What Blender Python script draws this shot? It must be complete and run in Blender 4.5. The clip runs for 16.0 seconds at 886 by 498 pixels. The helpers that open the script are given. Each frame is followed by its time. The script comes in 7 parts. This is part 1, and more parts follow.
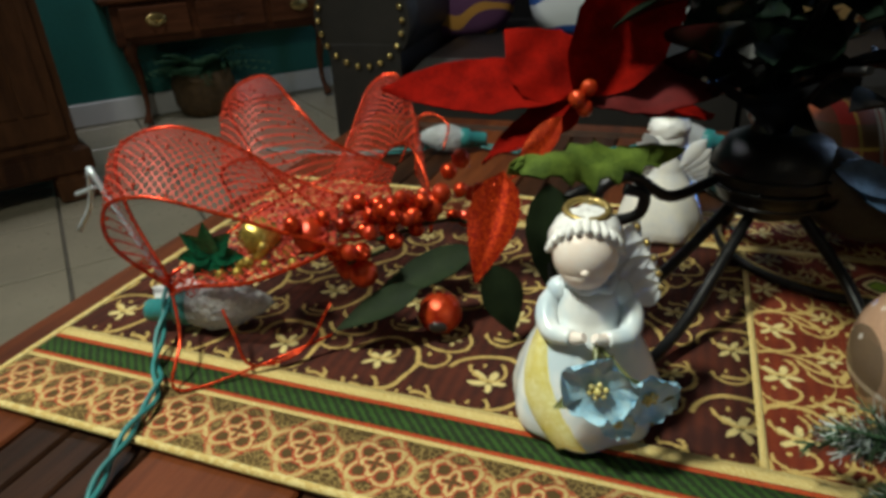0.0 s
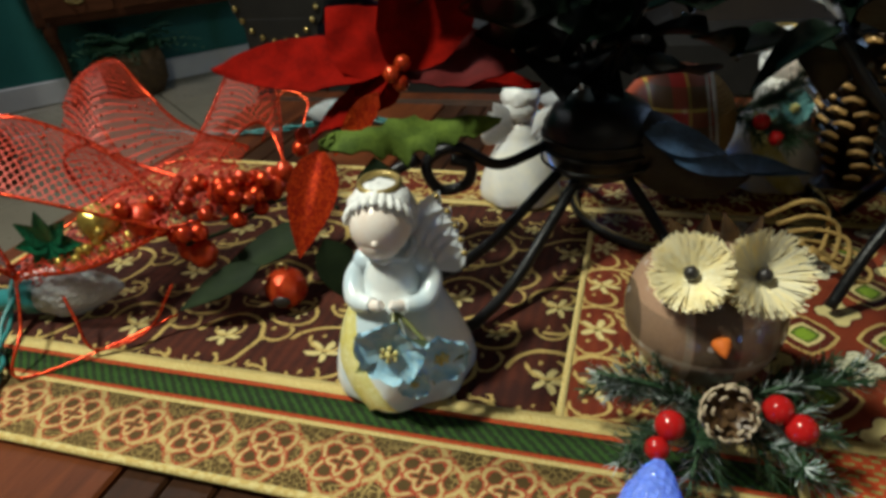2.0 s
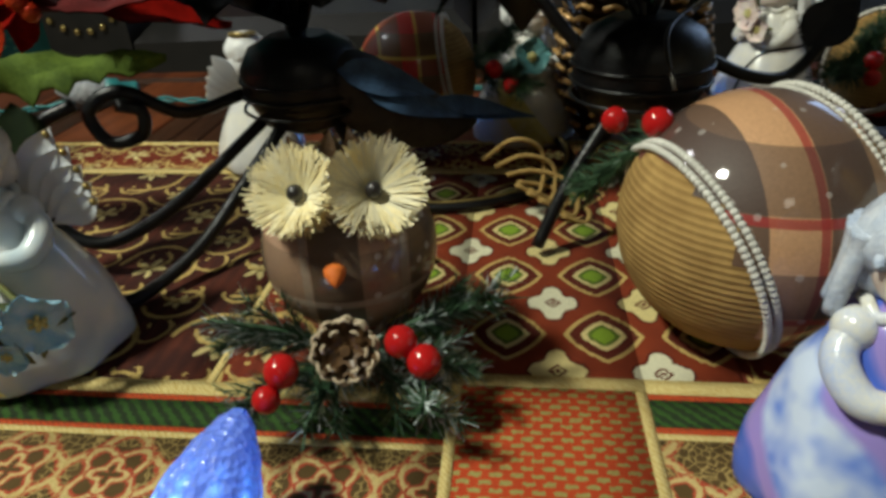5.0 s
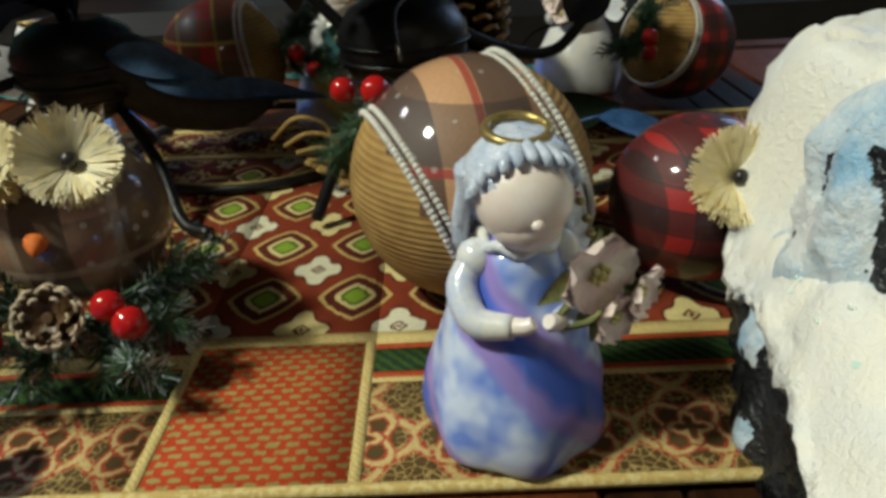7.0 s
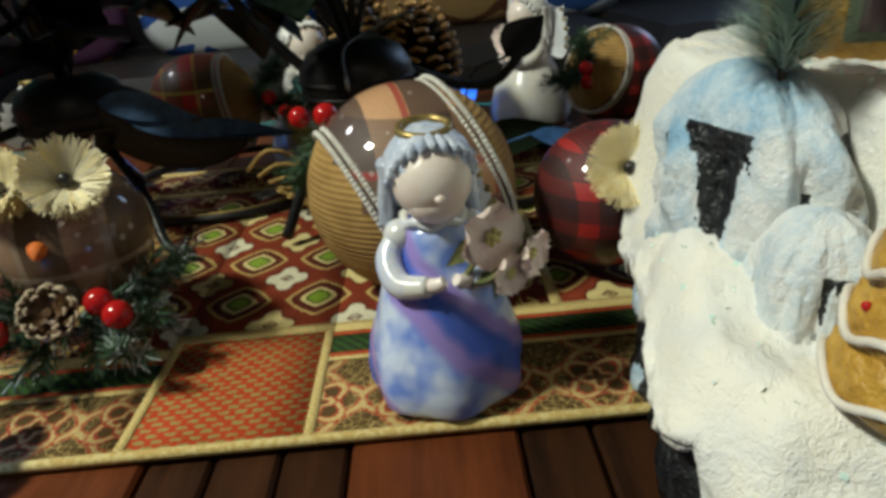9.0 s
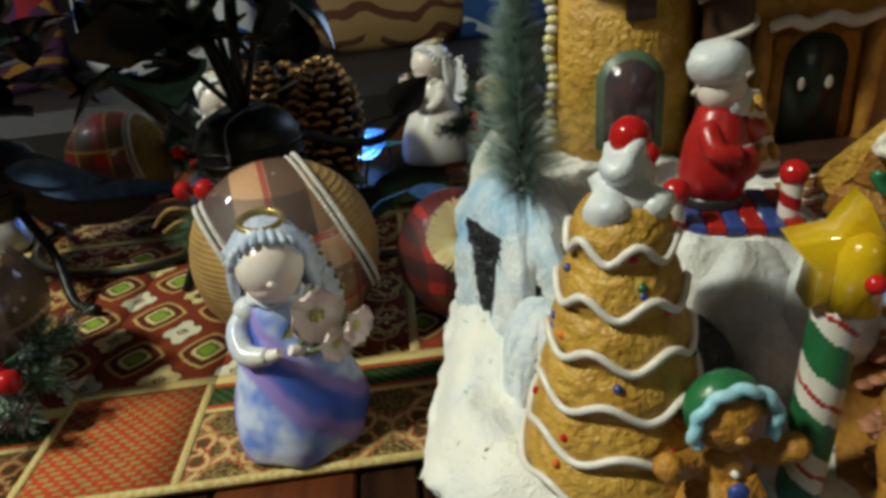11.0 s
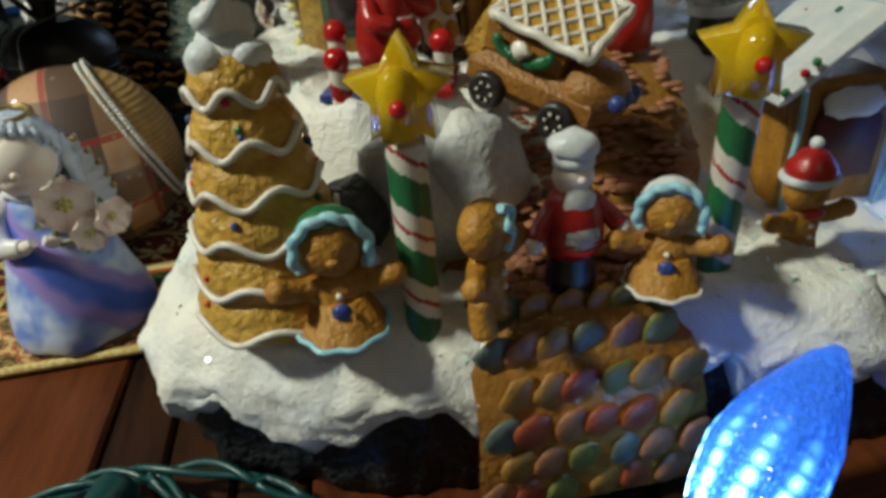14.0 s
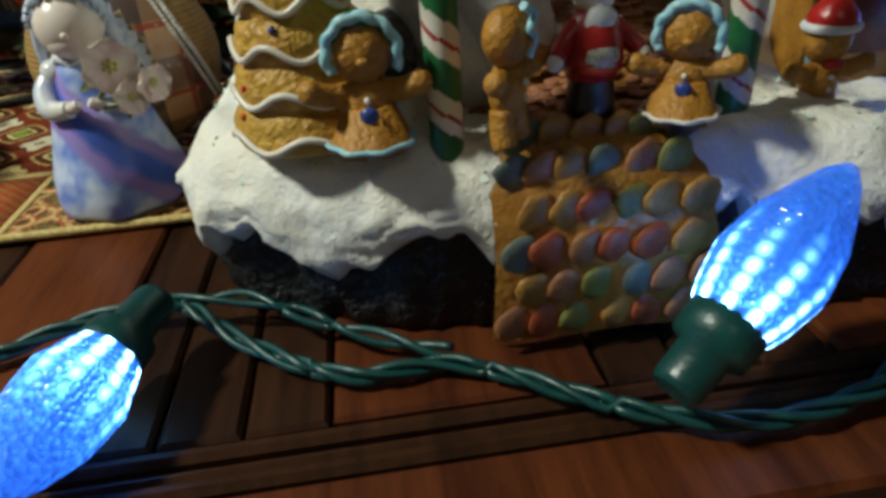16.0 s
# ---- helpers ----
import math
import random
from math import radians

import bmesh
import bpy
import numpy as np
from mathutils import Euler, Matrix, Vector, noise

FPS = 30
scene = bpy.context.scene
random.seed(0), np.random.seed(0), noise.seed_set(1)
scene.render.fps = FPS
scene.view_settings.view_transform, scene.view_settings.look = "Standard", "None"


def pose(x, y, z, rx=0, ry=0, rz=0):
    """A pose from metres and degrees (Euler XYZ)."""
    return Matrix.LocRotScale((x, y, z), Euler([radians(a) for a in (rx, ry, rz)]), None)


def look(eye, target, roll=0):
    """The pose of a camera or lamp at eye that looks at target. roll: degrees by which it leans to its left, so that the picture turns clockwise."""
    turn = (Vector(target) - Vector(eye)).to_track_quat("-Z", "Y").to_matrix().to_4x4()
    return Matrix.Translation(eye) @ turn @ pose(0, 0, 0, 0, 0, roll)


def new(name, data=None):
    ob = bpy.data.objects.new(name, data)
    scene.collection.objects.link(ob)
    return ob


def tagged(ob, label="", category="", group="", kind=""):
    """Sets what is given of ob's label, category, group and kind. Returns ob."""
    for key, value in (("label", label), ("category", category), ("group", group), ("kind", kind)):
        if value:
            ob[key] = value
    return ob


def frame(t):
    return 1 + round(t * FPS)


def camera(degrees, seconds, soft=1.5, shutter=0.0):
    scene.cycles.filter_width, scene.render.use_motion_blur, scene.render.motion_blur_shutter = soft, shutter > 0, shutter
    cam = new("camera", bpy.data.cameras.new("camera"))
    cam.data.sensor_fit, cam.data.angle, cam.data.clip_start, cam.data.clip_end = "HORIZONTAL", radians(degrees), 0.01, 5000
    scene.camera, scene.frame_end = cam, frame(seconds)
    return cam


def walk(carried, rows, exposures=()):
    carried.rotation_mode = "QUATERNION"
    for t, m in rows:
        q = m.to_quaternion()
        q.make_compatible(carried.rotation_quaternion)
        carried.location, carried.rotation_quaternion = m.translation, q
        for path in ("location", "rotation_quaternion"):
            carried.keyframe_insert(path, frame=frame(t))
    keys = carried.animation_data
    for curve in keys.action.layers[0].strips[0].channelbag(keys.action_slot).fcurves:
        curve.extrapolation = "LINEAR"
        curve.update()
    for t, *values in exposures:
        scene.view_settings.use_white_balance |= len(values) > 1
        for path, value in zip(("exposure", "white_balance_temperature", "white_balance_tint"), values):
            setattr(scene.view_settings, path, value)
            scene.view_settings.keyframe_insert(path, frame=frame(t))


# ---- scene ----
cam = camera(69.0, 16.0, soft=3.6)
PATH = [
    (0.0, (0.0480, -0.0096, 0.2172), (-0.0783, 0.8744, -0.2331), -3.07),
    (0.5, (0.0565, -0.0105, 0.2133), (-0.0631, 0.8586, -0.2669), -2.76),
    (1.0, (0.0723, -0.0122, 0.2145), (-0.0327, 0.8507, -0.2797), -2.51),
    (1.5, (0.0969, -0.0191, 0.2185), (0.0055, 0.8441, -0.2781), -3.74),
    (2.0, (0.1222, -0.0146, 0.2199), (0.0508, 0.8524, -0.2733), -4.38),
    (2.5, (0.1373, 0.0046, 0.2072), (0.0896, 0.8706, -0.2907), -4.32),
    (3.0, (0.1521, 0.0137, 0.1935), (0.1287, 0.8784, -0.3083), -3.68),
    (3.2, (0.1582, 0.0148, 0.1878), (0.1526, 0.8778, -0.3173), -2.78),
    (5.3, (0.2360, -0.0052, 0.1699), (0.3473, 0.8647, -0.3106), -2.43),
    (5.5, (0.2426, -0.0079, 0.1697), (0.3696, 0.8635, -0.3042), -1.96),
    (6.0, (0.2690, -0.0132, 0.1696), (0.4402, 0.8468, -0.3113), -1.28),
    (6.5, (0.2916, -0.0216, 0.1645), (0.4804, 0.8244, -0.3341), -2.25),
    (7.0, (0.3001, -0.0347, 0.1617), (0.4971, 0.8103, -0.3353), -2.41),
    (7.5, (0.3004, -0.0485, 0.1599), (0.5025, 0.8090, -0.3132), -2.82),
    (8.0, (0.3046, -0.0654, 0.1592), (0.5069, 0.8030, -0.2936), -3.56),
    (8.2, (0.3067, -0.0718, 0.1569), (0.5061, 0.8036, -0.2833), -4.36),
    (10.3, (0.3363, -0.1074, 0.1754), (0.5741, 0.7723, -0.2365), -4.56),
    (10.5, (0.3449, -0.1136, 0.1843), (0.5934, 0.7671, -0.2190), -3.90),
    (11.0, (0.3581, -0.1285, 0.1949), (0.6194, 0.7391, -0.2282), -5.49),
    (11.5, (0.3732, -0.1399, 0.2025), (0.6469, 0.7192, -0.2300), -5.52),
    (12.0, (0.3867, -0.1490, 0.1971), (0.6680, 0.6977, -0.2545), -5.61),
    (12.5, (0.3979, -0.1599, 0.1896), (0.7025, 0.6716, -0.2749), -4.80),
    (13.0, (0.4062, -0.1689, 0.1856), (0.7176, 0.6513, -0.2942), -4.94),
    (13.5, (0.4138, -0.1736, 0.1800), (0.7234, 0.6344, -0.3213), -4.64),
    (14.0, (0.4229, -0.1830, 0.1732), (0.7422, 0.6217, -0.3273), -4.92),
    (14.5, (0.4264, -0.1941, 0.1598), (0.7456, 0.6100, -0.3417), -5.12),
    (15.0, (0.4232, -0.2036, 0.1514), (0.7328, 0.6003, -0.3563), -5.02),
    (15.2, (0.4212, -0.2069, 0.1459), (0.7330, 0.5983, -0.3585), -4.93),
    (15.5, (0.4165, -0.2101, 0.1382), (0.7239, 0.6004, -0.3604), -4.88),
    (16.0, (0.4088, -0.2125, 0.1347), (0.6882, 0.6000, -0.3771), -4.23),
]
walk(cam, [(t, look(eye, target, roll)) for t, eye, target, roll in PATH])

# ---- light ----
world = bpy.data.worlds.new("world")
scene.world = world
world.use_nodes = True
world.node_tree.nodes["Background"].inputs[0].default_value = (0.35, 0.45, 0.7, 1)
world.node_tree.nodes["Background"].inputs[1].default_value = 0.002


def area_lamp(name, at, to, power, colour, width, height):
    data = bpy.data.lights.new(name, "AREA")
    data.shape, data.size, data.size_y, data.energy, data.color = "RECTANGLE", width, height, power, colour
    ob = new(name, data)
    ob.matrix_world = look(at, to)
    return ob


area_lamp("ceiling_lamp_light", (-0.40, 0.07, 1.05), (0.2, 0.15, 0), 15.5, (0.96, 1.0, 0.84), 0.12, 0.12)
area_lamp("window_light", (2.45, 1.7, 0.9), (0.3, 0.3, 0.0), 8.5, (0.45, 0.65, 1.0), 0.7, 0.9)
# added weak warm fill from behind the viewer, for the figures' fronts
area_lamp("front_fill_light", (0.3, -1.6, 1.5), (0.3, 0.3, 0), 1.2, (1.0, 0.93, 0.76), 0.3, 0.3)
# added fill that brightens the floor, wall and desk at the back
area_lamp("room_fill_light", (-1.25, 1.55, 1.84), (-1.2, 1.9, -0.45), 12.0, (0.95, 0.97, 1.0), 0.3, 0.3)

# ---- materials ----


class Nodes:
    """Short hand for one material's node tree."""

    def __init__(self, name, rough=0.6, metal=0.0, spec=0.5):
        self.mat = bpy.data.materials.new(name)
        self.mat.use_nodes = True
        self.tree = self.mat.node_tree
        self.bsdf = self.tree.nodes["Principled BSDF"]
        self.bsdf.inputs["Roughness"].default_value = rough
        self.bsdf.inputs["Metallic"].default_value = metal
        self.bsdf.inputs["Specular IOR Level"].default_value = spec

    def put(self, socket, value):
        if isinstance(value, bpy.types.NodeSocket):
            self.tree.links.new(value, socket)
        else:
            socket.default_value = value

    def node(self, kind, **values):
        n = self.tree.nodes.new(kind)
        for key, value in values.items():
            self.put(n.inputs[key.replace("_", " ")], value)
        return n

    def m(self, op, a, b=0.0, c=0.0):
        n = self.tree.nodes.new("ShaderNodeMath")
        n.operation = op
        for socket, value in zip(n.inputs, (a, b, c)):
            self.put(socket, value)
        return n.outputs[0]

    def mix(self, fac, a, b):
        n = self.tree.nodes.new("ShaderNodeMix")
        n.data_type = "RGBA"
        self.put(n.inputs[0], fac)
        for socket, value in ((n.inputs[6], a), (n.inputs[7], b)):
            self.put(socket, (*value, 1) if isinstance(value, tuple) and len(value) == 3 else value)
        return n.outputs[2]

    def coords(self, kind="Object"):
        return self.tree.nodes.new("ShaderNodeTexCoord").outputs[kind]

    def noise(self, scale, detail=3.0, where=None, rough=0.55):
        n = self.node("ShaderNodeTexNoise", Scale=scale, Detail=detail, Roughness=rough)
        self.tree.links.new(where or self.coords(), n.inputs["Vector"])
        return n.outputs[0]

    def between(self, value, low, high):
        n = self.node("ShaderNodeMapRange", Value=value, From_Min=low, From_Max=high)
        n.clamp = True
        return n.outputs[0]

    def bump(self, height, strength=0.3, distance=0.001):
        n = self.node("ShaderNodeBump", Strength=strength, Distance=distance, Height=height)
        self.tree.links.new(n.outputs[0], self.bsdf.inputs["Normal"])

    def colour(self, value):
        self.put(self.bsdf.inputs["Base Color"], (*value, 1) if isinstance(value, tuple) and len(value) == 3 else value)
        return self.mat


def plain(name, a, b=None, rough=0.5, metal=0.0, scale=60.0, fine=700.0, relief=0.25, depth=0.0006, spec=0.5):
    """A surface of two tones, with grain and fine relief."""
    n = Nodes(name, rough, metal, spec)
    b = b or tuple(v * 0.7 for v in a)
    big, small = n.noise(scale), n.noise(fine, 2.0)
    f = n.between(n.m("ADD", n.m("MULTIPLY", big, 0.7), n.m("MULTIPLY", small, 0.3)), 0.35, 0.65)
    n.bump(n.m("ADD", n.m("MULTIPLY", big, 0.5), small), relief, depth)
    n.put(n.bsdf.inputs["Roughness"], n.m("ADD", rough - 0.08, n.m("MULTIPLY", small, 0.16)))
    return n.colour(n.mix(f, a, b))


def glitter(name, a, b, rough=0.25, scale=900.0, metal=0.7, relief=1.0):
    n = Nodes(name, rough, metal)
    v = n.node("ShaderNodeTexVoronoi", Scale=scale)
    n.tree.links.new(n.coords(), v.inputs["Vector"])
    s = n.node("ShaderNodeSeparateColor", Color=v.outputs["Color"])
    n.bump(s.outputs[0], relief, 0.0012)
    return n.colour(n.mix(s.outputs[1], a, b))


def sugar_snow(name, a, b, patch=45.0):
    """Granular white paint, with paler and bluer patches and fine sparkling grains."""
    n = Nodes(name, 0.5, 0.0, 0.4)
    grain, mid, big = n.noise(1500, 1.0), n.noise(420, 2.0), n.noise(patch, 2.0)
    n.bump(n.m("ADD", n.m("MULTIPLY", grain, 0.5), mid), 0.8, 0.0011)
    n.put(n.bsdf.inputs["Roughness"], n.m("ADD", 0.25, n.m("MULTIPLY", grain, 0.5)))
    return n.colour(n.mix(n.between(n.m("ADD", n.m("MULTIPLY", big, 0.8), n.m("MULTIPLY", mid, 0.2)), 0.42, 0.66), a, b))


PORCELAIN = plain("porcelain", (0.80, 0.80, 0.80), (0.70, 0.73, 0.80), 0.18, scale=90, relief=0.05)
HAIR = plain("pale_hair_glaze", (0.82, 0.81, 0.78), (0.70, 0.70, 0.72), 0.2, scale=160, relief=0.5, depth=0.001)
SKIN = plain("painted_bisque", (0.84, 0.77, 0.72), (0.82, 0.67, 0.58), 0.3, scale=90, relief=0.05)
GOLD = plain("worn_gold_paint", (0.45, 0.32, 0.10), (0.22, 0.17, 0.07), 0.35, 0.6, scale=200)
YELLOW = plain("yellow_glaze", (0.62, 0.52, 0.12), (0.72, 0.68, 0.35), 0.25, scale=120, relief=0.3)
BLUE_PETAL = plain("blue_petal_glaze", (0.26, 0.60, 0.86), (0.56, 0.80, 0.90), 0.25, scale=110)
PINK_PETAL = plain("pink_petal_glaze", (0.80, 0.58, 0.56), (0.85, 0.76, 0.66), 0.3, scale=110)
LEAF_GLAZE = plain("green_leaf_glaze", (0.10, 0.13, 0.05), (0.28, 0.27, 0.10), 0.3, scale=150)
IRON = plain("black_iron", (0.004, 0.004, 0.005), (0.009, 0.009, 0.010), 0.34, 0.0, scale=80, relief=0.5, spec=0.35)
IRON_PETAL = plain("dark_green_lacquer", (0.004, 0.009, 0.006), (0.010, 0.018, 0.012), 0.12, 0.0, scale=60, spec=1.0)
RED_VELVET = plain("red_velvet", (0.24, 0.006, 0.003), (0.10, 0.003, 0.002), 0.95, scale=70, relief=0.6, spec=0.03)
RED_GLITTER = glitter("red_glitter", (0.80, 0.08, 0.012), (0.34, 0.010, 0.006))
RED_GLOSS = plain("glossy_red", (0.50, 0.012, 0.012), (0.40, 0.01, 0.01), 0.15, relief=0.1)
RED_FOIL = plain("orange_red_foil", (0.62, 0.07, 0.015), (0.40, 0.02, 0.008), 0.2, 0.5, scale=150, relief=0.8)
GOLD_GLITTER = glitter("gold_glitter", (0.80, 0.58, 0.12), (0.45, 0.32, 0.08))
GREEN_GLITTER = glitter("green_glitter", (0.01, 0.20, 0.09), (0.01, 0.08, 0.04), metal=0.3)
GREEN_FABRIC = plain("green_velvet_leaf", (0.10, 0.15, 0.02), (0.04, 0.07, 0.01), 0.8, scale=80, relief=0.6, spec=0.2)
DARK_LEAF = plain("dark_green_leaf", (0.008, 0.016, 0.006), (0.016, 0.028, 0.010), 0.7, scale=80, spec=0.15)
NEEDLE = plain("pine_needle", (0.015, 0.05, 0.02), (0.04, 0.09, 0.04), 0.6, scale=300)
FROST = plain("frosted_tip", (0.55, 0.60, 0.60), (0.30, 0.38, 0.36), 0.6, scale=300)
CONE_BROWN = plain("pine_cone_brown", (0.08, 0.04, 0.015), (0.03, 0.016, 0.008), 0.35, scale=150, relief=0.6)
CONE_EDGE = plain("pine_cone_gilt_edge", (0.60, 0.36, 0.13), (0.34, 0.19, 0.07), 0.3, 0.2, scale=200)
STRAW = plain("cream_bristle", (0.90, 0.74, 0.34), (0.90, 0.83, 0.60), 0.6, scale=120, relief=0.4)
BURLAP_TWINE = plain("jute_twine", (0.42, 0.27, 0.08), (0.28, 0.17, 0.05), 0.85, scale=300, relief=0.8)
WHITE_BRAID = plain("white_braid", (0.72, 0.70, 0.64), (0.55, 0.53, 0.48), 0.7, scale=300, relief=0.6)
SNOW = sugar_snow("sparkling_snow", (0.86, 0.83, 0.74), (0.76, 0.77, 0.76))
# the second tone paints bluish shade into the white snow's colour
BLUE_SHADE_SNOW = sugar_snow("blue_shaded_snow", (0.76, 0.78, 0.78), (0.26, 0.46, 0.64), 32)
SPARK = plain("snow_glitter_fleck", (0.80, 0.95, 0.90), (0.70, 0.95, 0.85), 0.08, 0.1, spec=1.0)
ROCK = plain("dark_painted_rock", (0.006, 0.008, 0.010), (0.028, 0.031, 0.034), 0.4, scale=60, fine=300, relief=1.0, depth=0.003)
BISCUIT = plain("gingerbread", (0.50, 0.235, 0.028), (0.28, 0.11, 0.012), 0.5, scale=70, fine=500, relief=0.8, depth=0.0012)
BISCUIT_PALE = plain("golden_biscuit", (0.60, 0.36, 0.06), (0.40, 0.205, 0.022), 0.5, scale=70, fine=300, relief=1.0, depth=0.002)
ICING = plain("white_icing", (0.78, 0.74, 0.66), (0.66, 0.60, 0.52), 0.35, scale=120)
BLUE_ICING = plain("pale_blue_icing", (0.25, 0.55, 0.68), (0.40, 0.66, 0.74), 0.35, scale=120)
CREAM_WHITE = plain("painted_white", (0.74, 0.74, 0.72), (0.58, 0.62, 0.66), 0.4, scale=130, relief=0.5)
RED_PAINT = plain("red_paint", (0.46, 0.02, 0.015), (0.30, 0.01, 0.01), 0.3, scale=90)
GREEN_PAINT = plain("green_paint", (0.02, 0.16, 0.05), (0.015, 0.10, 0.04), 0.35, scale=90)
BLUE_PAINT = plain("blue_paint", (0.04, 0.07, 0.30), (0.03, 0.05, 0.2), 0.35, scale=90)
BLACK_PAINT = plain("black_paint", (0.015, 0.013, 0.013), (0.03, 0.025, 0.025), 0.35, scale=90)
BROWN_PAINT = plain("brown_paint", (0.07, 0.03, 0.015), (0.03, 0.015, 0.01), 0.4, scale=90)
ORANGE = plain("orange_felt", (0.75, 0.18, 0.02), (0.6, 0.12, 0.01), 0.7, scale=120)
STAR_YELLOW = plain("amber_resin", (0.88, 0.60, 0.015), (0.78, 0.46, 0.008), 0.12, scale=60)
STAR_YELLOW.node_tree.nodes["Principled BSDF"].inputs["Transmission Weight"].default_value = 0.35
TEAL_CORD = plain("teal_cord", (0.006, 0.065, 0.06), (0.005, 0.04, 0.04), 0.35, scale=120)
LIGHT_CORD = plain("light_teal_cord", (0.03, 0.22, 0.22), (0.02, 0.15, 0.16), 0.4, scale=120)
WIRE = plain("iron_wire", (0.05, 0.05, 0.05), (0.10, 0.09, 0.07), 0.4, 0.6, scale=200)
TILE = plain("beige_floor_tile", (0.42, 0.37, 0.27), (0.34, 0.30, 0.22), 0.3, scale=4, fine=40, relief=0.1, depth=0.002)
GROUT = plain("grout", (0.16, 0.14, 0.11), (0.10, 0.09, 0.07), 0.9, scale=20, fine=200)
WALL_GREEN = plain("green_wall_paint", (0.014, 0.16, 0.14), (0.012, 0.12, 0.10), 0.6, scale=3, fine=90, relief=0.1)
WALL_CREAM = plain("cream_wall_paint", (0.45, 0.42, 0.35), (0.40, 0.37, 0.30), 0.7, scale=3, fine=90, relief=0.1)
WHITE_TRIM = plain("white_trim_paint", (0.70, 0.70, 0.70), (0.6, 0.6, 0.6), 0.4, scale=8)
LEATHER = plain("black_leather", (0.009, 0.008, 0.008), (0.018, 0.015, 0.014), 0.5, scale=20, fine=300, relief=0.5, depth=0.002)
BRASS = plain("brass", (0.55, 0.42, 0.18), (0.4, 0.28, 0.1), 0.25, 0.9, scale=80)
WICKER = plain("wicker", (0.16, 0.09, 0.03), (0.07, 0.04, 0.015), 0.7, scale=60, relief=1.0, depth=0.004)


def wood(name, a, b, rough, stretch, scale):
    n = Nodes(name, rough, 0.0, 0.12)
    where = n.node("ShaderNodeMapping", Vector=n.coords(), Scale=stretch)
    g = n.noise(scale, 6.0, where.outputs[0], 0.7)
    fine = n.noise(scale * 9, 2.0, where.outputs[0])
    info = n.tree.nodes.new("ShaderNodeObjectInfo")
    f = n.between(n.m("ADD", g, n.m("MULTIPLY", info.outputs["Random"], 0.18)), 0.38, 0.78)
    n.bump(n.m("ADD", g, fine), 0.25, 0.0006)
    n.put(n.bsdf.inputs["Roughness"], n.m("ADD", rough - 0.1, n.m("MULTIPLY", fine, 0.25)))
    return n.colour(n.mix(f, a, b))


TABLE_WOOD = wood("red_brown_table_wood", (0.15, 0.040, 0.012), (0.05, 0.013, 0.005), 0.42, (9, 1, 9), 9)
TABLE_DARK = wood("dark_table_wood", (0.055, 0.020, 0.008), (0.014, 0.006, 0.003), 0.42, (9, 1, 9), 9)
FURNITURE = wood("walnut_furniture", (0.11, 0.045, 0.02), (0.035, 0.014, 0.008), 0.35, (6, 6, 1), 5)
DESK_WOOD = wood("mahogany_desk", (0.14, 0.05, 0.022), (0.04, 0.015, 0.008), 0.3, (1, 6, 6), 5)

# ---- cloth patterns: U runs along the runner, V across it, both in metres ----


def woven(name):
    n = Nodes(name, 0.85, 0.0, 0.15)
    uv = n.node("ShaderNodeSeparateXYZ", Vector=n.coords("UV"))
    wob = n.m("MULTIPLY", n.m("SUBTRACT", n.noise(420, 2.0), 0.5), 0.0026)
    u, v = n.m("ADD", uv.outputs[0], wob), n.m("ADD", uv.outputs[1], wob)
    rib = n.m("MULTIPLY", n.m("SINE", n.m("MULTIPLY", uv.outputs[0], 5200.0)), n.m("SINE", n.m("MULTIPLY", uv.outputs[1], 5200.0)))
    n.bump(rib, 0.35, 0.0005)
    return n, u, v


def cell(n, x, size, shift=0.0):
    """Distance from the middle of the cell, and the cell's number."""
    q = n.m("DIVIDE", n.m("SUBTRACT", x, shift), size)
    i = n.m("FLOOR", n.m("ADD", q, 0.5))
    return n.m("MULTIPLY", n.m("SUBTRACT", q, i), size), i


def less(n, a, b):
    return n.m("LESS_THAN", a, b)


def thread(n, colour):
    """Thread to thread unevenness of one dyed yarn."""
    return n.mix(n.between(n.noise(1500, 1.0), 0.3, 0.7), tuple(c * 1.12 for c in colour), tuple(c * 0.7 for c in colour))


RUST, CREAM, DARKRED, LIME, TAN = (0.27, 0.045, 0.014), (0.66, 0.54, 0.24), (0.10, 0.018, 0.010), (0.22, 0.34, 0.03), (0.54, 0.38, 0.13)
WHITEY, BROWN, MAROON, FOREST, BRICK = (0.66, 0.62, 0.44), (0.070, 0.046, 0.016), (0.040, 0.013, 0.010), (0.035, 0.085, 0.018), (0.52, 0.075, 0.02)


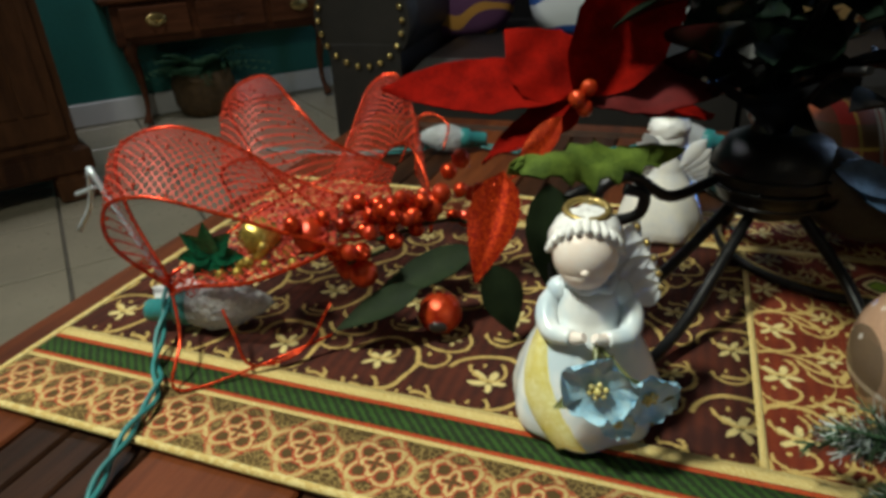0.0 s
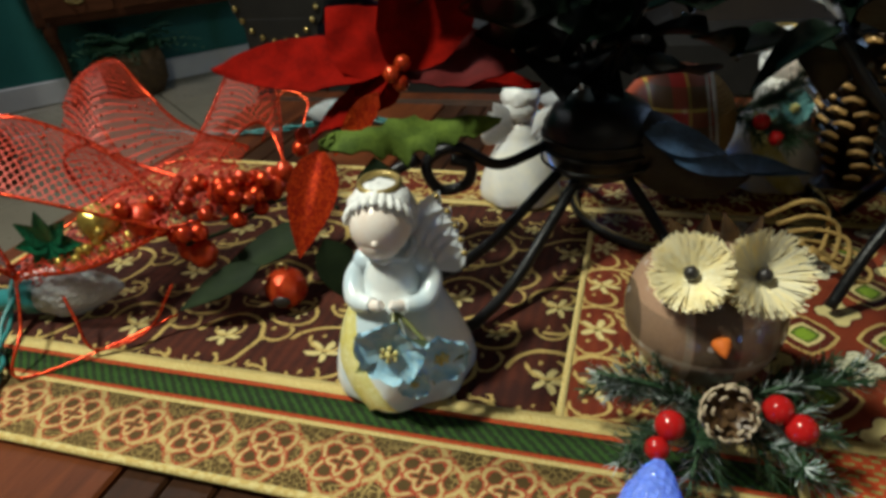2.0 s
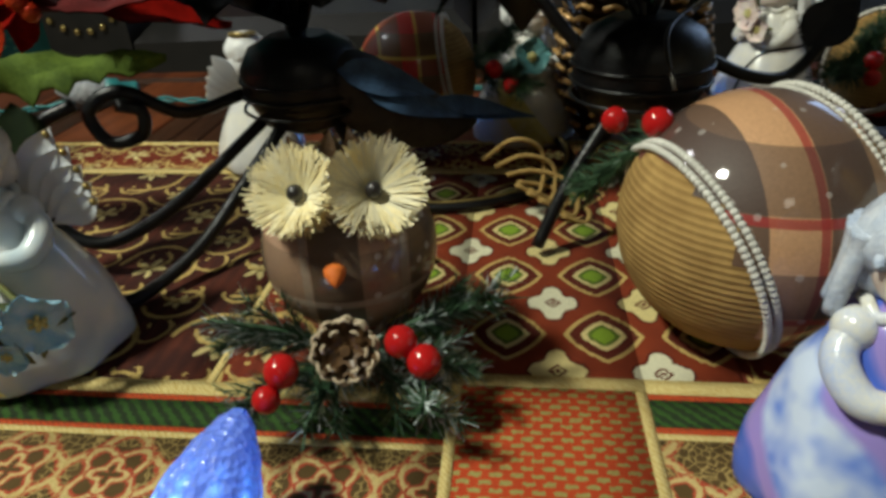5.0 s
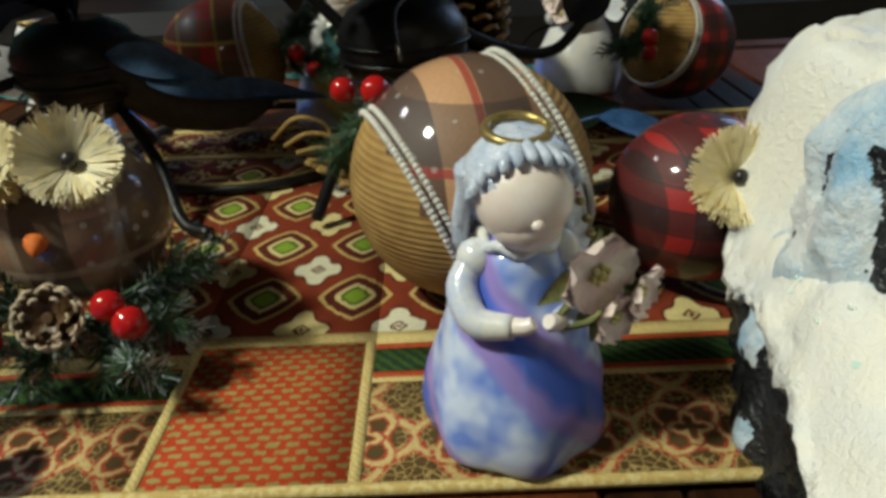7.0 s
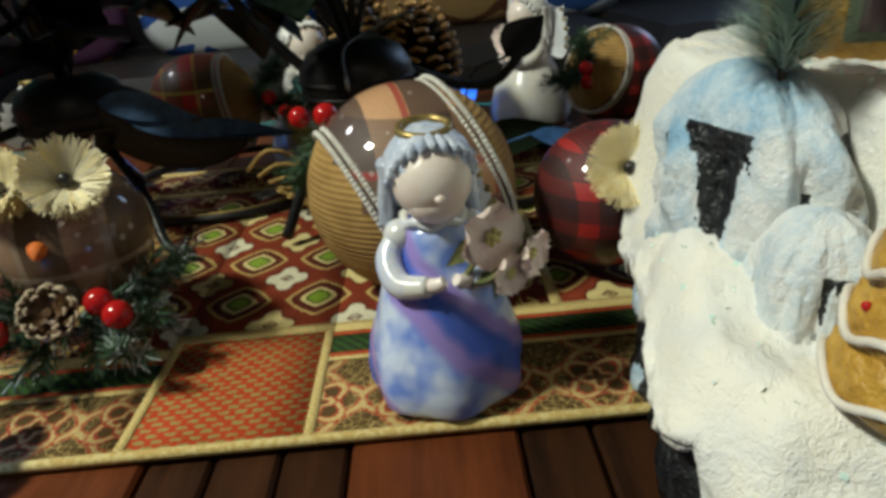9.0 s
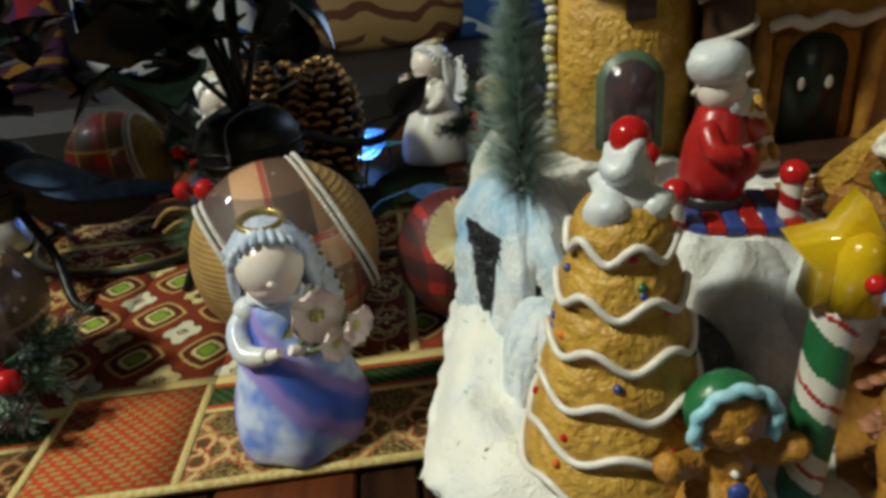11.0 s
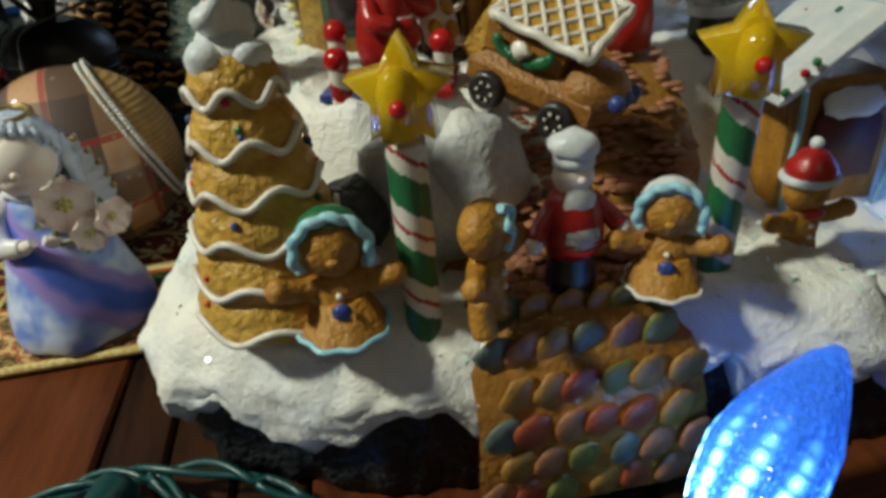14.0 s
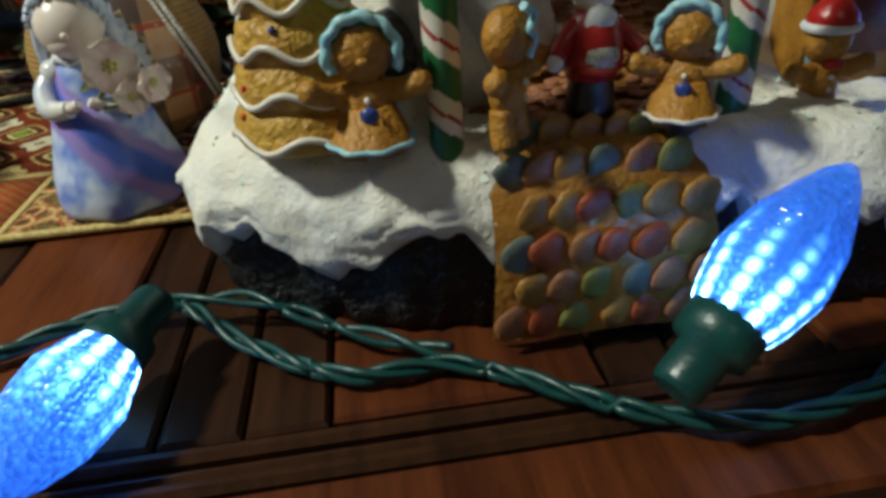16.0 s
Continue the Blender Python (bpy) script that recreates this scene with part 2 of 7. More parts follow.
def diamond_cloth():
    n, u, v = woven("diamond_tapestry")
    a, _ = cell(n, u, 0.041, 0.524)
    b, _ = cell(n, v, 0.048, 0.109)
    q = n.m("ADD", n.m("DIVIDE", n.m("ABSOLUTE", a), 0.0205), n.m("DIVIDE", n.m("ABSOLUTE", b), 0.024))
    round_q = n.m("DIVIDE", n.m("SQRT", n.m("ADD", n.m("POWER", a, 2.0), n.m("POWER", b, 2.0))), 0.022)
    q = n.m("ADD", n.m("MULTIPLY", q, 0.55), n.m("MULTIPLY", round_q, 0.45))
    c, i = cell(n, u, 0.041, 0.5445)
    d, j = cell(n, v, 0.048, 0.133)
    ca, da = n.m("ABSOLUTE", c), n.m("ABSOLUTE", d)
    p = n.m("ADD", n.m("DIVIDE", ca, 0.0205), n.m("DIVIDE", da, 0.024))
    notch = n.m("MULTIPLY", n.m("COSINE", n.m("MULTIPLY", n.m("SUBTRACT", n.m("DIVIDE", ca, 0.0205), n.m("DIVIDE", da, 0.024)), 9.0)), 0.06)
    p2 = n.m("ADD", p, notch)
    odd = n.m("ABSOLUTE", n.m("MODULO", n.m("ADD", i, n.m("ADD", j, 20.0)), 2.0))
    base = n.mix(n.noise(60), RUST, DARKRED)
    base = n.mix(less(n, q, 0.80), base, thread(n, TAN))
    base = n.mix(less(n, q, 0.70), base, thread(n, DARKRED))
    base = n.mix(less(n, q, 0.46), base, thread(n, CREAM))
    base = n.mix(less(n, q, 0.34), base, thread(n, (0.10, 0.14, 0.02)))
    base = n.mix(less(n, q, 0.24), base, thread(n, LIME))
    base = n.mix(less(n, p2, 0.66), base, thread(n, DARKRED))
    base = n.mix(less(n, p2, 0.58), base, n.mix(odd, thread(n, WHITEY), thread(n, CREAM)))
    dots = n.m("MULTIPLY", less(n, p, 0.20), n.m("GREATER_THAN", n.m("SINE", n.m("MULTIPLY", n.m("ADD", ca, da), 2300.0)), -0.2))
    return n.colour(n.mix(dots, base, DARKRED))


def scroll_cloth(name="scroll_tapestry", field=MAROON, field2=(0.085, 0.022, 0.013), pitch=0.062, shift=0.03):
    n, u, v = woven(name)
    streak = n.m("SINE", n.m("MULTIPLY", u, 900.0))
    base = n.mix(n.between(n.m("ADD", n.noise(45), n.m("MULTIPLY", streak, 0.1)), 0.35, 0.7), field, field2)
    big = n.noise(28, 1.0)
    wu, wv = n.m("ADD", u, n.m("MULTIPLY", big, 0.012)), n.m("SUBTRACT", v, n.m("MULTIPLY", big, 0.010))
    for k, (size, su, sv, ring, wide) in enumerate(((pitch, shift, 0.09, 0.0235, 0.0013), (pitch, shift + pitch / 2, 0.09 + pitch / 2, 0.0120, 0.0011), (pitch / 2, shift, 0.10, 0.0075, 0.0009))):
        a, _ = cell(n, wu, size, su)
        b, _ = cell(n, wv, size, sv)
        r = n.m("SQRT", n.m("ADD", n.m("POWER", a, 2.0), n.m("POWER", b, 2.0)))
        ang = n.m("ARCTAN2", b, a)
        spiral = n.m("ABSOLUTE", n.m("SUBTRACT", n.m("ADD", r, n.m("MULTIPLY", ang, 0.0011)), ring))
        gap = n.m("GREATER_THAN", n.m("SINE", n.m("ADD", n.m("MULTIPLY", ang, 1.0), 1.0 + k)), -0.72)
        base = n.mix(n.m("MULTIPLY", less(n, spiral, wide), gap), base, thread(n, TAN))
        if k < 2:
            flower = n.m("MULTIPLY", n.m("ADD", 0.62, n.m("MULTIPLY", n.m("COSINE", n.m("MULTIPLY", ang, 5.0)), 0.38)), 0.0095 - 0.003 * k)
            base = n.mix(less(n, r, flower), base, thread(n, CREAM))
            base = n.mix(less(n, r, 0.0018), base, BROWN)
    return n.colour(base)


def medallion_cloth():
    n, u, v = woven("brown_medallion_band")
    a, _ = cell(n, u, 0.037, 0.02)
    b, _ = cell(n, v, 0.040, 0.0225)
    r = n.m("SQRT", n.m("ADD", n.m("POWER", a, 2.0), n.m("POWER", b, 2.0)))
    ang = n.m("ARCTAN2", b, a)
    lobes = n.m("COSINE", n.m("MULTIPLY", ang, 4.0))
    base = n.mix(n.noise(80), BROWN, (0.12, 0.07, 0.025))
    for ring, wide, amp in ((0.0165, 0.0016, 0.0026), (0.0110, 0.0014, -0.0030), (0.0050, 0.0013, 0.0018)):
        edge = n.m("ABSOLUTE", n.m("SUBTRACT", r, n.m("ADD", ring, n.m("MULTIPLY", lobes, amp))))
        base = n.mix(less(n, edge, wide * 1.7), base, thread(n, (0.42, 0.07, 0.035)))
        base = n.mix(less(n, edge, wide * 0.8), base, thread(n, (0.60, 0.45, 0.19)))
    vor = n.node("ShaderNodeTexVoronoi", Scale=330.0)
    vor.feature = "DISTANCE_TO_EDGE"
    n.tree.links.new(n.coords(), vor.inputs["Vector"])
    curls = n.m("MULTIPLY", less(n, vor.outputs["Distance"], 0.055), n.m("GREATER_THAN", r, 0.0125))
    base = n.mix(n.m("MULTIPLY", curls, 0.75), base, thread(n, (0.54, 0.38, 0.14)))
    return n.colour(base)


def dash_cloth():
    n, u, v = woven("red_dash_weave")
    row = n.m("FLOOR", n.m("DIVIDE", v, 0.0033))
    off = n.m("MULTIPLY", n.m("ABSOLUTE", n.m("MODULO", row, 2.0)), 0.0035)
    a, _ = cell(n, n.m("ADD", u, off), 0.0070)
    b, _ = cell(n, v, 0.0033, 0.00165)
    dash = n.m("MULTIPLY", less(n, n.m("ABSOLUTE", a), 0.0021), less(n, n.m("ABSOLUTE", b), 0.0009))
    base = n.mix(n.noise(70), BRICK, (0.38, 0.04, 0.014))
    return n.colour(n.mix(dash, base, thread(n, (0.34, 0.28, 0.09))))


def band_cloth(name, a, b, slant=1500.0):
    n, u, v = woven(name)
    stripe = n.between(n.m("ADD", n.m("SINE", n.m("MULTIPLY", n.m("ADD", u, v), slant)), n.m("MULTIPLY", n.noise(500), 2.0)), 0.3, 1.6)
    return n.colour(n.mix(stripe, a, b))


DIAMOND, SCROLL, MEDALLION, DASH = diamond_cloth(), scroll_cloth(), medallion_cloth(), dash_cloth()
SCROLL_RED = scroll_cloth("rust_scroll_tapestry", (0.17, 0.030, 0.012), (0.11, 0.018, 0.010), 0.045, 0.425)
GREEN_BAND = band_cloth("green_band", FOREST, (0.020, 0.030, 0.014), 1100)
BEIGE_BAND = band_cloth("beige_band", CREAM, TAN, 2600)
RED_BAND = band_cloth("red_band", BRICK, (0.30, 0.05, 0.02), 2600)


def plaid(name, base, dark, line, size, rough=0.6, phase=(0.0, 0.0), depth=(0.75, 0.75), coat=0.35, flakes=0.0):
    """A tartan printed round a ball, by the ball's own directions."""
    n = Nodes(name, rough)
    s = n.node("ShaderNodeSeparateXYZ", Vector=n.coords())
    out = base
    for axis, ph, deep in zip((0, 2), phase, depth):
        turn = n.m("ADD", n.m("MULTIPLY", s.outputs[axis], 6.283 / size), ph)
        w = n.m("SINE", turn)
        out = n.mix(n.m("MULTIPLY", n.m("GREATER_THAN", w, 0.0), deep), out, dark)
        w2 = n.m("SINE", n.m("ADD", turn, 1.9))
        out = n.mix(n.m("MULTIPLY", n.m("GREATER_THAN", w2, 0.965), 0.8), out, line)
    out = n.mix(n.m("MULTIPLY", n.noise(900, 1.0), 0.35), out, (0.02, 0.01, 0.01))
    flake = n.node("ShaderNodeTexVoronoi", Scale=110.0)
    n.tree.links.new(n.coords(), flake.inputs["Vector"])
    out = n.mix(n.m("MULTIPLY", less(n, flake.outputs["Distance"], 0.16), flakes), out, (0.7, 0.66, 0.62))
    n.bump(n.noise(1200, 1.0), 0.3, 0.0005)
    n.bsdf.inputs["Coat Weight"].default_value = coat
    n.bsdf.inputs["Coat Roughness"].default_value = 0.06
    return n.colour(out)


OWL_PLAID = plaid("brown_grey_plaid", (0.46, 0.27, 0.17), (0.10, 0.065, 0.035), (0.50, 0.40, 0.30), 0.034, 0.6, (2.4, 1.0), (0.85, 0.45), 0.9, 0.5)
BALL_PLAID = plaid("peach_brown_plaid", (0.66, 0.36, 0.18), (0.035, 0.022, 0.024), (0.40, 0.02, 0.02), 0.036, 0.6, (0.6, 2.2), (0.8, 0.6), 0.9, 0.3)
TARTAN = plaid("red_tartan", (0.75, 0.03, 0.02), (0.03, 0.10, 0.03), (0.75, 0.60, 0.10), 0.024, 0.5, (0.0, 0.9), (0.6, 0.5))
BUFFALO = plaid("red_buffalo_check", (0.40, 0.015, 0.012), (0.012, 0.008, 0.008), (0.02, 0.01, 0.01), 0.018)


def corduroy():
    n = Nodes("ribbed_burlap", 0.85, 0.0, 0.2)
    s = n.node("ShaderNodeSeparateXYZ", Vector=n.coords())
    ribs = n.m("SINE", n.m("MULTIPLY", s.outputs[2], 2300.0))
    n.bump(n.m("ADD", ribs, n.noise(1500, 1.0)), 0.4, 0.0005)
    f = n.between(n.m("ADD", n.m("MULTIPLY", ribs, 0.12), n.noise(90)), 0.3, 0.8)
    return n.colour(n.mix(f, (0.28, 0.165, 0.055), (0.46, 0.29, 0.10)))


BURLAP = corduroy()


def swirl_glaze():
    n = Nodes("lavender_blue_glaze", 0.2)
    s = n.node("ShaderNodeSeparateXYZ", Vector=n.coords())
    ang = n.m("ARCTAN2", s.outputs[1], s.outputs[0])
    band = n.m("SINE", n.m("ADD", n.m("MULTIPLY", ang, 2.0), n.m("ADD", n.m("MULTIPLY", s.outputs[2], 95.0), n.m("MULTIPLY", n.noise(30, 2.0), 2.2))))
    low = n.mix(n.between(n.noise(55, 2.0), 0.4, 0.6), (0.62, 0.71, 0.90), (0.18, 0.29, 0.76))
    out = n.mix(n.between(band, -0.1, 0.35), low, (0.34, 0.26, 0.66))
    out = n.mix(n.between(band, 0.72, 0.95), out, (0.08, 0.15, 0.60))
    return n.colour(out)


SWIRL = swirl_glaze()


def yellow_sash_glaze():
    n = Nodes("white_dress_glaze", 0.2)
    f = n.between(n.noise(45, 2.0), 0.42, 0.62)
    return n.colour(n.mix(f, (0.80, 0.82, 0.82), (0.55, 0.66, 0.74)))


DRESS = yellow_sash_glaze()


def mesh_ribbon():
    """Red nylon net: real gaps between the threads."""
    n = Nodes("red_net_ribbon", 0.55, 0.1)
    uv = n.node("ShaderNodeSeparateXYZ", Vector=n.coords("UV"))
    a = n.m("ABSOLUTE", n.m("SINE", n.m("MULTIPLY", n.m("ADD", uv.outputs[0], uv.outputs[1]), 540.0)))
    b = n.m("ABSOLUTE", n.m("SINE", n.m("MULTIPLY", n.m("SUBTRACT", uv.outputs[0], uv.outputs[1]), 540.0)))
    n.put(n.bsdf.inputs["Alpha"], n.between(n.m("MINIMUM", a, b), 0.36, 0.24))
    return n.colour(n.mix(n.noise(300), (0.62, 0.045, 0.012), (0.34, 0.016, 0.008)))


NET = mesh_ribbon()


def bulb_plastic(name, tint, glow):
    n = Nodes(name, 0.12)
    vor = n.node("ShaderNodeTexVoronoi", Scale=420.0)
    n.tree.links.new(n.coords(), vor.inputs["Vector"])
    n.bump(vor.outputs["Distance"], 0.9, 0.0015)
    n.bsdf.inputs["Transmission Weight"].default_value = 0.55
    if glow:
        s = n.node("ShaderNodeSeparateXYZ", Vector=n.coords())
        heart = n.m("POWER", n.between(s.outputs[2], 0.036, 0.003), 1.8)
        ang = n.m("ARCTAN2", s.outputs[1], s.outputs[0])
        streak = n.m("POWER", n.m("ABSOLUTE", n.m("SINE", n.m("MULTIPLY", ang, 5.0))), 5.0)
        step_up = n.m("ADD", 0.35, n.m("ABSOLUTE", n.m("SINE", n.m("MULTIPLY", s.outputs[2], 620.0))))
        hot = n.m("MULTIPLY", n.m("MULTIPLY", heart, streak), step_up)
        n.put(n.bsdf.inputs["Emission Color"], n.mix(n.between(hot, 0.02, 0.7), (0.03, 0.22, 0.90), (0.30, 0.68, 1.0)))
        n.put(n.bsdf.inputs["Emission Strength"], n.m("MULTIPLY", glow, n.m("ADD", n.m("ADD", 0.22, n.m("MULTIPLY", heart, 0.5)), n.m("MULTIPLY", hot, 9.0))))
    return n.colour(tint)


BULB_LIT = bulb_plastic("lit_blue_bulb", (0.08, 0.26, 0.80), 1.0)
BULB_DIM = bulb_plastic("dim_blue_bulb", (0.30, 0.42, 1.0), 0.35)
BULB_OFF = bulb_plastic("clear_bulb", (0.75, 0.78, 0.82), 0)

# ---- mesh building ----


def smooth_path(points, steps=6):
    """Catmull-Rom curve through the points."""
    p = [Vector(q) for q in points]
    p = [p[0] * 2 - p[1]] + p + [p[-1] * 2 - p[-2]]
    out = []
    for i in range(1, len(p) - 2):
        a, b, c, d = p[i - 1:i + 3]
        for k in range(steps):
            t = k / steps
            out.append(0.5 * (2 * b + (c - a) * t + (2 * a - 5 * b + 4 * c - d) * t * t + (3 * b - a - 3 * c + d) * t ** 3))
    return out + [p[-2]]


def grid(bm, rows, mi=0, closed=False, uvs=None):
    """Faces between rows of points; closed: each row is a ring."""
    vs = [[bm.verts.new(q) for q in row] for row in rows]
    layer = bm.loops.layers.uv.verify() if uvs else None
    n = len(vs[0])
    for j in range(len(vs) - 1):
        for i in range(n if closed else n - 1):
            k = (i + 1) % n
            try:
                f = bm.faces.new((vs[j][i], vs[j][k], vs[j + 1][k], vs[j + 1][i]))
            except ValueError:
                continue
            f.material_index, f.smooth = mi, True
            if uvs:
                for loop, (b, a) in zip(f.loops, ((j, i), (j, k), (j + 1, k), (j + 1, i))):
                    loop[layer].uv = uvs[b][a]
    return vs


def cap(bm, ring, mi=0):
    try:
        f = bm.faces.new(ring)
        f.material_index = mi
    except ValueError:
        pass


def tube(bm, points, r, seg=8, mi=0, steps=5, closed_ends=True):
    path = smooth_path(points, steps) if steps > 1 else [Vector(p) for p in points]
    rows, side = [], None
    for i, q in enumerate(path):
        d = (path[min(i + 1, len(path) - 1)] - path[max(i - 1, 0)]).normalized()
        side = side if side is not None else d.orthogonal()
        side = (side - d * side.dot(d)).normalized()
        up = d.cross(side)
        f = i / max(len(path) - 1, 1)
        rad = r(f) if callable(r) else r
        rows.append([q + rad * (math.cos(a) * side + math.sin(a) * up) for a in (2 * math.pi * k / seg for k in range(seg))])
    vs = grid(bm, rows, mi, True)
    if closed_ends:
        cap(bm, vs[0][::-1], mi), cap(bm, vs[-1], mi)


def lathe(bm, profile, seg=24, mi=0, m=Matrix(), wave=None, top=True):
    """profile: (radius, z). wave(angle, z): factor on the radius."""
    rows = []
    for r, z in profile:
        rows.append([m @ Vector((r * (wave(a, z) if wave else 1) * math.cos(a), r * (wave(a, z) if wave else 1) * math.sin(a), z)) for a in (2 * math.pi * k / seg for k in range(seg))])
    vs = grid(bm, rows, mi, True)
    cap(bm, vs[0][::-1], mi)
    if top:
        cap(bm, vs[-1], mi)
    return vs


def ball(bm, c, r, seg=16, mi=0, m=None, lump=0.0, freq=60.0):
    """An ellipsoid, with lumps if wanted."""
    r = (r, r, r) if isinstance(r, (int, float)) else r
    m = m or Matrix()
    rows = []
    n = max(seg // 2, 4)
    for j in range(n + 1):
        th = math.pi * (0.02 + 0.96 * j / n)
        row = []
        for k in range(seg):
            a = 2 * math.pi * k / seg
            d = Vector((math.sin(th) * math.cos(a), math.sin(th) * math.sin(a), -math.cos(th)))
            s = 1 + (lump * noise.noise((Vector(c) + Vector((d.x * r[0], d.y * r[1], d.z * r[2]))) * freq) if lump else 0)
            row.append(Vector(c) + m @ Vector((d.x * r[0] * s, d.y * r[1] * s, d.z * r[2] * s)))
        rows.append(row)
    vs = grid(bm, rows, mi, True)
    cap(bm, vs[0][::-1], mi), cap(bm, vs[-1], mi)


def slab(bm, m, size, mi=0, bevel=0.0):
    """A box of that size round the origin of m, with its edges bevelled."""
    x, y, z = (s / 2 for s in size)
    b = min(bevel, x * 0.9, y * 0.9, z * 0.9)
    rows, before = [], len(bm.faces)
    for h, c in ((-z, b), (-z + b, 0), (z - b, 0), (z, b)) if b else ((-z, 0), (z, 0)):
        rows.append([m @ Vector(q + (h,)) for q in ((-x + c, -y + c), (x - c, -y + c), (x - c, y - c), (-x + c, y - c))])
    vs = grid(bm, rows, mi, True)
    cap(bm, vs[0][::-1], mi), cap(bm, vs[-1], mi)
    for f in list(bm.faces)[before:]:
        f.smooth = False


def petal(bm, m, length, width, curl=0.3, mi=0, n=6, cup=0.25, point=0.6, thick=0.0006, crumple=0.0, teeth=0.0):
    """A leaf or petal along x, curling down, cupped across, with an under side; crumpled and toothed if wanted."""
    for sign in (1, -1):
        rows = []
        for j in range(n + 1):
            t = j / n
            half = width / 2 * (math.sin(math.pi * min(t ** point, 1.0)) * 0.98 + 0.02)
            half *= 1 + teeth * math.cos(j * 2.1) * math.sin(math.pi * t)
            row = []
            for k in (-1, -0.5, 0, 0.5, 1) if sign > 0 else (1, 0.5, 0, -0.5, -1):
                z = -curl * length * t * t + cup * half * k * k - (thick if sign < 0 else 0)
                if crumple:
                    z += crumple * length * noise.noise((t * 5 + length * 40, k * 1.3, width * 90))
                row.append(m @ Vector((length * t * (1 - 0.15 * curl * t), half * k, z)))
            rows.append(row)
        grid(bm, rows, mi)


def link(name, bm, mats, parent=None, label="", at=None):
    me = bpy.data.meshes.new(name)
    bm.to_mesh(me)
    bm.free()
    for mat in mats if isinstance(mats, (list, tuple)) else [mats]:
        me.materials.append(mat)
    ob = new(name, me)
    if parent:
        ob.parent = parent
    if at:
        ob.matrix_basis = at
    return tagged(ob, label) if label else ob


def part(name, bm, mats, parent, label=""):
    return link(name, bm, mats, parent, label)


def thing(name, label, category, at=None, group="", kind=""):
    ob = new(name)
    ob.empty_display_size = 0.01
    if at:
        ob.matrix_basis = at
    return tagged(ob, label, category, group, kind)


def axes(origin, x, z=(0, 0, 1)):
    """A frame at origin whose x points along x and whose z is near z."""
    x = Vector(x).normalized()
    y = Vector(z).cross(x)
    y = y.normalized() if y.length > 1e-6 else x.orthogonal().normalized()
    w = x.cross(y)
    return Matrix(((x.x, y.x, w.x, origin[0]), (x.y, y.y, w.y, origin[1]), (x.z, y.z, w.z, origin[2]), (0, 0, 0, 1)))


# ---- the room ----
FLOOR_Z, CEILING_Z = -0.45, 1.95
CORNERS = [(-2.9, 1.43), (-0.3, 3.43), (2.7, 2.8), (2.4, -2.4), (-2.6, -2.2)]
bm = bmesh.new()
slab(bm, pose(0, 0.4, FLOOR_Z - 0.055), (7, 7, 0.1))
floor = tagged(link("floor", bm, GROUT), "beige ceramic tile floor with dark grout", "floor", kind="structure")
bm = bmesh.new()
slab(bm, pose(0, 0.4, CEILING_Z + 0.05), (7, 7, 0.1))
tagged(link("ceiling", bm, WALL_CREAM), "plain cream painted ceiling", "ceiling", kind="structure")
for i, name in enumerate(("wall_north", "wall_east", "wall_south_east", "wall_south", "wall_west")):
    a, b = Vector((*CORNERS[i], 0)), Vector((*CORNERS[(i + 1) % 5], 0))
    d = b - a
    m = axes((a + b) / 2 + Vector((0, 0, (FLOOR_Z + CEILING_Z) / 2)), d)
    bm = bmesh.new()
    slab(bm, m @ pose(0, 0.06, 0), (d.length + 0.1, 0.1, CEILING_Z - FLOOR_Z))
    green = i in (0, 1)
    wall = tagged(link(name, bm, WALL_GREEN if green else WALL_CREAM), "deep green painted wall" if green else "cream painted wall", "wall", kind="structure")
    bm = bmesh.new()
    slab(bm, m @ pose(0, 0.0, FLOOR_Z + 0.05 - (FLOOR_Z + CEILING_Z) / 2), (d.length - 0.06, 0.018, 0.09), 0, 0.004)
    tagged(link("baseboard", bm, WHITE_TRIM), "white painted baseboard along the wall", "baseboard", kind="structure")

# ---- the table: E1 runs along its front, E2 away from it ----
ANGLE = -13.3
CLOTH = pose(-0.259, 0.235, 0, 0, 0, ANGLE)


def runner_point(s, d, z=0.0):
    return CLOTH @ Vector((s, d, z))


def on_cloth(x, y):
    q = CLOTH.inverted() @ Vector((x, y, 0))
    return q.x, q.y


TOP = -0.004
table = thing("coffee_table", "red-brown wooden coffee table with grooved planks and moulded edge", "table", CLOTH)
PLANKS = [(-0.03, 0.055, 0), (0.055, 0.130, 1), (0.130, 0.215, 0), (0.215, 0.290, 1), (0.290, 0.375, 0), (0.375, 0.450, 1), (0.450, 0.515, 0), (0.515, 0.590, 1), (0.590, 0.652, 0), (0.652, 0.730, 1), (0.730, 0.815, 0), (0.815, 0.89, 1), (0.89, 0.975, 0), (0.975, 1.05, 1), (1.05, 1.13, 0)]
for a, b, dark in PLANKS:
    pieces = [(a + 0.0008, b - 0.0008)] if not dark else [(a + (b - a) * k / 3 + 0.0007, a + (b - a) * (k + 1) / 3 - 0.0007) for k in range(3)]
    if dark and b - a < 0.01:
        pieces = [(a, b)]
    for c, e in pieces:
        bm = bmesh.new()
        slab(bm, pose((c + e) / 2, 0.205, TOP - 0.012 - (0.001 if dark else 0)), (e - c, 0.69, 0.024), 0, 0.0015)
        part("plank", bm, TABLE_DARK if dark else TABLE_WOOD, table)
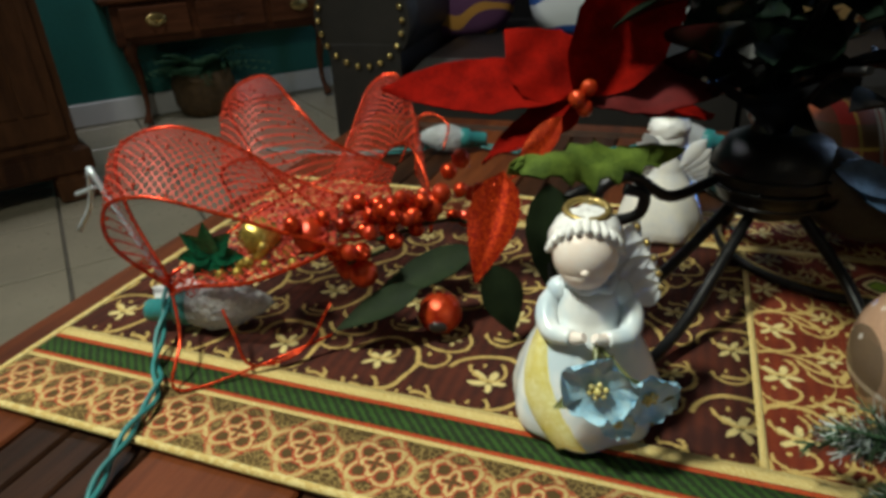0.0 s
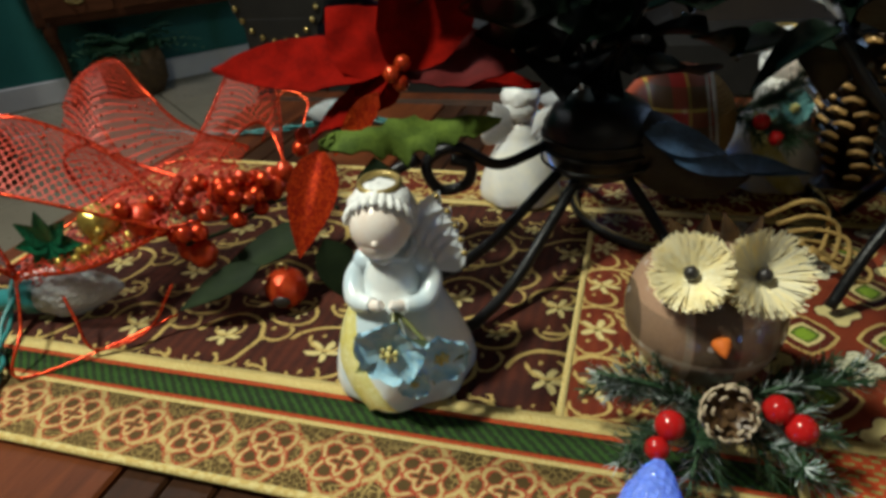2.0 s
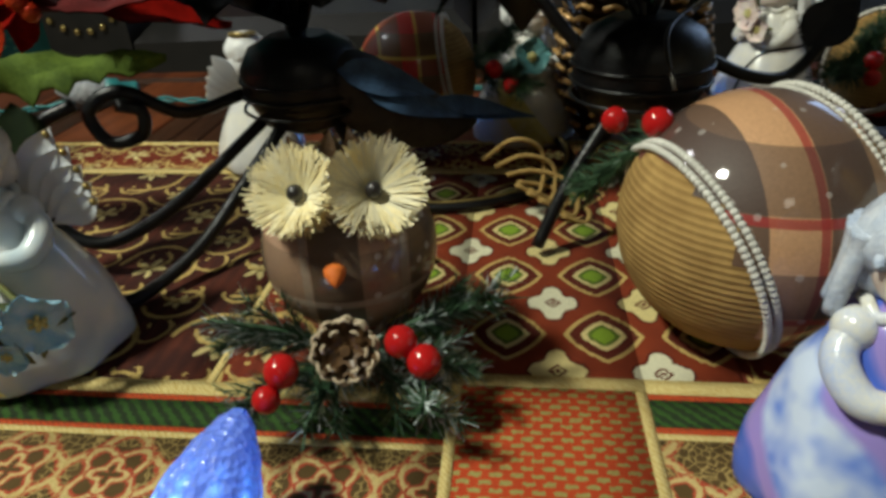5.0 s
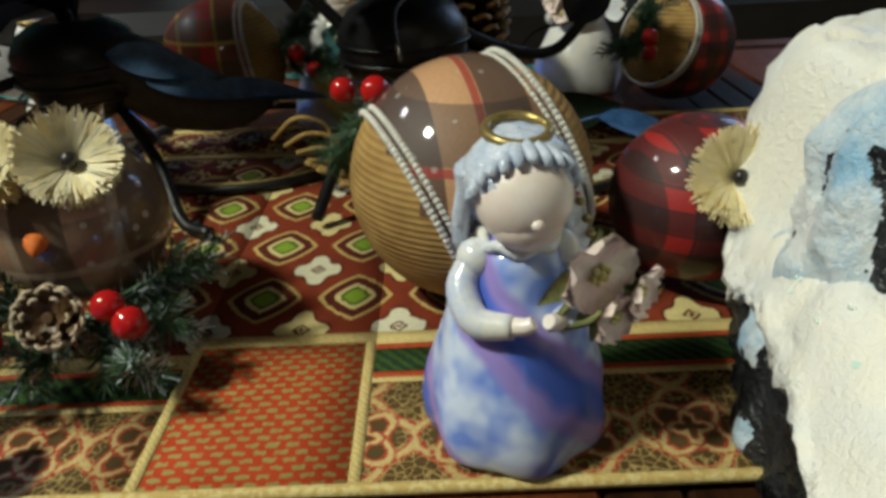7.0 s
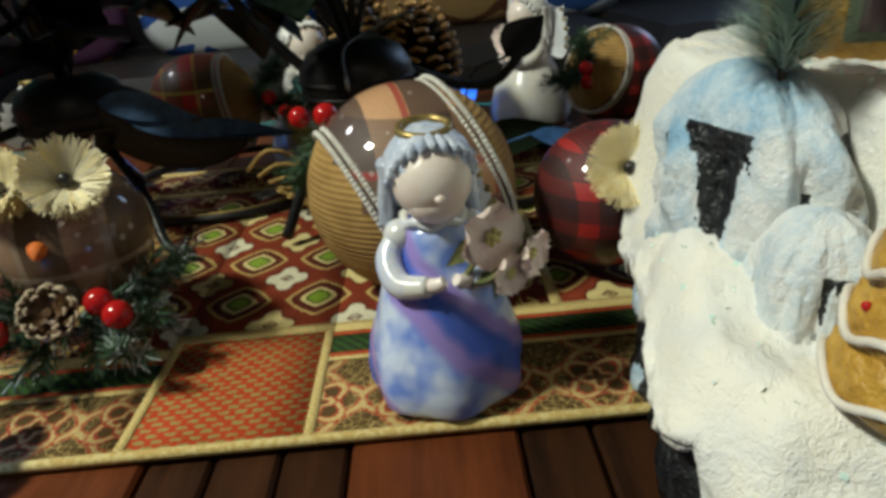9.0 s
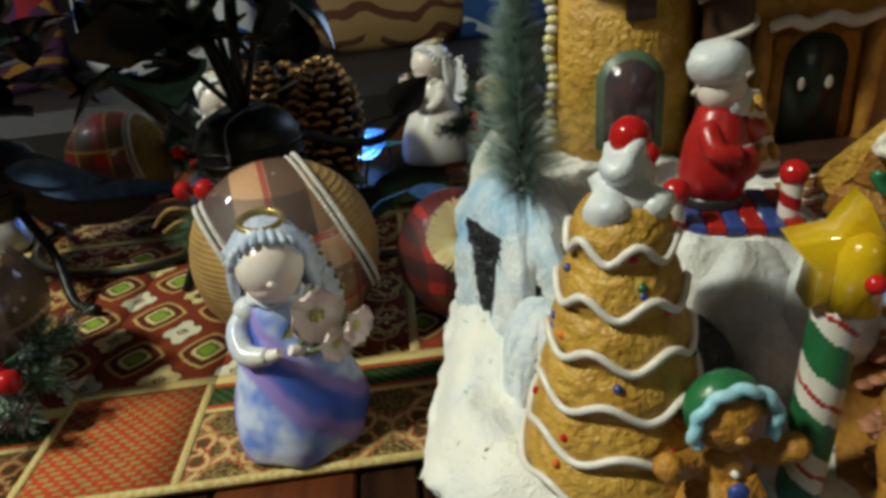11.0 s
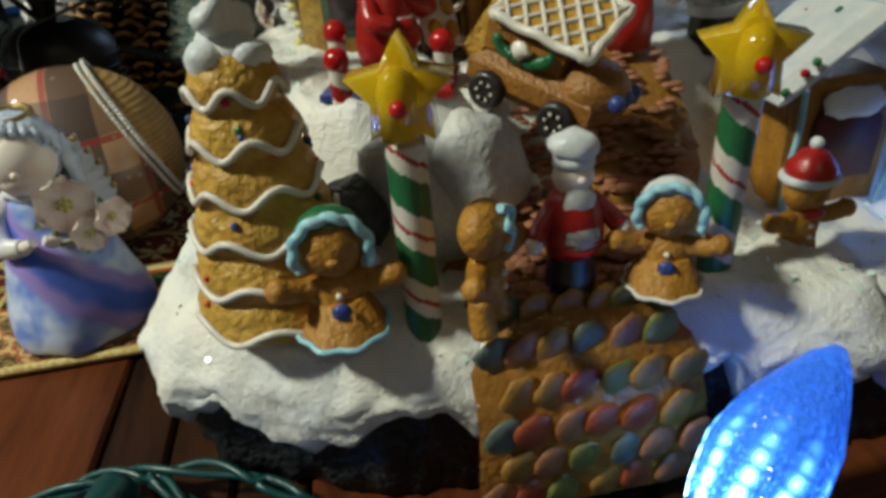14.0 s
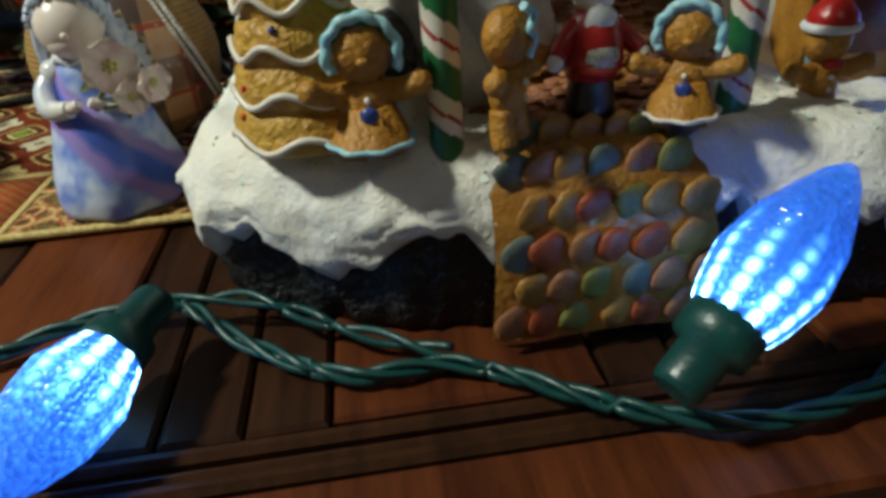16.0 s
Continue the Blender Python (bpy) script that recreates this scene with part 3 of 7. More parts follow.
for y0, sign in ((-0.14, -1), (0.55, 1)):
    for k, (w, drop) in enumerate(((0.006, 0.0), (0.005, 0.002), (0.006, 0.0), (0.028, 0.001))):
        y = y0 + sign * (0.001 + sum((0.006, 0.005, 0.006, 0.028)[:k]) + w / 2 + 0.0006 * k)
        bm = bmesh.new()
        slab(bm, pose(0.55, y, TOP - 0.014 - drop), (1.16, w, 0.028), 0, 0.002)
        part("edge_moulding", bm, TABLE_WOOD if k == 3 else TABLE_DARK, table)
bm = bmesh.new()
slab(bm, pose(0.55, 0.205, -0.075), (1.02, 0.56, 0.09), 0, 0.004)
part("apron", bm, TABLE_DARK, table)
for x in (0.06, 1.04):
    for y in (-0.07, 0.48):
        bm = bmesh.new()
        lathe(bm, [(0.022, FLOOR_Z), (0.026, FLOOR_Z + 0.03), (0.020, FLOOR_Z + 0.08), (0.032, FLOOR_Z + 0.2), (0.024, FLOOR_Z + 0.27), (0.034, -0.11)], 16, 0, pose(x, y, 0))
        part("leg", bm, TABLE_DARK, table)

runner = thing("table_runner", "patchwork tapestry table runner in rust, green and gold", "table runner", CLOTH)


def panel(name, s0, s1, d0, d1, mat, z=0.0):
    """A stitched panel of the runner, gently uneven, with its own thickness."""
    bm = bmesh.new()
    ns, nd = max(2, int((s1 - s0) / 0.02)), max(1, int((d1 - d0) / 0.02))
    rows, uvs = [], []
    for j in range(nd + 1):
        d = d0 + (d1 - d0) * j / nd
        rows.append([]), uvs.append([])
        for i in range(ns + 1):
            s = s0 + (s1 - s0) * i / ns
            rows[-1].append(Vector((s, d, z + 0.0005 * noise.noise((s * 14, d * 14, 1)))))
            uvs[-1].append((s, d))
    top = grid(bm, rows, 0, False, uvs)
    ring = top[0] + [r[-1] for r in top[1:]] + top[-1][-2::-1] + [r[0] for r in top[-2:0:-1]]
    low = [bm.verts.new(v.co - Vector((0, 0, 0.0035))) for v in ring]
    for i in range(len(ring)):
        k = (i + 1) % len(ring)
        bm.faces.new((ring[i], low[i], low[k], ring[k]))
    return part(name, bm, mat, runner)


FAR = 0.345
for s0, s1, b1, b2, b3 in ((0.004, 0.503, 0.040, 0.0455, 0.0625), (0.577, 1.10, 0.050, 0.0560, 0.0730)):
    top = b3 + 0.008
    panel("medallion_band", s0, s1, 0.004, b1, MEDALLION)
    panel("beige_strip", s0, s1, b1, b1 + 0.0028, BEIGE_BAND, 0.0004)
    panel("red_strip", s0, s1, b1 + 0.0028, b2, RED_BAND, 0.0002)
    panel("green_band", s0, s1, b2, b3 - 0.0028, GREEN_BAND)
    panel("red_strip", s0, s1, b3 - 0.0028, b3, RED_BAND, 0.0002)
    panel("beige_strip", s0, s1, b3, top, BEIGE_BAND, 0.0004)
panel("dash_square", 0.507, 0.573, 0.004, 0.0745, DASH)
for s in (0.503, 0.573):
    panel("beige_strip", s, s + 0.004, 0.004, 0.0745, BEIGE_BAND, 0.0004)
panel("beige_strip", 0.503, 0.577, 0.0745, 0.081, BEIGE_BAND, 0.0005)
panel("scroll_field", 0.004, 0.404, 0.0705, 0.285, SCROLL)
panel("beige_strip", 0.404, 0.4075, 0.0705, 0.285, BEIGE_BAND, 0.0004)
panel("rust_scroll_panel", 0.4075, 0.470, 0.0705, 0.285, SCROLL_RED)
panel("diamond_panel", 0.470, 0.503, 0.0705, 0.285, DIAMOND)
panel("diamond_panel", 0.503, 0.577, 0.081, 0.285, DIAMOND)
panel("diamond_panel", 0.577, 0.615, 0.081, 0.285, DIAMOND)
panel("rust_scroll_panel", 0.615, 0.679, 0.081, 0.285, SCROLL_RED)
panel("beige_strip", 0.679, 0.6845, 0.081, 0.285, BEIGE_BAND, 0.0004)
panel("diamond_panel", 0.6845, 0.78, 0.081, 0.285, DIAMOND)
panel("scroll_field", 0.78, 1.10, 0.081, 0.285, SCROLL)
panel("beige_strip", 0.004, 1.10, 0.285, 0.293, BEIGE_BAND, 0.0004)
panel("dash_band", 0.004, 1.10, 0.293, FAR, SCROLL_RED)
for points in (((0.0, 0.002), (1.10, 0.002)), ((0.002, 0.0), (0.002, FAR)), ((0.0, FAR), (1.10, FAR))):
    bm = bmesh.new()
    tube(bm, [(*points[0], -0.0005), ((points[0][0] + points[1][0]) / 2, (points[0][1] + points[1][1]) / 2, -0.0005), (*points[1], -0.0005)], 0.0022, 6, 0, 8)
    part("hem", bm, BEIGE_BAND, runner, "beige stitched hem")

# ---- the gingerbread village on its snowy rock ----
OUTLINE = [(0.394, 0.026), (0.399, -0.003), (0.421, -0.020), (0.448, -0.041), (0.474, -0.052), (0.500, -0.062), (0.530, -0.067), (0.558, -0.074), (0.590, -0.094), (0.622, -0.099), (0.690, -0.085), (0.735, -0.02), (0.735, 0.06), (0.700, 0.13), (0.63, 0.165), (0.54, 0.185), (0.47, 0.165), (0.438, 0.12), (0.420, 0.078), (0.403, 0.046)]
MID = Vector((0.56, 0.045))


def outline_radius(angle):
    """How far the rock reaches from its middle in that direction."""
    d = Vector((math.cos(angle), math.sin(angle)))
    best = 0.1
    for i, p in enumerate(OUTLINE):
        a, b = Vector(p) - MID, Vector(OUTLINE[(i + 1) % len(OUTLINE)]) - MID
        e = b - a
        den = d.x * e.y - d.y * e.x
        if abs(den) < 1e-9:
            continue
        t, u = (a.x * e.y - a.y * e.x) / den, (a.x * d.y - a.y * d.x) / den
        if t > 0 and -1e-6 <= u <= 1 + 1e-6:
            best = t
    return best


def step(x, a, b):
    t = min(max((x - a) / (b - a), 0), 1)
    return t * t * (3 - 2 * t)


def snow_height(x, y):
    """The snow's top: a low front shelf, a terrace behind, an icy crag."""
    edge = -0.002 + 1.25 * (0.47 - x) if x < 0.47 else -0.002 - 0.30 * (x - 0.47) if x < 0.53 else -0.020 + 0.9 * (x - 0.53)
    h = 0.061 + 0.053 * step(y - edge, -0.006, 0.012) * step(x, 0.446, 0.462)
    if x > 0.60:
        h = 0.050 + 0.057 * step(y + 0.015, 0.0, 0.05)
    ramp = 0.061 + 0.046 * min(max((y + 0.052) / 0.080, 0), 1)
    mix = step(x, 0.512, 0.528) * (1 - step(x, 0.585, 0.605))
    h += (ramp - h) * mix
    crag = math.exp(-(((x - 0.432) / 0.024) ** 2 + ((y - 0.068) / 0.035) ** 2))
    h = h + 0.012 * crag
    return h + 0.0026 * noise.noise((x * 70, y * 70, 3)) + 0.0016 * noise.noise((x * 170, y * 170, 5)) + 0.0009 * noise.noise((x * 380, y * 380, 8))


def skirt_low(a):
    """How far the snow hangs down over the rock in that direction."""
    r = outline_radius(a)
    x, y = MID.x + r * math.cos(a), MID.y + r * math.sin(a)
    top = snow_height(x, y) - 0.014
    reach = 0.58 + 0.50 * noise.noise((a * 6, 1.7, 0)) + 0.40 * noise.noise((a * 17, 4.7, 0))
    if x < 0.44 and y > 0.012:
        reach = 0.80 + 0.25 * noise.noise((a * 17, 4.7, 0))
    return max(0.012, min(top - 0.006, top * reach))


village = thing("gingerbread_village", "snowy resin gingerbread village on a dark rock base", "christmas village")
NA, NR = 340, 84
bm = bmesh.new()
rows = []
for j in range(NR + 1):
    f = 0.04 + 0.96 * (j / NR)
    row = []
    for i in range(NA):
        a = 2 * math.pi * i / NA
        r = outline_radius(a) * f
        x, y = MID.x + r * math.cos(a), MID.y + r * math.sin(a)
        z = snow_height(x, y)
        z -= 0.014 * max(0, (f - 0.90) / 0.10) ** 2
        row.append(Vector((x, y, z)))
    rows.append(row)
for k in range(1, 9):
    row = []
    for i in range(NA):
        a = 2 * math.pi * i / NA
        r = outline_radius(a) * (1 + 0.022 * math.sin(k / 8 * math.pi))
        x, y = MID.x + r * math.cos(a), MID.y + r * math.sin(a)
        top = snow_height(x, y) - 0.014
        low = skirt_low(a)
        n = 1 + 0.022 * noise.noise((x * 75, y * 75, k * 0.6)) + 0.012 * noise.noise((x * 200, y * 200, k * 1.3))
        row.append(Vector((MID.x + r * n * math.cos(a), MID.y + r * n * math.sin(a), top + (low - top) * k / 8)))
    rows.append(row)
inner = [Vector((MID.x + (p.x - MID.x) * 0.965, MID.y + (p.y - MID.y) * 0.965, p.z + 0.002)) for p in rows[-1]]
rows.append(inner)
vs = grid(bm, rows, 0, True)
cap(bm, vs[0][::-1])
part("snow", bm, SNOW, village, "white sparkling snow cover")
bm = bmesh.new()
rows = []
rises = [skirt_low(2 * math.pi * i / NA) + 0.008 for i in range(NA)]
for f in (0.0, 0.15, 0.3, 0.45, 0.6, 0.75, 0.88, 1.0):
    row = []
    for i in range(NA):
        a = 2 * math.pi * i / NA
        z = max(0.03, rises[i]) * f
        r = outline_radius(a) * (0.965 + 0.04 * noise.noise((a * 9, z * 60, 2)) + 0.025 * noise.noise((a * 30, z * 160, 9)))
        row.append(Vector((MID.x + r * math.cos(a), MID.y + r * math.sin(a), z - 0.002)))
    rows.append(row)
vs = grid(bm, rows, 0, True)
cap(bm, vs[0][::-1])
part("rock_base", bm, ROCK, village, "black and grey painted rock base")
# icy crag: snow draped over dark rock, the rock bare in the hollows


def crag_column(cx, cy, rx, ry, height, seed, bare):
    bm = bmesh.new()
    rows, seg, n = [], 260, 130
    for j in range(n + 1):
        t = j / n
        z = height * t
        body = (1.22 - 0.34 * t) * (1 if t < 0.80 else math.sqrt(max(0.0004, 1 - ((t - 0.80) / 0.20) ** 2)))
        row = []
        for i in range(seg):
            a = 2 * math.pi * i / seg
            d = Vector((math.cos(a) * 1.9, math.sin(a) * 1.9, z * 34))
            lump = noise.noise(d + Vector((seed, 0, 0))) * 0.34 + noise.noise(d * 2.3 + Vector((0, seed, 0))) * 0.12 + noise.noise(d * 6) * 0.035
            row.append(Vector((cx + rx * (body + lump * min(1, 3 * (1 - t) + 0.3)) * math.cos(a), cy + ry * (body + lump * min(1, 3 * (1 - t) + 0.3)) * math.sin(a), z)))
        rows.append(row)
    vs = grid(bm, rows, 0, True)
    cap(bm, vs[-1])
    for f in bm.faces:
        c = f.calc_center_median()
        a, t = math.atan2((c.y - cy) / ry, (c.x - cx) / rx), c.z / height
        d = Vector((math.cos(a) * 1.9, math.sin(a) * 1.9, c.z * 34))
        lump = noise.noise(d + Vector((seed, 0, 0))) * 0.34 + noise.noise(d * 2.3 + Vector((0, seed, 0))) * 0.12
        lump += 0.05 * noise.noise(d * 5) + 0.03 * noise.noise(d * 13)
        if lump < bare + 0.34 * max(0, 0.42 - t) and t < 0.86:
            f.material_index = 1
    return part("snow_crag", bm, [BLUE_SHADE_SNOW, ROCK], village, "snow draped over dark rock, with bluish shade painted into its colour")


# both columns carry snow whose blue patches are painted shade
crag_column(0.4480, 0.0720, 0.0200, 0.0365, 0.121, 12.6, -0.045)
crag_column(0.4370, 0.0300, 0.0130, 0.0185, 0.092, 7.4, -0.07)
# dark lump put where a hollow under the terrace lies in shade
bm = bmesh.new()
ball(bm, (0.462, -0.006, 0.084), (0.013, 0.013, 0.0117), 16, 0, None, 0.5, 120)
part("hollow_shade_lump", bm, ROCK, village, "dark rock lump standing in for a hollow's shade")
# pale rock face below the terrace
PALE_ROCK = plain("pale_grey_rock", (0.66, 0.65, 0.60), (0.42, 0.44, 0.46), 0.5, scale=60, fine=420, relief=0.7, depth=0.0012)
for x, y, z, rx, ry, rz in ((0.486, 0.001, 0.090, 0.017, 0.012, 0.022), (0.506, -0.009, 0.086, 0.017, 0.012, 0.024), (0.496, -0.006, 0.078, 0.020, 0.011, 0.018)):
    bm = bmesh.new()
    ball(bm, (x, y, z), (rx, ry, rz), 36, 0, None, 0.22, 90)
    part("terrace_rock", bm, PALE_ROCK, village, "pale grey snow-dusted rock face")
flecks = random.Random(4)
bm = bmesh.new()
for _ in range(420):
    a, f = flecks.uniform(2.6, 5.9), math.sqrt(flecks.uniform(0.2, 0.98))
    r = outline_radius(a) * f
    x, y = MID.x + r * math.cos(a), MID.y + r * math.sin(a)
    z = snow_height(x, y) - 0.014 * max(0, (f - 0.90) / 0.10) ** 2
    m = pose(x, y, z + 0.0006, flecks.uniform(-60, 60), flecks.uniform(-60, 60), flecks.uniform(0, 360))
    s = flecks.uniform(0.0005, 0.0009)
    bm.faces.new([bm.verts.new(m @ Vector(q)) for q in ((-s, -s, 0), (s, -s, 0), (s, s, 0), (-s, s, 0))])
tagged(part("snow_glitter", bm, SPARK, village, "loose iridescent glitter flecks"), kind="stuff")

# gumdrop path: a brown slope with candy pieces
PATH_MAT = plain("brown_sugar_path", (0.38, 0.18, 0.035), (0.24, 0.10, 0.02), 0.25, scale=50, fine=260, relief=0.8, depth=0.0015)
ICED = [plain("gumdrop_" + n, c, tuple(v * 0.6 for v in c), 0.45, scale=150, relief=0.6) for n, c in (("red", (0.38, 0.08, 0.03)), ("green", (0.20, 0.20, 0.05)), ("blue", (0.13, 0.16, 0.13)), ("pink", (0.38, 0.16, 0.07)), ("amber", (0.40, 0.20, 0.04)))]
bm = bmesh.new()
rows = []
CENTRE = [(0.512, -0.0735, 0.002, 0.036), (0.512, -0.074, 0.018, 0.035), (0.512, -0.073, 0.034, 0.034), (0.512, -0.068, 0.050, 0.033), (0.513, -0.058, 0.062, 0.032), (0.518, -0.050, 0.066, 0.032), (0.534, -0.036, 0.074, 0.034), (0.549, -0.020, 0.090, 0.036), (0.560, 0.002, 0.105, 0.036), (0.570, 0.030, 0.110, 0.034)]
CENTRE = [(x, y, z if i < 6 else snow_height(x, y) + 0.0035, w) for i, (x, y, z, w) in enumerate(CENTRE)]
for x, y, z, w in CENTRE:
    rows.append([Vector((x + w * k, y - 0.26 * w * k + 0.004 * abs(k) ** 3, z - 0.003 * k * k + 0.001 * noise.noise((x * 90 + k * 3, y * 90, z * 90)))) for k in (-1, -0.8, -0.5, -0.2, 0.2, 0.5, 0.8, 1)])
grid(bm, rows)
rows2 = [[Vector((p.x, p.y + 0.02, p.z - 0.004)) for p in r] for r in rows]
grid(bm, [r[::-1] for r in rows2])
slope = part("candy_path", bm, PATH_MAT, village, "brown sugar path studded with gumdrops")
drops = random.Random(8)
for j in range(6):
    for i in range(6):
        t = (j + 0.5) / 6 * 4.6
        k = int(t)
        (x, y, z, w), (x2, y2, z2, w2) = CENTRE[k], CENTRE[k + 1]
        f = t - k
        u = -0.82 + 1.64 * (i + (0.5 if j % 2 else 0)) / 5.6 + drops.uniform(-0.05, 0.05)
        if u > 0.92:
            continue
        px, py, pz = x + (x2 - x) * f + w * u, y + (y2 - y) * f - 0.26 * w * u, z + (z2 - z) * f
        bm = bmesh.new()
        ball(bm, (px, py + 0.0006, pz), (0.0070, 0.0016, 0.0063), 14, 0, None, 0.25, 200)
        part("gumdrop", bm, ICED[drops.randrange(5)], slope)
COBBLE = plain("reddish_brown_cobble", (0.46, 0.20, 0.10), (0.30, 0.12, 0.06), 0.5, scale=90, fine=500, relief=0.8)
cob = random.Random(9)
bm = bmesh.new()
for _ in range(420):
    t = cob.uniform(4.8, 8.9)
    k = int(t)
    (x, y, z, w), (x2, y2, z2, w2) = CENTRE[k], CENTRE[min(k + 1, 9)]
    f, u = t - k, cob.uniform(-0.9, 0.9)
    ball(bm, (x + (x2 - x) * f + w * u, y + (y2 - y) * f - 0.26 * w * u, z + (z2 - z) * f + 0.0005), (0.0030, 0.0024, 0.0009), 8, 0, None, 0.25, 300)
tagged(part("cobbles", bm, COBBLE, village, "small brown cobbles"), kind="stuff")

# ridged biscuit tree with icing
tree = (0.4385, -0.0085, 0.063)
bm = bmesh.new()
prof = []
for k in range(61):
    t = k / 60
    r = 0.0238 * (1 - t) + 0.0085 * t
    prof.append((r + 0.0020 * abs(math.sin(t * math.pi * 6)) ** 0.7, 0.076 * t))
lathe(bm, prof, 40, 0, pose(*tree), lambda a, z: 1 + 0.035 * noise.noise((math.cos(a) * 4, math.sin(a) * 4, z * 240)) + 0.02 * noise.noise((math.cos(a) * 11, math.sin(a) * 11, z * 700)))
cone = part("biscuit_tree", bm, BISCUIT_PALE, village, "tiered golden biscuit fir tree")
for k in range(6):
    t = (k + 0.12) / 6
    r = 0.0238 * (1 - t) + 0.0085 * t + 0.0020
    bm = bmesh.new()
    tube(bm, [(tree[0] + r * math.cos(a), tree[1] + r * math.sin(a), tree[2] + 0.076 * t + 0.0023 * math.sin(a * 6 + k * 1.3) + 0.002) for a in (2 * math.pi * i / 40 for i in range(41))], 0.0011, 6, 0, 2)
    part("icing_line", bm, ICING, cone, "wavy white icing line")
candies = random.Random(3)
for k in range(26):
    t, a = candies.uniform(0.02, 0.9), candies.uniform(2.6, 6.6)
    r = 0.0238 * (1 - t) + 0.0085 * t + 0.0016
    bm = bmesh.new()
    ball(bm, (tree[0] + r * math.cos(a), tree[1] + r * math.sin(a), tree[2] + 0.076 * t), 0.0012, 8)
    part("candy", bm, (RED_GLOSS, GREEN_PAINT, BLUE_PAINT, ORANGE)[k % 4], cone)
bm = bmesh.new()
for x, y, z, r in ((0, 0, 0.076, 0.0076), (0.004, -0.004, 0.074, 0.0056), (-0.005, -0.003, 0.075, 0.0054), (0.001, 0, 0.085, 0.0058), (0.004, 0.002, 0.082, 0.005), (-0.003, -0.003, 0.084, 0.0042)):
    ball(bm, (tree[0] + x, tree[1] + y, tree[2] + z), r, 18, 0, None, 0.5, 190)
part("snow_cap", bm, CREAM_WHITE, cone, "white whipped snow cap")
bm = bmesh.new()
ball(bm, (0.4395, -0.0090, 0.1535), 0.0046, 18)
part("cherry", bm, RED_GLOSS, cone, "glossy red cherry")

# star lamps on striped candy posts


def stripes(bm, a, b, r, mi_a, mi_b, turns, seg=32, n=84, red=2):
    a, b = Vector(a), Vector(b)
    rows = []
    for j in range(n + 1):
        q = a.lerp(b, j / n)
        rows.append([q + Vector((r * math.cos(x), r * math.sin(x), 0)) for x in (2 * math.pi * k / seg for k in range(seg))])
    vs = [[bm.verts.new(p) for p in row] for row in rows]
    for j in range(n):
        for k in range(seg):
            i = (k + 1) % seg
            f = bm.faces.new((vs[j][k], vs[j][i], vs[j + 1][i], vs[j + 1][k]))
            phase = (j / n * turns + k / seg) % 1
            f.material_index = mi_a if phase < 0.48 else (red if red is not None and 0.68 < phase < 0.75 else mi_b)
            f.smooth = True
    cap(bm, vs[0][::-1], mi_b), cap(bm, vs[-1], mi_b)


def star_lamp(base, top, star, turn):
    lamp = thing("star_lamp_post", "green and white candy-striped post with amber star", "lamp post", group="star lamps")
    bm = bmesh.new()
    stripes(bm, base, top, 0.0052, 0, 1, 3.2)
    part("post", bm, [GREEN_PAINT, ICING, RED_PAINT], lamp, "green and white striped candy post")
    bm = bmesh.new()
    m = pose(*star, 0, 0, turn)
    outer = []
    for k in range(10):
        a = math.pi / 2 + k * math.pi / 5
        r = 0.0135 if k % 2 == 0 else 0.0074
        outer.append((r * math.cos(a), r * math.sin(a)))
    rows = []
    for dy, f in ((-0.0052, 0.0), (-0.0052, 0.90), (-0.004, 1.0), (0.004, 1.0), (0.0052, 0.90), (0.0052, 0.0)):
        rows.append([m @ Vector((x * max(f, 0.02), dy, z * max(f, 0.02))) for x, z in outer])
    grid(bm, rows, 0, True)
    st = part("star", bm, STAR_YELLOW, lamp, "translucent amber yellow star")
    bm = bmesh.new()
    lathe(bm, [(0.0046, -0.009), (0.0046, 0.002), (0.0034, 0.006), (0.001, 0.0075)], 14, 0, m @ pose(0, -0.0068, 0))
    part("lamp_shell", bm, STAR_YELLOW, st)
    bm = bmesh.new()
    ball(bm, m @ Vector((0.001, -0.0115, -0.001)), 0.0021, 12)
    part("red_bead", bm, RED_GLOSS, st, "red bead")
    return lamp


star_lamp((0.4725, -0.0385, 0.050), (0.4718, -0.0405, 0.118), (0.4724, -0.0402, 0.1300), -30)
star_lamp((0.5640, -0.0560, 0.048), (0.5600, -0.0610, 0.118), (0.5571, -0.0634, 0.1300), -36)

# gingerbread folk, each one plain mesh


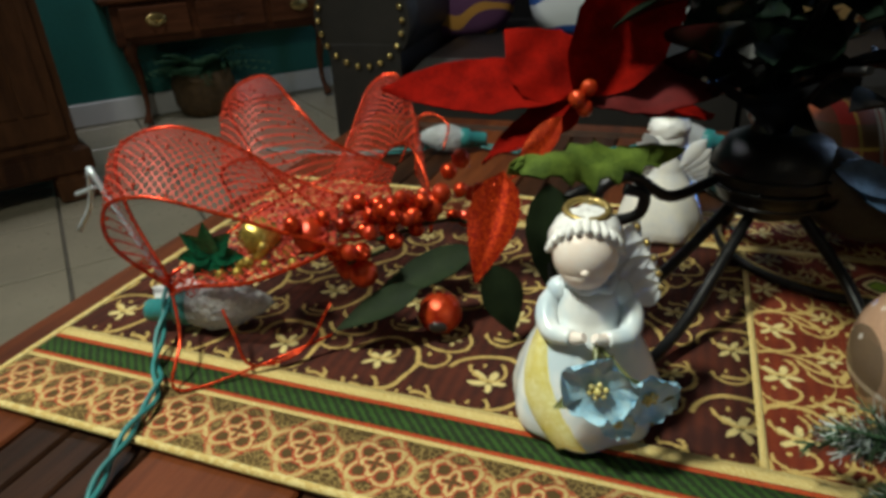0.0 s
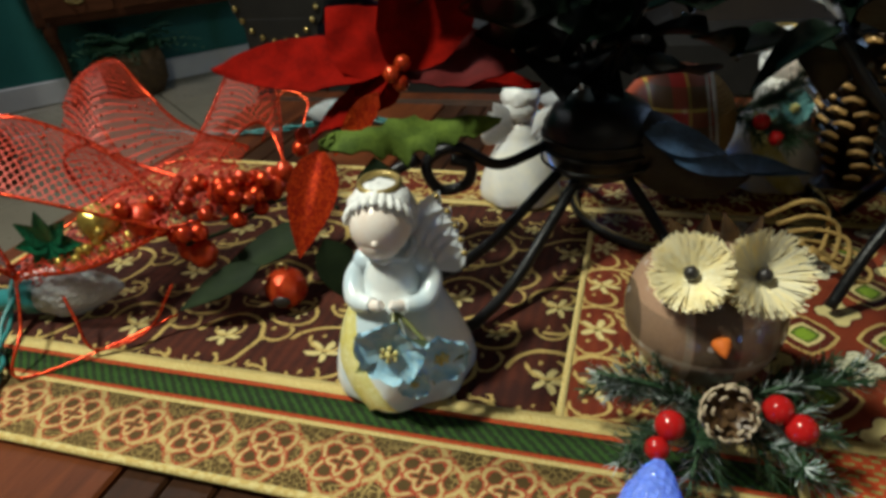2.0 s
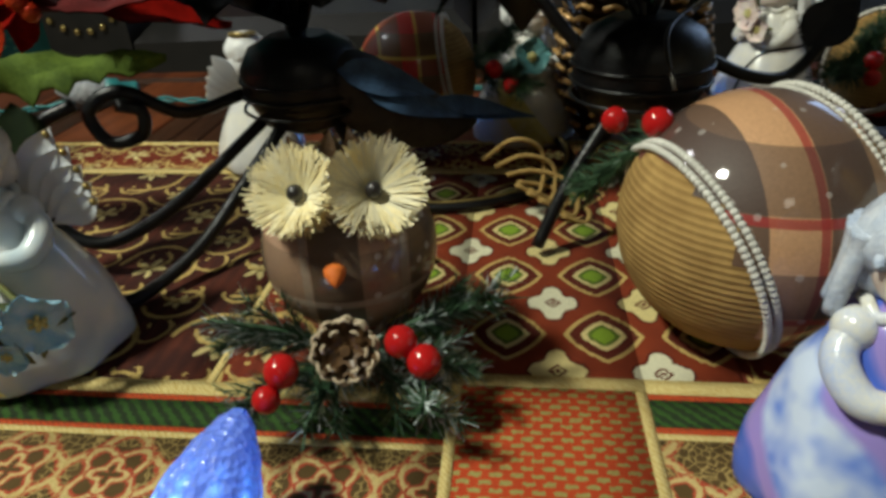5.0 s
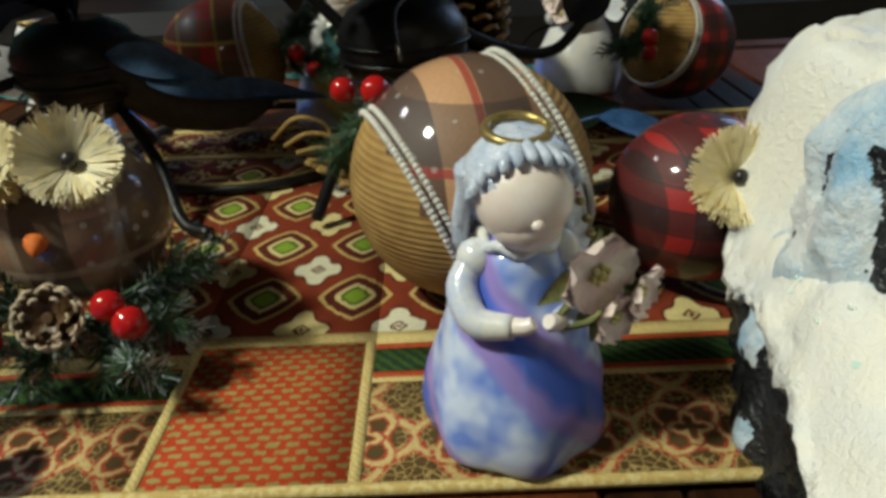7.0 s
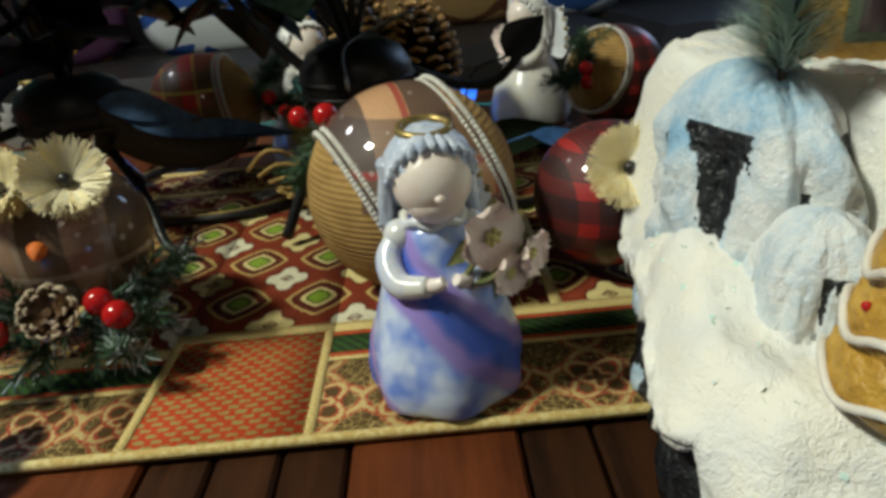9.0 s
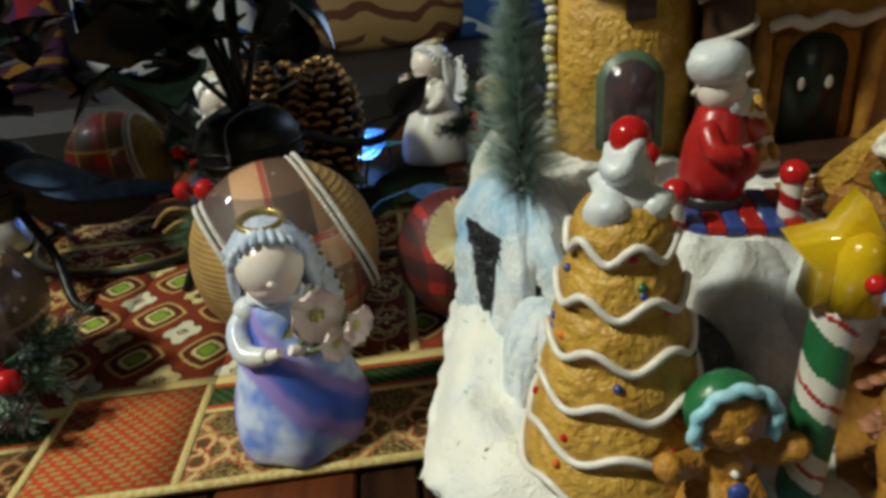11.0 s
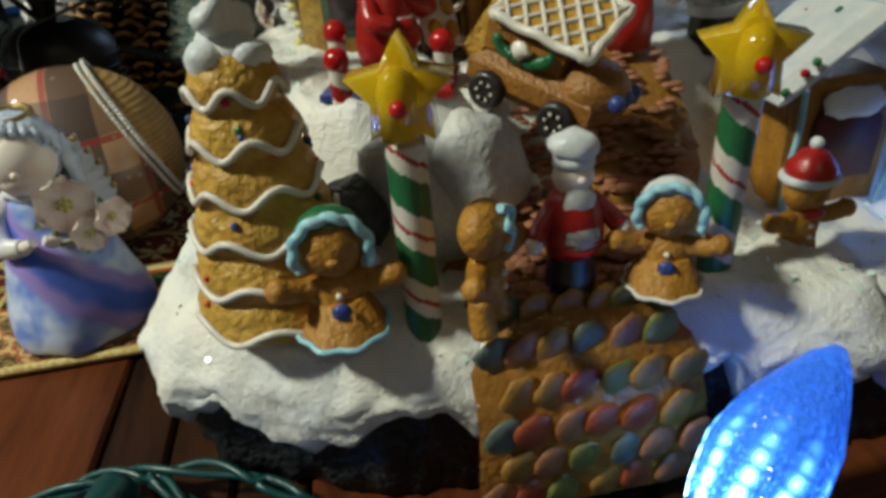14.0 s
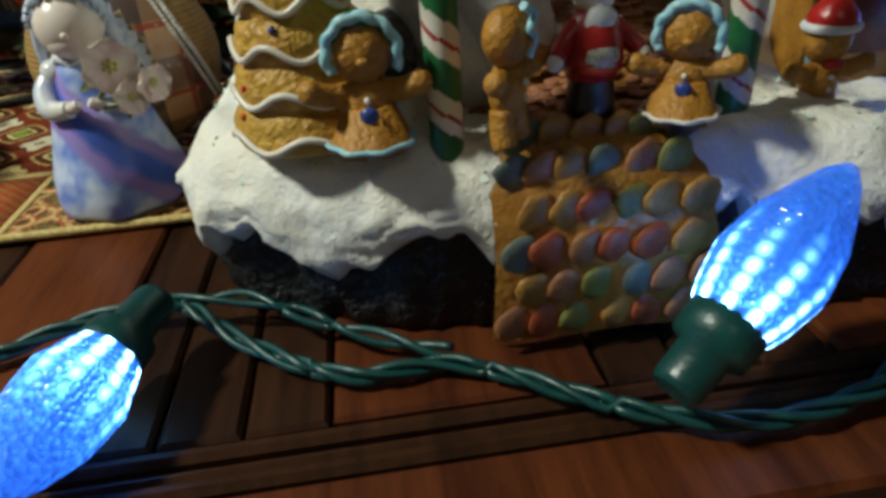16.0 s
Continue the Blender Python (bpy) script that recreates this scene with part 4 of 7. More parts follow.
def ginger(at, turn, height, bonnet=None, skirt=None, hat=False, bow=None, lean=0):
    bm = bmesh.new()
    s = height / 0.048
    ball(bm, (0, 0, 0.036), (0.0095, 0.0075, 0.0095), 18, 0)
    ball(bm, (0, 0, 0.019), (0.0085, 0.006, 0.0105), 16, 0, None, 0.15, 120)
    for x in (-1, 1):
        tube(bm, [(x * 0.005, 0, 0.024), (x * 0.011, -0.002, 0.024), (x * 0.0165, -0.004, 0.026)], lambda f: 0.0036, 10, 0, 4)
        tube(bm, [(x * 0.004, 0, 0.014), (x * 0.0055, -0.0005, 0.007), (x * 0.0065, -0.002, 0.002)], lambda f: 0.0042, 10, 0, 4)
        ball(bm, (x * 0.0168, -0.004, 0.0262), 0.0040, 10, 0)
    ball(bm, (0, -0.0076, 0.0345), (0.0022, 0.0012, 0.0014), 8, 0)
    mats = [BISCUIT, BLUE_ICING, GREEN_PAINT, ICING, RED_PAINT, BLUE_PAINT, CREAM_WHITE]
    if bonnet is not None:
        rim = [math.pi * (-0.16 + 1.32 * k / 48) for k in range(49)]
        tube(bm, [((0.0108 + 0.0004 * math.sin(k * 0.9)) * math.cos(a), -0.0038 - 0.0004 * math.cos(k * 0.9), 0.036 + (0.0108 + 0.0004 * math.sin(k * 0.9)) * math.sin(a)) for k, a in enumerate(rim)], 0.0017, 8, 1, 1)
        ball(bm, (0, 0.002, 0.0375), (0.0108, 0.0078, 0.0105), 16, bonnet)
    if skirt is not None:
        lathe(bm, [(0.0135, 0.008), (0.0128, 0.0085), (0.008, 0.020)], 24, 0, Matrix(), lambda a, z: 1 + 0.06 * math.sin(a * 8))
        tube(bm, [(0.0136 * math.cos(a) * (1 + 0.06 * math.sin(a * 8)), 0.0136 * math.sin(a) * (1 + 0.06 * math.sin(a * 8)), 0.0082) for a in (2 * math.pi * i / 40 for i in range(41))], 0.0010, 6, skirt, 1)
        ball(bm, (0, -0.0085, 0.0185), (0.003, 0.0018, 0.0028), 10, 5)
    if hat:
        lathe(bm, [(0.0098, 0.041), (0.0088, 0.046), (0.005, 0.051), (0.0015, 0.053)], 16, 4)
        tube(bm, [(0.0098 * math.cos(a), 0.0085 * math.sin(a), 0.0412) for a in (2 * math.pi * i / 20 for i in range(21))], 0.0018, 8, 6, 1)
        ball(bm, (0, 0, 0.0545), 0.0026, 10, 6)
        ball(bm, (0, -0.0062, 0.0275), (0.005, 0.002, 0.002), 8, 4)
    if bow is not None:
        tube(bm, [(-0.004, -0.007, 0.046), (0.001, -0.0085, 0.043), (-0.002, -0.0085, 0.039), (0.002, -0.0082, 0.036), (0.0005, -0.007, 0.030)], 0.0014, 8, bow, 5)
    for k in range(2):
        ball(bm, (0, -0.0062, 0.0225 - 0.005 * k), 0.0012, 8, 3)
    ob = link("gingerbread_figure", bm, mats, at=pose(*at, 0, lean, turn) @ Matrix.Scale(s, 4))
    return ob


tagged(ginger((0.4500, -0.0360, 0.0595), -12, 0.0435, bonnet=2, skirt=1), "gingerbread girl figure in green bonnet with blue icing", "figurine", group="gingerbread figures")
tagged(ginger((0.4865, -0.0520, 0.0625), 40, 0.042, bow=1), "gingerbread boy figure with blue icing curl", "figurine", group="gingerbread figures")
tagged(ginger((0.5375, -0.0630, 0.0610), -38, 0.0385, bonnet=6, skirt=3), "gingerbread girl figure in white and blue bonnet", "figurine", group="gingerbread figures")
tagged(ginger((0.6000, -0.0560, 0.0480), -8, 0.040, hat=True), "small gingerbread boy figure in red santa hat", "figurine", group="gingerbread figures")


def baker(at, turn, height, apron, coat, hat):
    """A rounded baker figure."""
    bm = bmesh.new()
    s = height / 0.050
    lathe(bm, [(0.0085, 0.0), (0.0085, 0.004), (0.0075, 0.012), (0.0085, 0.014)], 18, 1)
    lathe(bm, [(0.0085, 0.012), (0.0105, 0.018), (0.0098, 0.025), (0.0070, 0.032), (0.0045, 0.034)], 20, 0)
    ball(bm, (0, -0.004, 0.0195), (0.0080, 0.0068, 0.0085), 16, 2)
    ball(bm, (0, 0, 0.038), (0.0066, 0.0066, 0.0068), 16, 3)
    ball(bm, (0, -0.0045, 0.0310), (0.0052, 0.0038, 0.0050), 14, 4, None, 0.3, 300)
    ball(bm, (0, -0.0068, 0.0382), (0.0017, 0.0014, 0.0014), 8, 3)
    lathe(bm, [(0.0066, 0.0415), (0.0064, 0.0445)], 16, 4)
    ball(bm, (0, 0, 0.0475), (0.0078, 0.0076, 0.0046), 18, 4, None, 0.25, 260)
    for x in (-1, 1):
        tube(bm, [(x * 0.006, 0, 0.029), (x * 0.011, -0.002, 0.024), (x * 0.0145, -0.005, 0.020)], 0.0032, 10, 0, 4)
        ball(bm, (x * 0.0152, -0.0055, 0.0192), 0.0030, 10, 3)
    tube(bm, [(-0.0085, -0.006, 0.016), (0, -0.0112, 0.0155), (0.0085, -0.006, 0.016)], 0.0009, 6, 0, 5)
    return link("baker_figure", bm, [coat, BLACK_PAINT, apron, SKIN, hat], at=pose(*at, 0, 0, turn) @ Matrix.Diagonal((s * 0.98, s * 0.92, s, 1)))


FLORAL = plain("floral_apron_paint", (0.66, 0.60, 0.52), (0.20, 0.22, 0.16), 0.4, scale=420, fine=900)
CHECK = plaid("green_check_apron", (0.72, 0.72, 0.66), (0.45, 0.55, 0.42), (0.02, 0.12, 0.05), 0.009, 0.4)
tagged(baker((0.5155, -0.0490, 0.0670), -8, 0.0450, FLORAL, RED_PAINT, CREAM_WHITE), "baker figure in red coat, floral apron and white hat", "figurine", group="bakers")
tagged(baker((0.6380, 0.0300, 0.100), -30, 0.062, CHECK, CREAM_WHITE, CREAM_WHITE), "cook figure in green checked apron and white scarf", "figurine", group="bakers")
bm = bmesh.new()
lathe(bm, [(0.0095, 0), (0.0098, 0.006), (0.0085, 0.008)], 16, 1)
lathe(bm, [(0.0088, 0.006), (0.0105, 0.014), (0.0092, 0.024), (0.006, 0.033), (0.004, 0.035)], 18, 0)
ball(bm, (0, 0, 0.0395), (0.0070, 0.0070, 0.0072), 16, 2)
ball(bm, (0.003, -0.003, 0.0345), (0.0065, 0.005, 0.006), 14, 3, None, 0.3, 300)
ball(bm, (-0.0015, 0.001, 0.0465), (0.0092, 0.0088, 0.0068), 18, 3, None, 0.15, 260)
tube(bm, [(0.004, -0.004, 0.028), (0.010, -0.007, 0.024), (0.016, -0.006, 0.024)], 0.0034, 10, 0, 4)
tube(bm, [(-0.006, 0.001, 0.029), (-0.010, -0.004, 0.023), (-0.006, -0.009, 0.021)], 0.0034, 10, 0, 4)
tube(bm, [(-0.0098, -0.002, 0.0235), (0, -0.0098, 0.022), (0.0098, -0.002, 0.0235)], 0.0012, 6, 3, 5)
ball(bm, (-0.001, -0.0085, 0.0175), (0.007, 0.005, 0.006), 14, 0)
tagged(link("baker_figure", bm, [RED_PAINT, BLACK_PAINT, SKIN, CREAM_WHITE], at=pose(0.4915, 0.0235, 0.1130, 0, 0, 30) @ Matrix.Scale(0.98, 4)), "bearded baker figure in dark red with white cap", "figurine", group="bakers")
# tray of biscuits he carries, standing against the wall
tray = thing("biscuit_tray", "white tray with orange biscuits", "tray", pose(0.512, 0.030, 0.1345, 62, 12, 20))
bm = bmesh.new()
slab(bm, Matrix(), (0.017, 0.026, 0.0024), 0, 0.0008)
part("tray_plate", bm, ICING, tray)
for i in range(2):
    for j in range(3):
        bm = bmesh.new()
        ball(bm, (-0.004 + 0.008 * i, -0.008 + 0.008 * j, 0.0018), (0.0032, 0.0032, 0.0014), 10)
        part("biscuit", bm, BISCUIT_PALE, tray)

# striped bridge with lollipop posts
bridge = thing("striped_bridge", "small footbridge of red and blue candy boards", "bridge", pose(0.4905, 0.0190, 0.1135, 0, 0, -30))
for k in range(8):
    bm = bmesh.new()
    slab(bm, pose(-0.0185 + 0.0053 * k, 0, 0.0016), (0.0050, 0.030, 0.0032), 0, 0.0007)
    part("board", bm, RED_PAINT if k % 2 else BLUE_PAINT, bridge)
for x, y, z0, z1 in ((0.4714, 0.0146, 0.100, 0.1245), (0.5028, 0.0043, 0.108, 0.1270), (0.4785, 0.0389, 0.110, 0.1280)):
    post = thing("lollipop_post", "red and white striped post topped with red ball", "post", group="lollipop posts")
    bm = bmesh.new()
    stripes(bm, (x, y, z0), (x, y, z1), 0.0030, 0, 1, 2.4, 24, 60, None)
    part("stick", bm, [RED_PAINT, ICING], post, "red and white striped stick")
    bm = bmesh.new()
    ball(bm, (x, y, z1 + 0.0020), 0.0040, 16)
    part("ball", bm, RED_GLOSS, post, "glossy red ball")

# waffle-roofed cart
cart = thing("gingerbread_cart", "gingerbread car with waffle roof and round wheels", "cart", pose(0.5250, -0.0110, 0.1075, 0, 16, -60))
DARK_GINGER = plain("dark_gingerbread", (0.36, 0.155, 0.022), (0.20, 0.075, 0.012), 0.45, scale=80, relief=0.8, depth=0.001)
bm = bmesh.new()
slab(bm, pose(0.002, 0, 0.010), (0.042, 0.023, 0.013), 0, 0.004)
ball(bm, (0.018, 0, 0.0135), (0.0110, 0.0112, 0.0095), 24)
part("body", bm, DARK_GINGER, cart, "brown gingerbread car body with rounded bonnet")
bm = bmesh.new()
slab(bm, pose(-0.003, 0.001, 0.0215), (0.026, 0.020, 0.015), 0, 0.003)
part("cabin", bm, DARK_GINGER, cart, "brown gingerbread cabin")
bm = bmesh.new()
slab(bm, pose(0.002, -0.001, 0.0310, 28, 4, 0), (0.032, 0.022, 0.003), 0, 0.001)
roof = part("roof", bm, BISCUIT_PALE, cart, "waffle roof with white icing lattice")
for k in range(-3, 4):
    for slant in (-1, 1):
        bm = bmesh.new()
        pts = []
        for t in (-1, -0.5, 0, 0.5, 1):
            x, y = k * 0.0065 + slant * t * 0.009, t * 0.0105
            if abs(x) < 0.0158:
                pts.append(pose(0.002, -0.001, 0.0310, 28, 4, 0) @ Vector((x, y, 0.0018)))
        if len(pts) > 1:
            tube(bm, pts, 0.0008, 5, 0, 2)
            part("icing_line", bm, ICING, roof)
        else:
            bm.free()
bm = bmesh.new()
rm = pose(0.002, -0.001, 0.0310, 28, 4, 0)
tube(bm, [rm @ Vector((0.0160 * cx, 0.0110 * cy, 0.0008 + 0.0006 * math.sin(q * 2.0))) for q, (cx, cy) in enumerate([(-1 + 0.25 * u, -1) for u in range(9)] + [(1, -1 + 0.25 * u) for u in range(1, 9)] + [(1 - 0.25 * u, 1) for u in range(1, 9)] + [(-1, 1 - 0.25 * u) for u in range(1, 9)])], 0.0016, 6, 0, 2)
part("icing_edge", bm, ICING, roof, "white icing edge")
bm = bmesh.new()
slab(bm, pose(-0.018, 0.000, 0.021, 0, 24, 0), (0.006, 0.014, 0.026), 0, 0.003)
part("finger_biscuit", bm, BISCUIT_PALE, cart, "leaning golden finger biscuit")
for x in (-0.010, 0.014):
    bm = bmesh.new()
    lathe(bm, [(0.0056, -0.0018), (0.0060, 0.0), (0.0056, 0.0018), (0.004, 0.0022), (0.003, 0.0012)], 18, 0, pose(x, -0.0125, 0.006, 90, 0, 0))
    w = part("wheel", bm, BLACK_PAINT, cart, "dark chocolate wheel")
    for k in range(6):
        bm = bmesh.new()
        ball(bm, (x + 0.0026 * math.cos(k * 1.05), -0.0146, 0.006 + 0.0026 * math.sin(k * 1.05)), 0.0006, 6)
        part("icing_dot", bm, ICING, w)
bm = bmesh.new()
for k in range(40):
    a = k / 40 * 6.283
    ball(bm, (-0.002 + 0.0085 * math.cos(a), -0.0110, 0.0215 - 0.0035 * abs(math.sin(a))), (0.002, 0.0014, 0.0018), 6, 0, None, 0.5, 500)
tagged(part("wreath", bm, GREEN_PAINT, cart, "green garland"), kind="stuff")
bm = bmesh.new()
ball(bm, (-0.002, -0.0125, 0.0215), (0.0030, 0.0016, 0.0026), 12, 0, None, 0.4, 500)
part("white_bow", bm, ICING, cart, "small white flower on the garland")
for k in range(3):
    bm = bmesh.new()
    ball(bm, (0.0275, -0.006 + 0.006 * k, 0.0150), 0.0026, 10)
    part("blue_sweet", bm, BLUE_PAINT, cart, "dark blue sweet")

# the gingerbread house
HOUSE = pose(0.545, 0.075, 0.112, 0, 0, -20)
house = thing("gingerbread_house", "gingerbread house with round tower, dark door and iced roof", "house", HOUSE)
bm = bmesh.new()
slab(bm, pose(0.028, 0.022, 0.042), (0.085, 0.060, 0.084), 0, 0.003)
part("wall", bm, BISCUIT_PALE, house, "golden gingerbread wall")
bm = bmesh.new()
lathe(bm, [(0.0285, 0), (0.028, 0.04), (0.027, 0.085)], 32, 0, pose(-0.043, 0.012, 0))
part("tower", bm, BISCUIT_PALE, house, "round golden gingerbread tower")


def arch(bm, m, w, h, depth, mi=0):
    pts = [(-w / 2, 0), (w / 2, 0)] + [(w / 2 * math.cos(a), h - w / 2 + w / 2 * math.sin(a)) for a in (math.pi * k / 10 for k in range(11))]
    rows = [[m @ Vector((x * f, y, z * f + (1 - f) * h * 0.5)) for x, z in pts] for y, f in ((depth, 1), (-depth, 1), (-depth, 0.02))]
    grid(bm, rows, mi, True)


wm = pose(-0.043, 0.012, 0) @ pose(0, 0, 0, 0, 0, -6) @ pose(0, -0.0285, 0.008)
bm = bmesh.new()
arch(bm, wm, 0.024, 0.036, 0.0015)
win = part("window", bm, plain("sage_window_paint", (0.10, 0.14, 0.08), (0.07, 0.10, 0.06), 0.4), house, "arched sage green window frame")
bm = bmesh.new()
arch(bm, wm @ pose(0, -0.0012, 0.003), 0.018, 0.030, 0.001)
part("pane", bm, plain("dark_window", (0.04, 0.04, 0.05), (0.10, 0.05, 0.05), 0.15, scale=150), win)
bm = bmesh.new()
arch(bm, pose(-0.043, 0.012, 0) @ pose(0, -0.0275, 0.054), 0.010, 0.015, 0.0015)
part("small_window", bm, BROWN_PAINT, house)
for k in range(22):
    bm = bmesh.new()
    ball(bm, (-0.0715 + 0.001 * math.sin(k), 0.004, 0.004 + 0.0036 * k), (0.0028, 0.0028, 0.0022), 8)
    part("sugar_bead", bm, (YELLOW, ICING)[k % 2], house)
bm = bmesh.new()
stripes(bm, (-0.012, -0.014, 0), (-0.012, -0.014, 0.075), 0.0085, 0, 1, 3.4, 18, 50, None)
part("candy_column", bm, [BROWN_PAINT, BROWN_PAINT], house, "dark chocolate column")
bm = bmesh.new()
tube(bm, [(-0.012 + 0.0092 * math.cos(a), -0.014 + 0.0092 * math.sin(a), 0.002 + a * 0.0026) for a in (k * 0.3 for k in range(95))], 0.0014, 6, 0, 1)
part("icing_spiral", bm, ICING, house, "white icing spiral")
dm = pose(0.022, -0.0085, 0.0)
bm = bmesh.new()
arch(bm, dm, 0.030, 0.052, 0.003)
part("door_frame", bm, BISCUIT, house, "brown biscuit door frame")
bm = bmesh.new()
arch(bm, dm @ pose(0, -0.003, 0.002), 0.022, 0.042, 0.0015)
door = part("door", bm, plain("dark_green_door", (0.012, 0.03, 0.018), (0.02, 0.02, 0.015), 0.3), house, "dark double door")
for x in (-0.005, 0.005):
    bm = bmesh.new()
    ball(bm, (0.022 + x, -0.0135, 0.026), (0.0016, 0.001, 0.0026), 8)
    part("candy_cane_mark", bm, ICING, door)
bm = bmesh.new()
tube(bm, [(0.003, -0.0135, 0.047), (0.010, -0.015, 0.049), (0.016, -0.015, 0.047), (0.024, -0.015, 0.0495), (0.032, -0.015, 0.047), (0.042, -0.013, 0.049)], 0.0022, 8)
part("icing_sill", bm, ICING, house, "white icing over the door")
for x in (0.002, 0.043):
    bm = bmesh.new()
    lathe(bm, [(0.004, 0), (0.003, 0.01), (0.0042, 0.03), (0.003, 0.05)], 12, 0, pose(x, -0.0115, 0))
    part("pilaster", bm, BISCUIT, house)
bm = bmesh.new()
for k in range(9):
    ball(bm, (-0.064 + 0.0145 * k, -0.014 + 0.004 * math.sin(k * 2), 0.086 - 0.006 * abs(math.sin(k * 1.3))), (0.0115, 0.016, 0.012 + 0.004 * math.sin(k * 2.1)), 16, 0, None, 0.3, 120)
ball(bm, (-0.01, 0.012, 0.10), (0.07, 0.05, 0.026), 28, 0, None, 0.3, 60)
roof = part("roof", bm, CREAM_WHITE, house, "thick white icing roof with red sweets")
for k in range(16):
    bm = bmesh.new()
    ball(bm, (-0.06 + 0.0076 * k, -0.0295 + 0.003 * math.cos(k * 2.2), 0.080 + 0.010 * math.sin(k * 1.7)), 0.0022, 8)
    part("red_sweet", bm, RED_GLOSS, roof)
bm = bmesh.new()
slab(bm, pose(0.022, -0.018, 0.001), (0.05, 0.022, 0.006), 0, 0.002)
part("doorstep", bm, BROWN_PAINT, house)

# ice-cream-hatted figure
bm = bmesh.new()
lathe(bm, [(0.009, 0), (0.0095, 0.01), (0.008, 0.022)], 16, 1)
ball(bm, (0, 0, 0.028), (0.0085, 0.0085, 0.009), 16, 2)
lathe(bm, [(0.0112, 0.032), (0.0118, 0.036), (0.009, 0.044), (0.005, 0.060), (0.001, 0.072)], 20, 0, Matrix(), lambda a, z: 1 + 0.04 * math.sin(z * 1500))
ball(bm, (0, 0, 0.073), 0.0025, 8, 1)
tagged(link("ice_cream_figure", bm, [plain("waffle_cone", (0.55, 0.24, 0.04), (0.40, 0.15, 0.02), 0.5, scale=150), RED_PAINT, CREAM_WHITE], at=pose(0.5905, 0.026, 0.110)), "figure in red with orange ice-cream cone hat", "figurine")

# kiosk
kiosk = thing("snowy_kiosk", "little gingerbread kiosk with dotted icing roof", "kiosk", pose(0.648, -0.022, 0.048, 0, 0, -18))
bm = bmesh.new()
slab(bm, pose(0, 0.004, 0.026), (0.040, 0.026, 0.052), 0, 0.003)
part("wall", bm, BISCUIT, kiosk)
bm = bmesh.new()
arch(bm, pose(0.002, -0.0105, 0.014), 0.026, 0.032, 0.0012)
part("opening", bm, plain("kiosk_red_inside", (0.16, 0.02, 0.015), (0.05, 0.02, 0.02), 0.5, scale=120), kiosk, "dark red opening")
bm = bmesh.new()
ball(bm, (0.002, -0.0125, 0.044), (0.014, 0.003, 0.006), 14, 0, None, 0.3, 200)
part("snow_valance", bm, BLUE_SHADE_SNOW, kiosk)
for x in (-0.018, 0.020):
    bm = bmesh.new()
    tube(bm, [(x, -0.012, 0.0), (x * 1.05, -0.0125, 0.02), (x * 0.98, -0.0125, 0.036), (x, -0.012, 0.05)], 0.0012, 6)
    part("blue_post", bm, BLUE_ICING, kiosk)
bm = bmesh.new()
for side in (-1, 1):
    slab(bm, pose(side * 0.017, -0.002, 0.064, 0, side * 38, 0), (0.046, 0.044, 0.009), 0, 0.004)
roof = part("roof", bm, CREAM_WHITE, kiosk, "white icing roof with coloured dots")
dots = random.Random(2)
for k in range(22):
    side = -1 if k % 2 else 1
    bm = bmesh.new()
    ball(bm, pose(side * 0.017, -0.002, 0.064, 0, side * 38, 0) @ Vector((dots.uniform(-0.02, 0.02), dots.choice((-0.0222, dots.uniform(-0.02, 0.02))), dots.uniform(0.001, 0.0045))), 0.0015, 8)
    part("candy_dot", bm, (RED_GLOSS, GREEN_PAINT, RED_GLOSS)[k % 3], roof)

# frosted bottle-brush tree on the crag


def needles(bm, a, b, length, count, mi, rng, thick=0.0004, droop=0.35, taper=0.0, tip=None):
    a, b = Vector(a), Vector(b)
    d = (b - a).normalized()
    o = d.orthogonal().normalized()
    for _ in range(count):
        t = rng.random()
        q = a.lerp(b, t)
        ang = rng.uniform(0, 6.283)
        side = (Matrix.Rotation(ang, 3, d) @ o)
        le = length * (1 - taper * t) * rng.uniform(0.75, 1.1)
        e = q + (side + d * droop * rng.uniform(0.4, 1.4)).normalized() * le
        w = d.cross(side).normalized() * thick
        f = bm.faces.new([bm.verts.new(v) for v in (q - w, q + w, e + w * 0.4, e - w * 0.4)])
        f.material_index = mi if tip is None or rng.random() > 0.35 else tip


rng = random.Random(11)
bottle = thing("bottle_brush_tree", "small frosted green bottle-brush fir tree", "tree")
bm = bmesh.new()
tube(bm, [(0.4446, 0.0595, 0.112), (0.4446, 0.060, 0.15), (0.4446, 0.061, 0.205)], 0.0013, 6)
part("trunk", bm, WIRE, bottle)
bm = bmesh.new()
needles(bm, (0.4446, 0.0597, 0.119), (0.4446, 0.061, 0.204), 0.020, 6000, 0, rng, 0.00022, 0.45, 0.86, 1)
part("crown", bm, [plain("frosted_sage_needle", (0.28, 0.42, 0.34), (0.42, 0.54, 0.46), 0.7, scale=200), FROST], bottle, "frosted sage bristles")

# ---- porcelain angels, each one plain mesh ----


